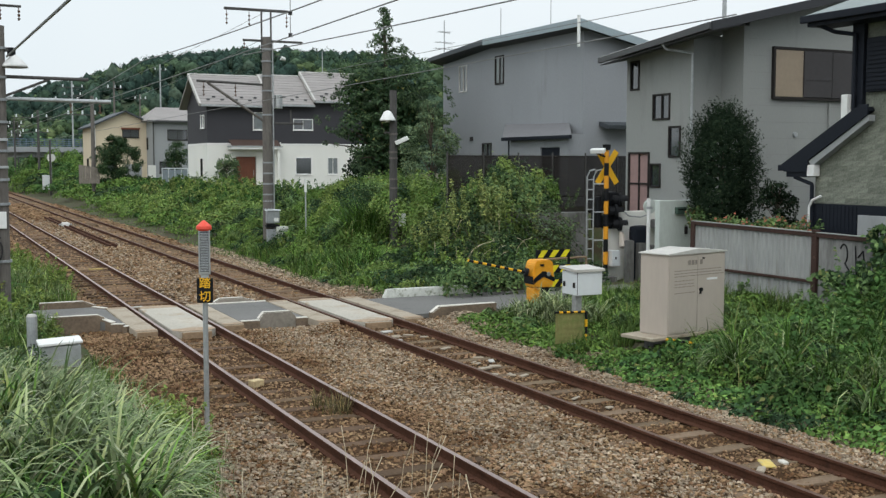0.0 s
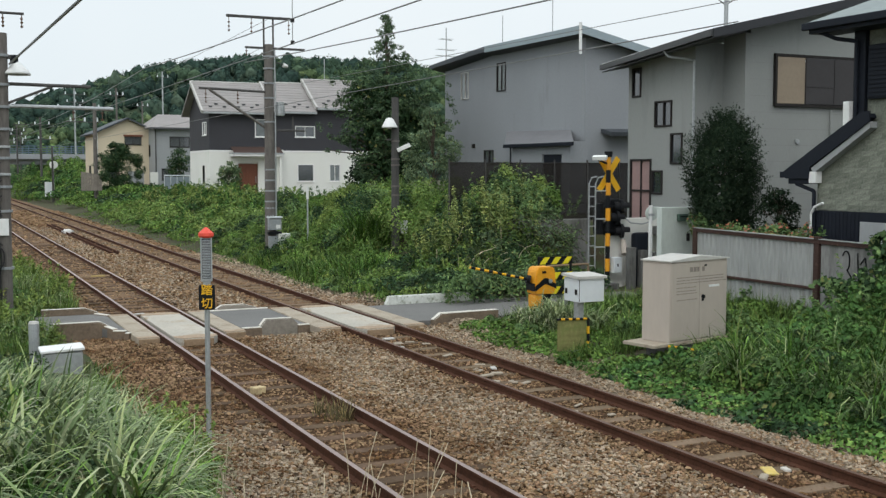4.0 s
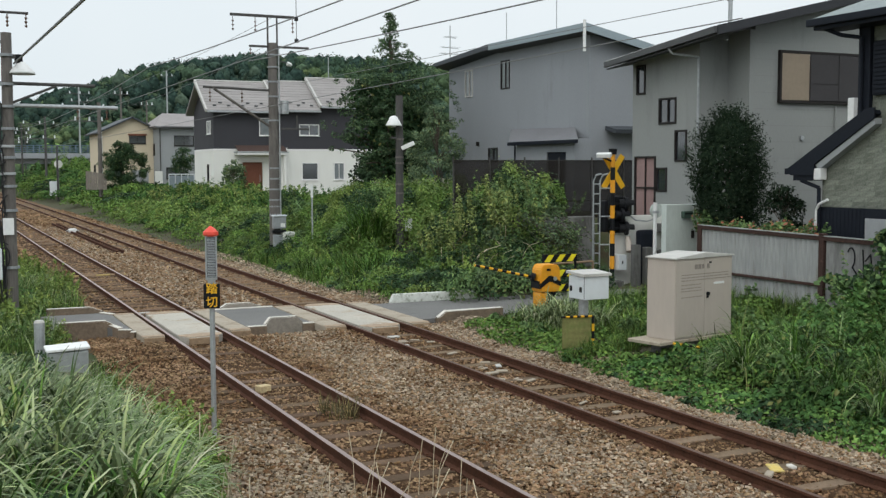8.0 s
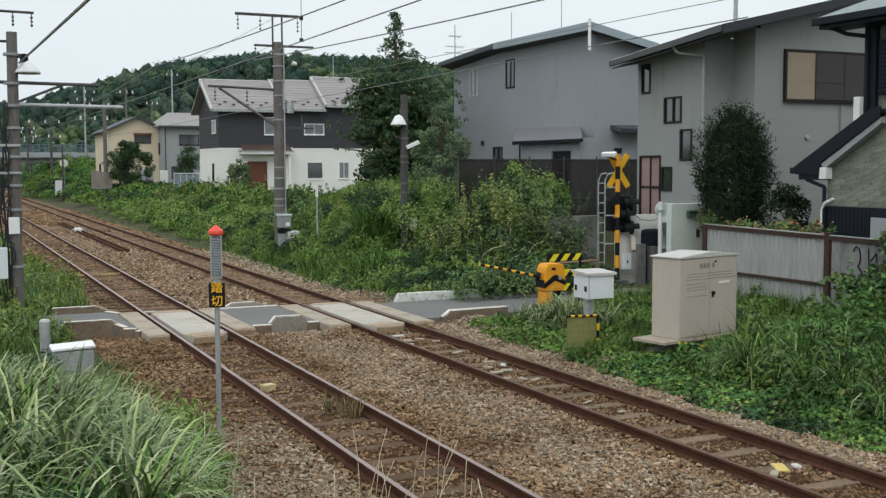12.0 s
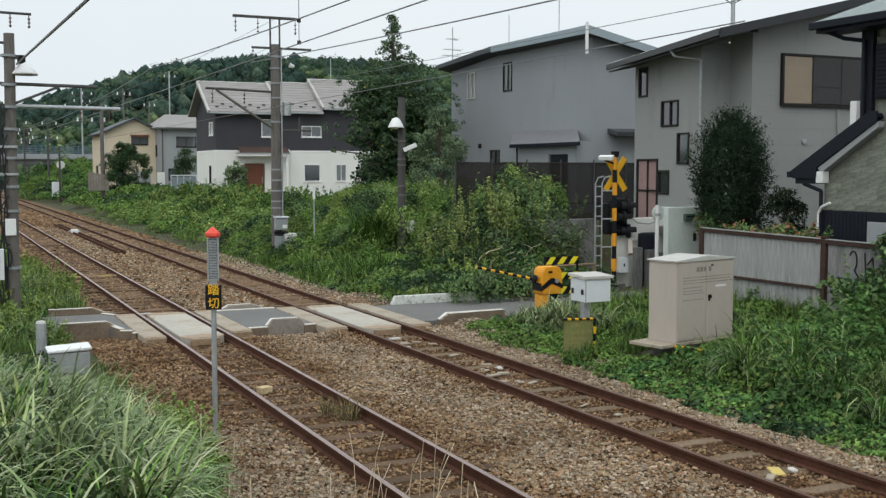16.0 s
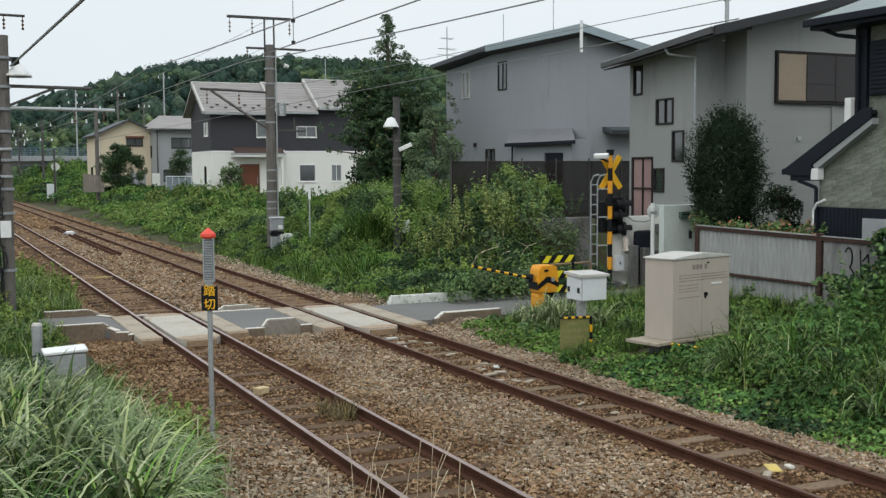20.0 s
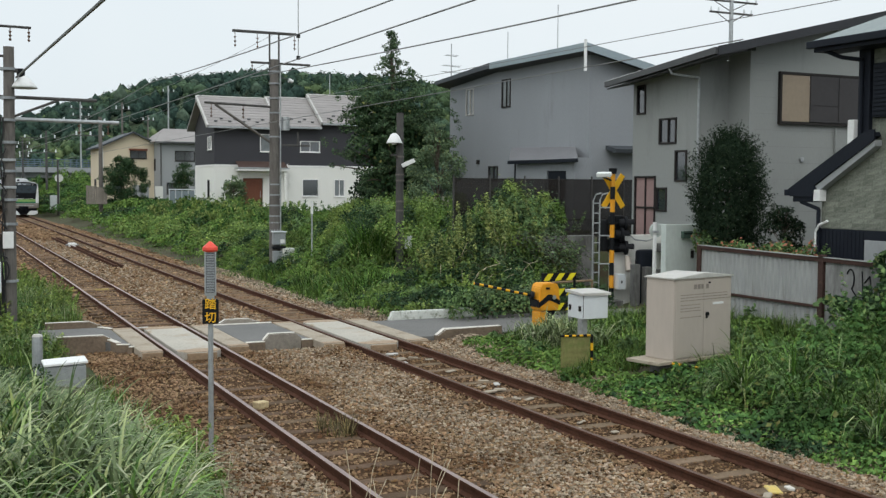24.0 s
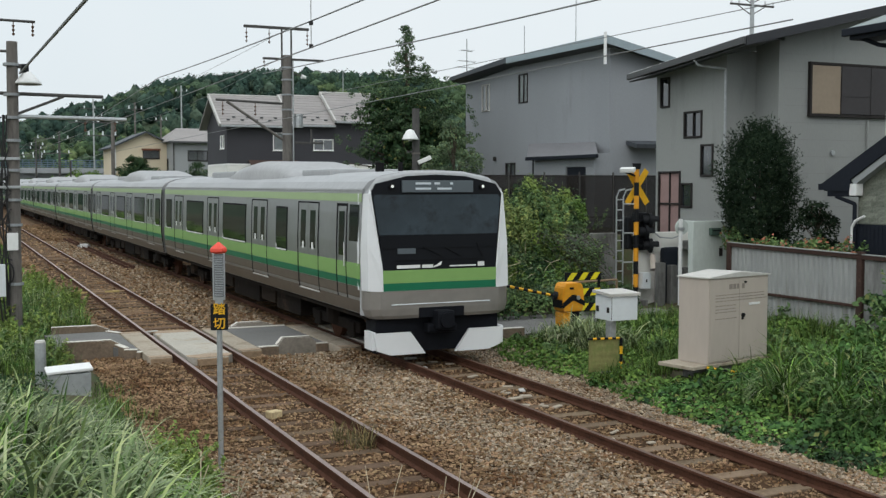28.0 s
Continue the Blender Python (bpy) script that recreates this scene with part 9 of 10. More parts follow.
def bush_by_crossing():
    """The overgrown mass of brambles and weeds behind the lane."""
    rng = np.random.default_rng(41)
    at = (14.5, 27.8, 0.0)
    b = thing("bramble_thicket", at, "overgrown green bramble thicket with tall weeds behind the lane", "bush")
    heaps = []
    for i in range(170):  # heaps under the shoots
        y = rng.uniform(25.1, 30.5)
        x = rng.uniform(11.2, 17.5)
        if y < 26.5 and x > 16.2 or x > 17.0 and y < 27.6:
            continue
        top = float(thicket_top(x, y)) * rng.uniform(0.42, 0.66)
        if abs(x - 0.427 * y) < 0.9:
            top = min(top, 0.45)
        low = y < 26.6
        r = rng.uniform(0.35, 0.7) * (0.7 if low else 1.0)
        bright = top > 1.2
        # low heaps take more dark leaves, which paint the shaded gaps
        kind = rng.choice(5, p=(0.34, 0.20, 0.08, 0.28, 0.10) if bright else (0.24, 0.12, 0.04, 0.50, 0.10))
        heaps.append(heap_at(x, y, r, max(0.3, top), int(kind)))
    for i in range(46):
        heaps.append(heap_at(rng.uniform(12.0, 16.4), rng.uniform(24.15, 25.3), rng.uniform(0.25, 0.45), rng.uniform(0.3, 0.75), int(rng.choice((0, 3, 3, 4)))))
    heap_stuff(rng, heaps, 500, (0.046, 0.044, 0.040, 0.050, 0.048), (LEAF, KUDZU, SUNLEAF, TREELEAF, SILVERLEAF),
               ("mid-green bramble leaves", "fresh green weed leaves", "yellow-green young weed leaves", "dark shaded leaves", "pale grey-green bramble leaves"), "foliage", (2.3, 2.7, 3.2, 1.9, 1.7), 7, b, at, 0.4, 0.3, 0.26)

    def spots(n, x0, x1, y0, y1):
        return rng.uniform(x0, x1, n), rng.uniform(y0, y1, n)
    # upright shoots make the ragged top of the mass
    move = lambda a: (a[0] - np.array(at), a[1])
    # the dark shoots carry shade in their leaf colour
    for n, mat, seed, over, lo, hi, leaf, long, thin, label in ((330, LEAF, 3, 0.48, 0.5, 0.92, 0.042, 2.2, 0.14, "mid-green bramble shoots"), (230, KUDZU, 14, 0.56, 0.6, 0.95, 0.036, 2.8, 0.11, "fresh green weed shoots"), (300, SUNLEAF, 27, 0.5, 0.65, 1.0, 0.033, 3.0, 0.09, "yellow-green young shoots"), (150, TREELEAF, 35, 0.5, 0.5, 0.9, 0.05, 1.8, 0.18, "dark shoots standing in for shade")):
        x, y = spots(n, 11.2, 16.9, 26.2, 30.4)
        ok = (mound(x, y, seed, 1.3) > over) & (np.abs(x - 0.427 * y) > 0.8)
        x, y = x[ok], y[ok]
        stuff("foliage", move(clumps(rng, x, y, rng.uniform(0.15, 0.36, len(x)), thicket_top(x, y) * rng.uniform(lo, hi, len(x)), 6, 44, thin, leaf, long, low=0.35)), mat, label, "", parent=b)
    # single tall weeds standing out above the mass
    x, y = spots(60, 12.9, 16.8, 27.2, 29.6)
    h = thicket_top(x, y) + rng.uniform(0.15, 0.85, len(x))
    pts, nrm = [], []
    for a, c, hh in zip(x, y, h):
        lean = rng.normal(0, 0.14, 2)
        p0, p1 = (a - 14.5, c - 27.8, 0.3), (a - 14.5 + lean[0], c - 27.8 + lean[1], hh)
        part("weed_stalk", rodded(p0, p1, 0.009, 0.003, n=5), GREENSTALK, b)
        k = 60
        u = rng.uniform(0.62, 1.0, k)
        ang = rng.uniform(0, 6.28, k)
        rad = 0.16 * (1.12 - u) + 0.02
        pts.append(np.stack([p0[0] + lean[0] * u + rad * np.cos(ang), p0[1] + lean[1] * u + rad * np.sin(ang), 0.3 + (hh - 0.3) * u], 1))
        nrm.append(np.stack([np.cos(ang) * 0.5, np.sin(ang) * 0.5, np.ones(k)], 1))
    stuff("weed_leaves", leaves(np.concatenate(pts), np.concatenate(nrm), 0.042, rng, long=2.6, droop=0.2), SHOOTLEAF, "narrow yellow-green weed leaves", "", parent=b)
    for i in range(34):
        p0 = Vector((rng.uniform(-2.0, 2.2), rng.uniform(-1.6, 0.6), rng.uniform(0.2, 0.9)))
        top = float(thicket_top(p0.x + 14.5, p0.y + 27.8)) * rng.uniform(0.75, 1.05)
        if top < p0.z + 0.4:
            continue
        way = Vector((rng.normal(0, 0.35), rng.normal(-0.15, 0.25), 0))
        bm = bmesh.new()
        strand(bm, [p0 + way * (u * u) + Vector((0, 0, (top - p0.z) * math.sin(u * 1.45))) for u in (0, 0.25, 0.5, 0.75, 1.0)], 0.008, 4)
        part("dead_stalk", bm, STRAW if i % 3 else BARK, b, "thin dry stalk")
    # arching bramble canes with pale leaves on the open side
    pts = []
    for i in range(30):
        a = Vector((rng.uniform(0.9, 2.3), rng.uniform(-1.2, 0.2), rng.uniform(1.0, 2.2)))
        d = Vector((rng.uniform(0.3, 1.1), rng.uniform(-0.7, 0.1), 0))
        line = [a + d * (s / 7) + Vector((0, 0, 0.35 * s / 7 - 0.9 * (s / 7) ** 2)) for s in range(8)]
        for p in line[1:]:
            pts += [p + Vector(rng.normal(0, 0.05, 3)) for _ in range(5)]
        bm = bmesh.new()
        strand(bm, line, 0.007, 4)
        part("bramble_cane", bm, BARK, b)
    pts = np.array([tuple(p) for p in pts])
    stuff("cane_leaves", leaves(pts, np.tile((0, -0.4, 1.0), (len(pts), 1)), 0.06, rng, long=1.5), SILVERLEAF, "pale leaves along the canes", "", parent=b)


bush_by_crossing()


def bank():
    """Weeds and creepers on the bank between the far track and the houses."""
    rng = np.random.default_rng(51)

    def rise(x, y):
        """Height of the growth above the bank's soil."""
        return np.interp(x - bank_edge(y), (0, 0.3, 0.9, 1.8, 3.2, 6), (0.10, 0.28, 0.55, 0.75, 0.95, 1.1)) * np.interp(y, (26, 32, 46, 76), (0.95, 0.95, 1.0, 1.15))

    def clear_of_lamp(x, y, top):
        """The foot of the lamp pole stays in view."""
        g = float(ground_z(x, y))
        limit = (3.3 - 2.75 * y / 33.5 - g) * 0.6
        return min(top, max(0.1, limit)) if y < 33.4 and abs(x - 0.427 * y) < 1.0 else top
    heaps = []
    while len(heaps) < 330:
        y = rng.uniform(25.4, 46.5)
        x = rng.uniform(10.7, 17.6)
        if x < bank_edge(y) + 0.12 or (y < 30.8 and x > 11.0 + 0.43 * (y - 26)):
            continue
        top = float(rise(x, y)) * rng.uniform(0.45, 1.35)
        top = clear_of_lamp(x, y, top)
        r = rng.uniform(0.25, 0.62) * min(1.0, 0.5 + (x - bank_edge(y)) * 0.5)
        u = rng.random()
        patch = mound([x], [y], 5.5, 3.0)[0]
        kind = 0 if u < 0.34 else 1 if u < 0.34 + 0.30 * (patch > 0.5) else 3 if u > 0.74 else 4 if u > 0.62 else 2 if patch > 0.6 else 0
        heaps.append(heap_at(x, y, r, top, kind, rng.uniform(0.8, 1.3)))
    # taller bushes at the top of the bank, before and behind the lamp pole
    for x, y, r, top, kind in ((13.75, 35.6, 0.5, 1.6, 3), (13.2, 35.9, 0.45, 1.2, 4), (14.4, 37.0, 0.7, 1.65, 3), (15.3, 37.6, 0.7, 1.45, 4), (14.2, 36.0, 0.6, 1.35, 3), (15.9, 38.5, 0.7, 1.25, 2), (16.6, 38.5, 0.7, 1.15, 4), (13.9, 38.8, 0.6, 1.2, 2), (14.8, 40.5, 0.7, 1.2, 2), (16.0, 42.0, 0.8, 1.15, 2), (17.0, 44.0, 0.8, 1.0, 2), (12.4, 33.6, 0.45, 0.7, 4), (12.4, 36.5, 0.5, 1.1, 0), (12.9, 41.5, 0.6, 1.0, 1)):
        heaps.append(heap_at(x, y, r, top, kind))
    # the dark bushes double as the bank's shadowy clumps, by colour
    names = ("green kudzu heaped over the bank", "bright green kudzu on the bank", "yellow-green leafy weeds on the bank", "dark leafy bushes and painted shadowy clumps on the bank", "mid-green bushy weeds on the bank")
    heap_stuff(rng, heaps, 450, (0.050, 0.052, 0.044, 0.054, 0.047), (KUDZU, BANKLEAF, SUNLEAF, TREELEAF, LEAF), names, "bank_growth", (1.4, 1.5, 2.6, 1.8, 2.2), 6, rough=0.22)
    x, y = rng.uniform(11.6, 17.4, 110), rng.uniform(33.8, 46.0, 110)
    ok = mound(x, y, 19, 1.5) > 0.5
    x, y = x[ok], y[ok]
    stuff("tall_weeds", clumps(rng, x, y, rng.uniform(0.15, 0.3, len(x)), ground_z(x, y) + rise(x, y) * rng.uniform(1.0, 1.45, len(x)), 5, 36, 0.10, 0.046, 2.6, low=0.4), SUNLEAF, "tall pale yellow-green weeds on the bank", "undergrowth")
    # far bank
    heaps = []
    while len(heaps) < 300:
        y = rng.uniform(46.0, 80.0)
        x = rng.uniform(11.6, 19.0)
        if x < bank_edge(y) + 0.2:
            continue
        top = float(rise(x, y)) * rng.uniform(0.4, 1.3) * float(np.interp(x, (13.0, 14.5, 16.0), (0.9, 0.6, 0.35)))
        u = rng.random()
        patch = mound([x], [y], 6.5, 4.0)[0]
        kind = 1 if u < 0.30 + 0.35 * (patch > 0.5) else 0 if u < 0.78 else 3 if u < 0.88 else 2
        heaps.append(heap_at(x, y, rng.uniform(0.45, 1.1) * min(1.0, 0.5 + (x - bank_edge(y)) * 0.4), top, kind, rng.uniform(0.9, 1.7)))
    heap_stuff(rng, heaps, 150, (0.082, 0.082, 0.072, 0.09), (KUDZU, BANKLEAF, SUNLEAF, TREELEAF),
               ("heaps of green creeper on the far bank", "heaps of bright creeper on the far bank", "yellow-green weeds on the far bank", "dark bushy heaps on the far bank"), "bank_growth", (1.3, 1.3, 1.9, 1.5), 6, rough=0.14)
    stuff("kudzu", cover(rng, 16000, 11.9, 18.8, 46.0, 80.0, lambda x, y: rise(x, y) * 0.3, 0.10, 4, lambda x, y: x > bank_edge(y), scale=1.7, tilt=0.4), KUDZU, "green kudzu on the far bank", "undergrowth")
    stuff("kudzu", cover(rng, 9000, 10.6, 17.4, 25.9, 46.0, lambda x, y: rise(x, y) * 0.3, 0.07, 3, lambda x, y: (x > bank_edge(y) - 0.1) & ((y > 30.6) | (x < 10.9 + 0.43 * (y - 26))), scale=1.0), KUDZU, "green kudzu creeping over the bank", "undergrowth")
    # upright narrow-leaved weeds and rough grass all over the bank
    for n, y0, y1, leaf, mat, seed, label in ((260, 29.0, 46.0, 0.034, LEAF, 81, "mid-green upright weeds on the bank"), (220, 29.0, 46.0, 0.032, SUNLEAF, 83, "yellow-green upright weeds on the bank"), (260, 46.0, 82.0, 0.062, VERGELEAF, 85, "deep green upright weeds far along the bank"), (220, 46.0, 82.0, 0.058, SUNLEAF, 87, "yellow-green upright weeds far along the bank"), (130, 60.0, 82.0, 0.062, SHOOTLEAF, 89, "pale seeding weeds below the white house")):
        x, y = rng.uniform(11.0, 18.4, n), rng.uniform(y0, y1, n)
        ok = (x > bank_edge(y) + 0.3) & (mound(x, y, seed, 1.8) > 0.44) & ((np.abs(x - 0.427 * y) > 0.9) | (y > 34))
        x, y = x[ok], y[ok]
        stuff("bank_weeds", clumps(rng, x, y, rng.uniform(0.12, 0.4, len(x)), ground_z(x, y) + np.maximum(0.3, rise(x, y) * rng.uniform(0.8, 1.3, len(x))), 6, 24, 0.12 if y0 < 40 else 0.2, leaf, 3.2, low=0.4, wild=0.16), mat, label, "undergrowth")
    stuff("bank_grass", tufts(rng, 170, 11.5, 18.0, 40.0, 80.0, lambda x, y: rise(x, y) * 1.0 + 0.2, 0.036, lambda x, y: (x > bank_edge(y) + 0.3) & (mound(x, y, 91, 2.0) > 0.5), 0.45, 1.3, (-0.2, -0.2, 0), 22, 0.22, 4), PAMPASGREEN, "rough arching grass along the far bank", "grass")
    # beyond the white house, up to the bridge
    heaps = []
    while len(heaps) < 260:
        y = rng.uniform(80.0, 148.0)
        x = rng.uniform(12.5, 27.0)
        if x < bank_edge(y) + 0.3:
            continue
        top = (0.45 + 0.7 * min(1.0, max(0.0, (y - 110) / 40))) * rng.uniform(0.5, 1.3) * min(1.0, 0.3 + 0.4 * (x - bank_edge(y)))
        heaps.append(heap_at(x, y, rng.uniform(0.8, 2.0), top, int(rng.choice(3, p=(0.5, 0.38, 0.12))), 1.4))
    heap_stuff(rng, heaps, 44, (0.145, 0.145, 0.145), (KUDZU, VERGELEAF, TREELEAF), ("bright creepers far along the bank", "green creepers far along the bank", "dark bushes far along the bank"), "bank_growth", (1.3, 1.3, 1.4), 5, rough=0.14)
    stuff("kudzu", cover(rng, 19000, 12.6, 27.0, 78.0, 150.0, 0.5, 0.15, 5, lambda x, y: x > bank_edge(y), scale=3.0), VERGELEAF, "green creepers far along the bank", "undergrowth")
    # the green slope at the foot of the bridge
    heaps = [heap_at(rng.uniform(10.8, 21.0), yy, rng.uniform(0.9, 1.7), rng.uniform(0.72, 1.05) * float(np.interp(yy, (128, 146), (1.2, 3.6))), int(rng.choice(3, p=(0.55, 0.35, 0.1)))) for yy in rng.uniform(128, 147, 70)]
    heap_stuff(rng, heaps, 50, (0.14, 0.14, 0.14), (KUDZU, VERGELEAF, TREELEAF), ("bright creepers below the bridge", "green creepers below the bridge", "dark bushes below the bridge"), "bank_growth", (1.3, 1.3, 1.4), 5, rough=0.14)
    # short grass on the ballast shoulder below the bank
    strip_of = lambda x, y: (x > 10.35 + 0.01 * (y - 28)) & (x < bank_edge(y) + 0.3) & (mound(x, y, 12, 1.4) > 0.42)
    stuff("bank_grass", tufts(rng, 900, 10.3, 13.4, 29.0, 90.0, 0.16, 0.018, strip_of, 0.4, 0.6, None, 16, 0.22, 3), GRASS, "short grass on the shoulder below the bank", "grass")
    stuff("bank_grass", join_arrays([
        tufts(rng, 18, 13.2, 14.1, 34.0, 35.2, 1.85, 0.034, None, 0.3, 1.3, (-0.3, -0.2, 0), 70, 0.16, 5),
        tufts(rng, 22, 11.5, 12.8, 30.5, 33.5, 1.0, 0.024, None, 0.4, 1.2, (-0.3, 0, 0), 50, 0.16, 5)]), PAMPASGREEN, "dark arching grass clumps on the bank", "grass")
    stuff("bank_grass", tufts(rng, 120, 11.0, 14.4, 27.5, 39.0, 0.95, 0.022, lambda x, y: (x > bank_edge(y) + 0.2) & (mound(x, y, 77, 1.2) > 0.45) & ((np.abs(x - 0.427 * y) > 0.8) | (y > 34)), 0.4, 1.3, (-0.2, -0.2, 0), 34, 0.10, 5), PAMPASGREEN, "deep green arching grass clumps on the bank", "grass")
    stuff("bank_grass", tufts(rng, 120, 10.6, 12.4, 26.6, 46, 0.5, 0.016, lambda x, y: (x > bank_edge(y)) & (x < bank_edge(y) + 1.0), 0.4, 0.9, (-0.2, -0.2, 0), 24, 0.16), GRASS, "green grass tufts at the foot of the bank", "grass")


bank()


def near_side_verge():
    """Growth round the cabinet, the boxes and the fence."""
    rng = np.random.default_rng(52)
    foot = lambda y: np.interp(y, (7, 9.5, 10.5, 11.7, 13.5, 16.1, 18, 19.6, 21), (10.5, 10.45, 10.38, 10.08, 10.25, 10.48, 10.6, 10.4, 10.4))
    # clear of the cabinet, the box and the fence
    ca, sa = math.cos(radians(19)), math.sin(radians(19))

    def clear(x, y):
        u, v = (x - 11.83) * ca + (y - 15.4) * sa, -(x - 11.83) * sa + (y - 15.4) * ca
        return ~((u > -0.45) & (u < 1.6) & (v > -0.12) & (v < 0.95)) & ~((x > 10.8) & (x < 11.75) & (y > 16.8) & (y < 17.8)) & (x < 16.7) & (x > foot(y))

    def wild(x, y):
        d = x - foot(y)
        tall = np.interp(d, (0, 0.3, 0.8, 1.5, 3.0, 4.5, 5.4, 6.2), (0.08, 0.15, 0.27, 0.46, 0.70, 0.95, 1.15, 1.35))
        low = np.interp(d, (0, 0.3, 0.8, 1.5, 3.0, 6.2), (0.06, 0.12, 0.18, 0.26, 0.34, 0.42))
        k = np.interp(y, (13.6, 14.6, 15.6, 16.6), (1.0, 0.62, 0.35, 0.0))
        back = np.interp(x, (14.4, 15.4), (0.0, 1.0)) * np.interp(y, (15.0, 15.8, 16.5), (1.0, 0.6, 0.0))
        return low + (tall - low) * np.maximum(k, back)
    heaps = []
    while len(heaps) < 540:
        y = rng.uniform(7.6, 20.8)
        x = rng.uniform(10.2, 16.6) if rng.random() < 0.7 else float(foot(y)) + rng.uniform(0.05, 0.7)
        if not clear(np.array(x), np.array(y)) or (y > 16 and rng.random() < 0.5):
            continue
        d = x - foot(y)
        top = float(wild(np.array(x), np.array(y))) * rng.uniform(0.35, 0.8)
        # the cabinet's foot stays in view
        if 11.0 < x < 13.6 and 13.6 < y < 15.6:
            top = min(top, 0.30)
        r = rng.uniform(0.18, 0.42) * (0.75 if d < 0.6 else 1.0) * (1.15 if y < 14 and d > 2 else 1.0)
        u = rng.random()
        kind = (0 if u < 0.45 else 1 if u < 0.75 else 2 if u < 0.85 else 3) if d < 1.4 else (0 if u < 0.16 else 1 if u < 0.74 else 2 if u < 0.79 else 3)
        # fresher growth towards the lane
        if y > 15.2 and rng.random() < 0.85:
            kind = 2
        heaps.append(heap_at(x, y, r, max(0.08, top), kind, rng.uniform(0.8, 1.25)))
    heap_stuff(rng, heaps, 520, (0.056, 0.054, 0.054, 0.052), (CREEPERLEAF, VERGELEAF, KUDZU, TREELEAF),
               ("broad-leaved green creepers beside the track", "deep green weeds beside the track", "fresh green broad leaves beside the track", "dark leafy weeds on the verge"), "verge_growth", (1.2, 1.9, 1.3, 1.8), 5, rough=0.22)
    stuff("creepers", cover(rng, 9000, 10.2, 16.8, 7.5, 21.0, lambda x, y: wild(x, y) * 0.35, 0.07, 6, clear, edge=0.0, scale=0.8), CREEPERLEAF, "deep green creepers beside the track", "undergrowth")
    # scattered runners on the ballast at the edge
    x, y = rng.uniform(9.8, 11.0, 2600), rng.uniform(7.6, 20.6, 2600)
    ok = (mound(x, y, 15, 0.7) > 0.55) & (x > foot(y) - 0.35 * mound(x, y, 16, 0.9)) & (x < foot(y) + 0.3)
    x, y = x[ok], y[ok]
    stuff("ballast_weeds", leaves(np.stack([x, y, ground_z(x, y) + 0.06], 1), np.tile((0, 0, 1.0), (len(x), 1)), 0.055, rng, long=1.2), CREEPERLEAF, "scattered creeper leaves in the ballast shoulder", "undergrowth")
    # broad single leaves over the heaps
    x, y = rng.uniform(10.6, 14.0, 900), rng.uniform(8.2, 15.2, 900)
    ok = (mound(x, y, 31, 0.7) > 0.5) & clear(x, y)
    x, y = x[ok], y[ok]
    z = ground_z(x, y) + 0.06 + np.where((x > 11.0) & (x < 13.6) & (y > 13.6), 0.2, wild(x, y)) * (0.65 + 0.5 * mound(x, y, 33, 0.6))
    stuff("broad_leaves", leaves(np.stack([x, y, z], 1), np.tile((-0.2, -0.4, 1.0), (len(x), 1)), 0.075, rng, long=1.3, fold=0.16), VERGELEAF, "broad heart-shaped leaves beside the track", "undergrowth")
    # arching grass fountains
    arch = lambda x, y: clear(x, y) & (mound(x, y, 71, 0.9) > 0.42)
    high = lambda x, y: wild(x, y) * 0.75 + 0.6
    stuff("arching_grass", tufts(rng, 120, 11.2, 16.4, 8.4, 14.6, lambda x, y: high(x, y) * 1.2, 0.019, arch, 0.5, 1.9, (-0.35, -0.15, 0), 28, 0.07, 5), PAMPASGREEN, "deep green arching grass on the verge", "grass")
    stuff("arching_grass", tufts(rng, 170, 11.2, 15.4, 8.6, 13.6, high, 0.021, arch, 0.45, 2.2, (-0.5, -0.25, 0), 24, 0.05, 5), PAMPASDARK, "grey-green arching grass on the verge", "grass")
    stuff("verge_grass", join_arrays([
        tufts(rng, 340, 12.4, 16.6, 17.0, 20.9, lambda x, y: np.interp(x, (10.5, 12, 16), (0.22, 0.42, 0.5)), 0.016, clear, 0.4, 0.8, steps=3),
        tufts(rng, 260, 11.2, 16.6, 15.8, 18.5, 0.34, 0.016, clear, 0.4, 0.9, steps=3),
        tufts(rng, 16, 10.45, 11.05, 16.5, 16.84, 0.42, 0.013, None, 0.3, 0.9, None, 14, 0.06),
        tufts(rng, 110, 11.8, 16.7, 8.0, 15.2, lambda x, y: wild(x, y) * 0.9 + 0.35, 0.015, clear, 0.35, 1.3, (-0.35, -0.3, 0), 22, 0.08, 5),
        tufts(rng, 330, 12.5, 16.6, 20.0, 21.7, lambda x, y: np.interp(x, (12.6, 13.5, 14.0), (0.28, 0.34, 0.58)), 0.017, None, 0.35, 0.9, None, 16, 0.12, 3),
        tufts(rng, 110, 11.5, 12.9, 19.2, 21.0, 0.42, 0.016, None, 0.5, 0.9, (-0.2, -0.4, 0), 24)]), GRASS, "green grass tufts on the verge", "grass")
    stuff("pale_grass", tufts(rng, 42, 11.5, 12.7, 18.6, 20.3, 0.85, 0.026, None, 0.4, 1.8, (-0.4, -0.4, 0), 20, 0.07, 5), PAMPAS, "pale arching grass beside the barrier", "grass")
    x, y = rng.uniform(11.0, 16.5, 130), rng.uniform(8.2, 20.8, 130)
    ok = clear(x, y) & (mound(x, y, 44, 1.1) > 0.45) & ~((x > 11) & (x < 13.6) & (y > 13.6) & (y < 15.6))
    x, y = x[ok], y[ok]
    stuff("verge_weeds", clumps(rng, x, y, rng.uniform(0.12, 0.3, len(x)), ground_z(x, y) + 0.1 + wild(x, y) * rng.uniform(0.9, 1.4, len(x)), 5, 30, 0.1, 0.05, 2.2, low=0.4), LEAF, "leafy weeds round the boxes", "undergrowth")
    # creepers on the fence's near end
    n = 13000
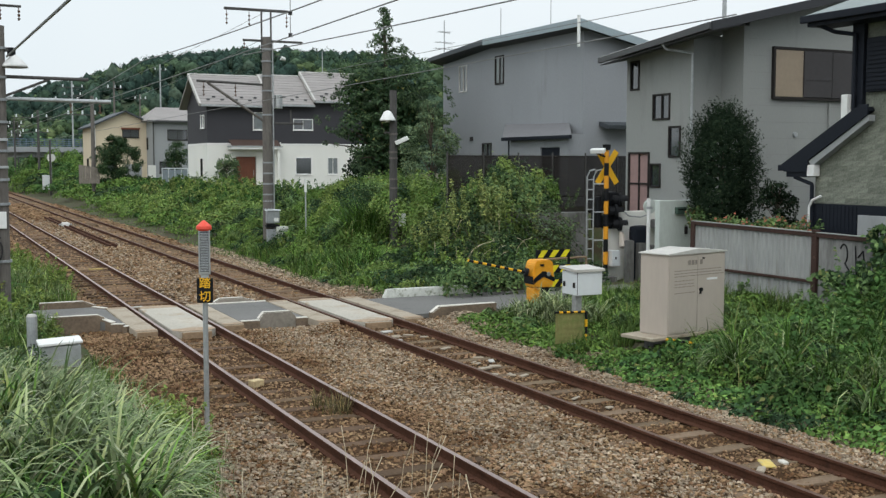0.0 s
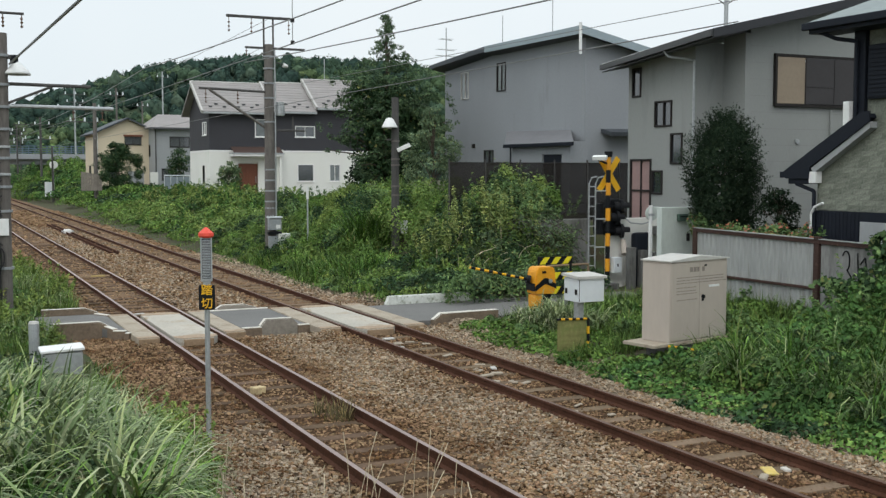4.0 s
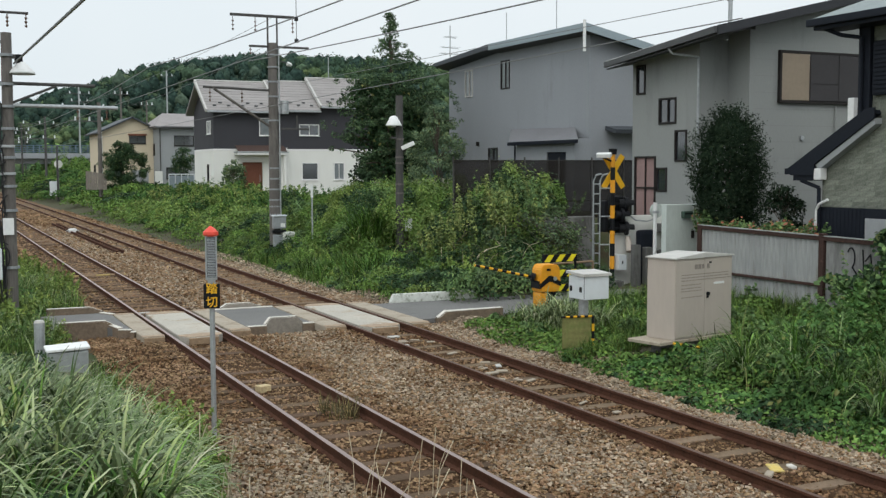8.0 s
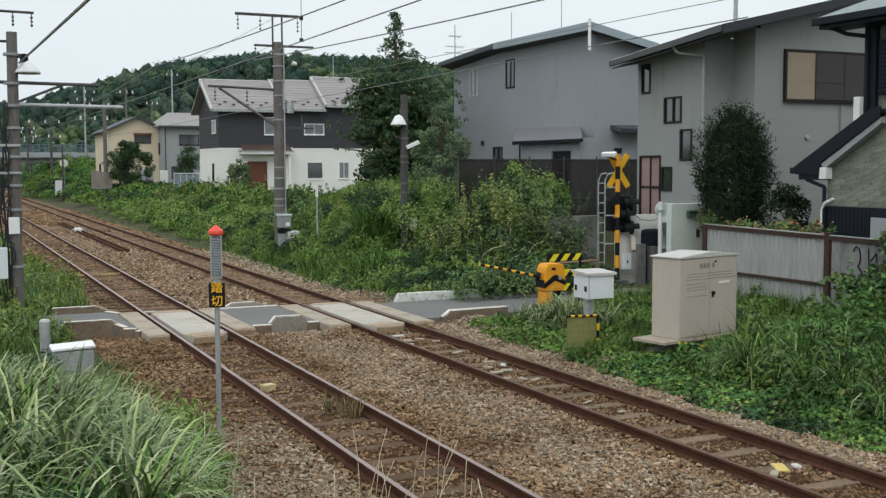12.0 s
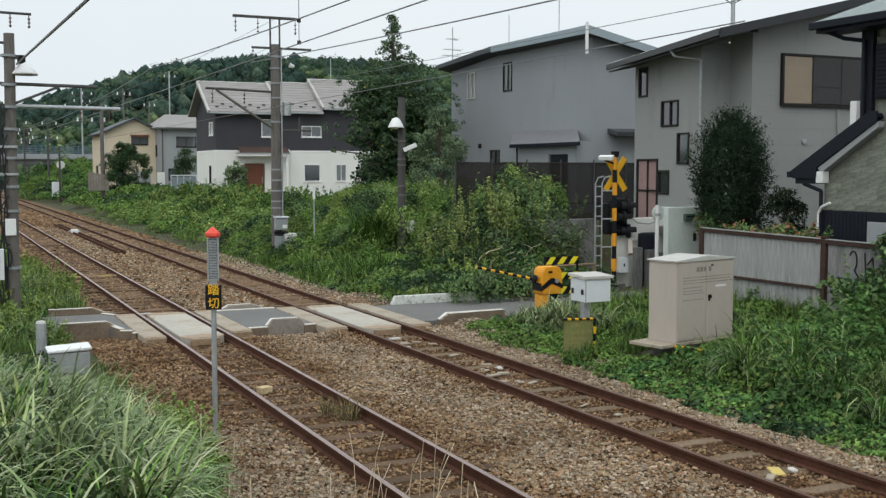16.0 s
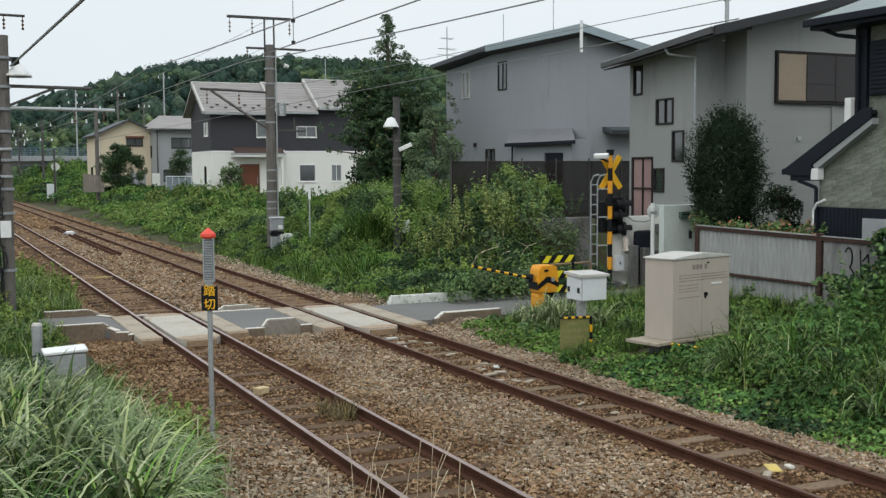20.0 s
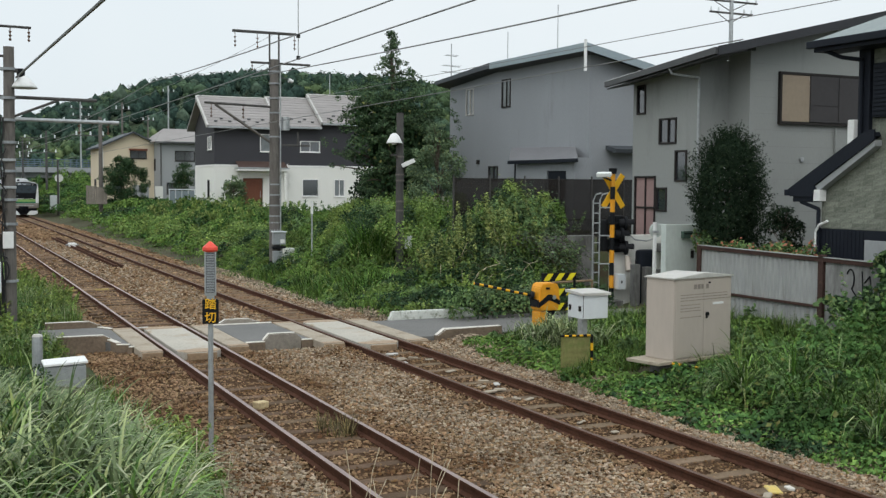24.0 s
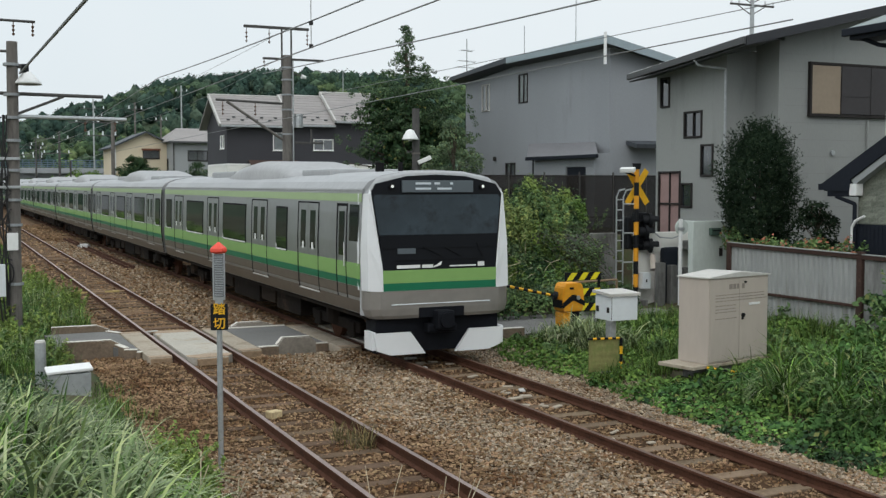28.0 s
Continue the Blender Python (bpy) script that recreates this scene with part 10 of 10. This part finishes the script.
    y = rng.uniform(8.0, 16.6, n)
    z = 0.2 + 1.95 * rng.random(n) * np.interp(y, (8, 15.0, 16.0, 16.6), (1.0, 1.0, 0.75, 0.3))
    x = 16.72 - 0.3 * rng.random(n) - 0.6 * rng.random(n) * (2.1 - z).clip(0, 2) * 0.45
    patch = mound(y, z, 7, 0.8)
    open_panel = ~((y > 15.35) & (y < 16.35) & (z > 1.15))
    ok = (patch > np.interp(y, (13.0, 14.5, 16.5), (0.34, 0.50, 0.60))) & open_panel
    v = leaves(np.stack([x, y, z], 1)[ok], np.tile((-1.0, -0.3, 0.5), (ok.sum(), 1)), 0.10, rng, long=1.3, fold=0.2, droop=0.4)
    stuff("fence_creeper", v, TREELEAF, "dark green creepers hanging over the grey panel", "creeper")
    ok = (patch > 0.58) & (rng.random(n) < 0.4) & open_panel
    v = leaves(np.stack([x - 0.1, y, z], 1)[ok], np.tile((-1.0, -0.3, 0.6), (ok.sum(), 1)), 0.095, rng, long=1.3, fold=0.2, droop=0.4)
    stuff("fence_creeper", v, LEAF, "fresh green creeper leaves on the grey panel", "creeper")
    # flowers behind the fence
    n = 5200
    y, x = rng.uniform(17.6, 21.5, n), rng.uniform(17.0, 17.7, n)
    m = mound(x, y, 8, 0.5)
    z = 1.45 + (0.85 * m + 0.35 * ramp(y, 20.9, 21.5)) * rng.uniform(0.4, 1.15, n)
    stuff("flower_bed", leaves(np.stack([x, y, z], 1), np.tile((0, 0, 1.0), (n, 1)), 0.06, rng), LEAF, "green leaves of the flower bed behind the fence", "flower bed")
    pick = (rng.random(n) < 0.22) & (mound(x, y, 18, 0.35) > 0.52)
    stuff("flowers", leaves(np.stack([x, y, z + 0.05], 1)[pick], np.tile((-0.3, -0.3, 1.0), (pick.sum(), 1)), 0.055, rng, long=1.2), FLOWER, "orange-red flowers behind the fence", "flowers")


near_side_verge()


def left_verge():
    """Weeds on the near side beyond the crossing."""
    rng = np.random.default_rng(53)
    side = lambda x, y: x < np.interp(y, (20, 22, 26.2, 27.5, 29, 34, 44), (2.1, 2.3, 2.3, 3.2, 3.55, 3.5, 3.1))
    stuff("verge_weeds", cover(rng, 15000, -1.5, 3.6, 21.0, 44.0, lambda x, y: 0.36 * np.clip((3.8 - x) / 1.6, 0.12, 1), 0.055, 9, side, edge=0.0, scale=0.9), VERGELEAF, "green weeds on the near verge beyond the crossing", "undergrowth")
    stuff("verge_weeds", cover(rng, 9000, -1.5, 2.9, 44.0, 110.0, 0.6, 0.2, 9.5, edge=0.0, scale=1.5), KUDZU, "green weeds on the near verge far off", "undergrowth")
    x, y = rng.uniform(-0.6, 3.5, 150), rng.uniform(20.6, 42, 150)
    ok = side(x, y) & (mound(x, y, 61, 1.1) > 0.4)
    x, y = x[ok], y[ok]
    stuff("verge_weeds", clumps(rng, x, y, rng.uniform(0.15, 0.35, len(x)), ground_z(x, y) + rng.uniform(0.4, 0.95, len(x)), 7, 36, 0.10, 0.036, 3.0), SUNLEAF, "leafy weeds beside the crossing", "undergrowth")
    stuff("verge_tufts", join_arrays([
        tufts(rng, 270, -0.6, 3.5, 26.0, 40.0, 0.62, 0.014, side, 0.35, 0.8, steps=3),
        tufts(rng, 260, -0.2, 2.3, 20.4, 25.0, 0.42, 0.012, side, 0.35, 0.6),
        tufts(rng, 34, 2.2, 3.0, 16.0, 20.0, 0.28, 0.010, None, 0.3, 0.6)]), GRASS, "rough green grass beside the crossing", "grass")
    stuff("verge_tufts", join_arrays([
        tufts(rng, 170, -0.4, 3.4, 26.0, 40.0, 0.74, 0.014, side, 0.4, 1.2, (0.3, -0.2, 0), 12, 0.1, 4),
        tufts(rng, 90, 0.0, 2.2, 20.6, 25.0, 0.6, 0.014, side, 0.4, 1.2, (0.3, -0.2, 0), 12, 0.08, 4)]), PAMPASDARK, "grey-green arching grass beside the crossing", "grass")


left_verge()


swaying = []


def pampas():
    """The stand of tall arching grass in front."""
    rng = np.random.default_rng(61)
    edge = lambda x, y: (x < np.interp(y, (5, 8, 10, 12, 14, 16, 18, 20), (1.1, 1.62, 2.0, 2.15, 2.2, 1.9, 1.5, 1.4))) & ~((x > 1.5) & (x < 2.5) & (y > 18.2) & (y < 20.3))
    tall = lambda x, y: np.interp(y, (5, 9, 13, 16, 18, 20), (0.75, 0.71, 0.57, 0.33, 0.28, 0.28))
    a = tufts(rng, 430, -0.6, 2.2, 5.6, 20.0, tall, 0.027, edge, 0.4, 1.7, (0.45, -0.1, 0), 18, 0.07, 6)
    b = tufts(rng, 300, -0.6, 2.1, 5.6, 20.0, lambda x, y: tall(x, y) * 0.95, 0.024, edge, 0.4, 1.5, (0.3, -0.1, 0), 17, 0.08, 6)
    c = tufts(rng, 36, -0.1, 1.4, 8.0, 19.0, lambda x, y: tall(x, y) * 1.15, 0.02, lambda x, y: x < 0.06 * y + 0.1, 0.2, 0.45, None, 14, 0.12)
    d = tufts(rng, 190, 0.2, 2.3, 6.5, 14.0, lambda x, y: tall(x, y) * 1.08, 0.024, edge, 0.4, 1.8, (0.55, -0.1, 0), 15, 0.06, 6)
    foot = np.array((1.1, 10.0, 0.45))
    rooted = lambda arrays: (arrays[0] - foot, arrays[1])
    swaying.append(stuff("pampas_grass", rooted(c), SUNLEAF, "taller yellow-green weeds at the edge of the stand", "grass"))
    swaying.append(stuff("pampas_grass", rooted(a), PAMPASDARK, "tall grey-green arching pampas grass", "grass"))
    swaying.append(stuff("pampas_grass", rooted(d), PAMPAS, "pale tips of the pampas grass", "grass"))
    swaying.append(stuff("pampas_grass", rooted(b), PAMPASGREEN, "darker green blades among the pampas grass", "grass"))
    # leafy weeds at the foot
    x, y = rng.uniform(1.6, 2.8, 190), rng.uniform(8.6, 13.0, 190)
    ok = (x < np.interp(y, (8, 10, 11, 13), (1.95, 2.3, 2.45, 2.75))) & (x > np.interp(y, (8, 10, 13), (1.6, 1.95, 2.4)))
    x, y = x[ok], y[ok]
    stuff("foot_weeds", clumps(rng, x, y, rng.uniform(0.06, 0.16, len(x)), ground_z(x, y) + rng.uniform(0.5, 0.95, len(x)), 6, 40, 0.06, 0.022, 2.8), SUNLEAF, "small yellow-green weeds at the foot of the grass", "undergrowth")
    # dark leaves fill the gaps between stems in place of deep shade
    stuff("foot_weeds", cover(rng, 16000, -1.5, 2.3, 5.5, 19.5, 0.35, 0.045, 13, lambda x, y: edge(x - 0.25, y), edge=0.0, scale=0.7), TREELEAF, "dark undergrowth painting the shade among the grass stems", "undergrowth")
    # dry stalks beside the near rail and at the edge of the stand
    bm = bmesh.new()
    for i in range(40):
        if i < 22:
            x, y, h = rng.uniform(3.4, 4.75), rng.uniform(8.4, 10.6), rng.uniform(0.35, 0.8)
        else:
            x, y, h = rng.uniform(1.6, 2.25), rng.uniform(7.6, 10.4), rng.uniform(0.6, 0.95)
        lean = rng.normal((0.02, 0), 0.05, 2)
        p0 = Vector((x, y, float(ground_z(x, y)) - 0.02))
        p1 = p0 + Vector((lean[0], lean[1], h * 0.6))
        p2 = p1 + Vector((lean[0] * 1.8, lean[1] * 1.8, h * 0.35))
        rod(bm, p0, p1, 0.004, 0.0035, n=5)
        rod(bm, p1, p2, 0.0035, 0.005, n=5)
    solid("dry_stalks", bm, STRAW, "thin dry grass stalks standing in the ballast", "grass", kind="stuff")
    # tuft inside the near track
    stuff("track_tuft", tufts(rng, 7, 4.95, 5.3, 14.0, 14.6, 0.36, 0.012, None, 0.5, 0.6, None, 22, 0.07), DRYGRASS, "brownish grass tuft between the rails", "grass")


pampas()


# ---- what moves: the train runs in along the far track, the tall grass stirs in the wind ----
def motions():
    front = [(0.0, 707.0), (23.5, 128.0), (24.0, 116.2), (25.0, 92.2), (26.0, 68.6), (26.5, 56.4), (27.0, 44.4), (27.5, 32.0), (28.0, 19.1)]
    for k, car in enumerate(train_cars):
        walk(car, [(t, pose(8.603, y + 20.0 * k, 0)) for t, y in front])
    for k, grass in enumerate(swaying):
        rows = []
        for i in range(57):
            t = i * 0.5
            lean = 0.55 * math.sin(2.4 * t + 1.7 * k) + 0.35 * math.sin(1.1 * t + 0.6 * k)
            rows.append((t, pose(1.1, 10.0, 0.45, 0.2 * lean, lean, 0)))
        walk(grass, rows)


motions()
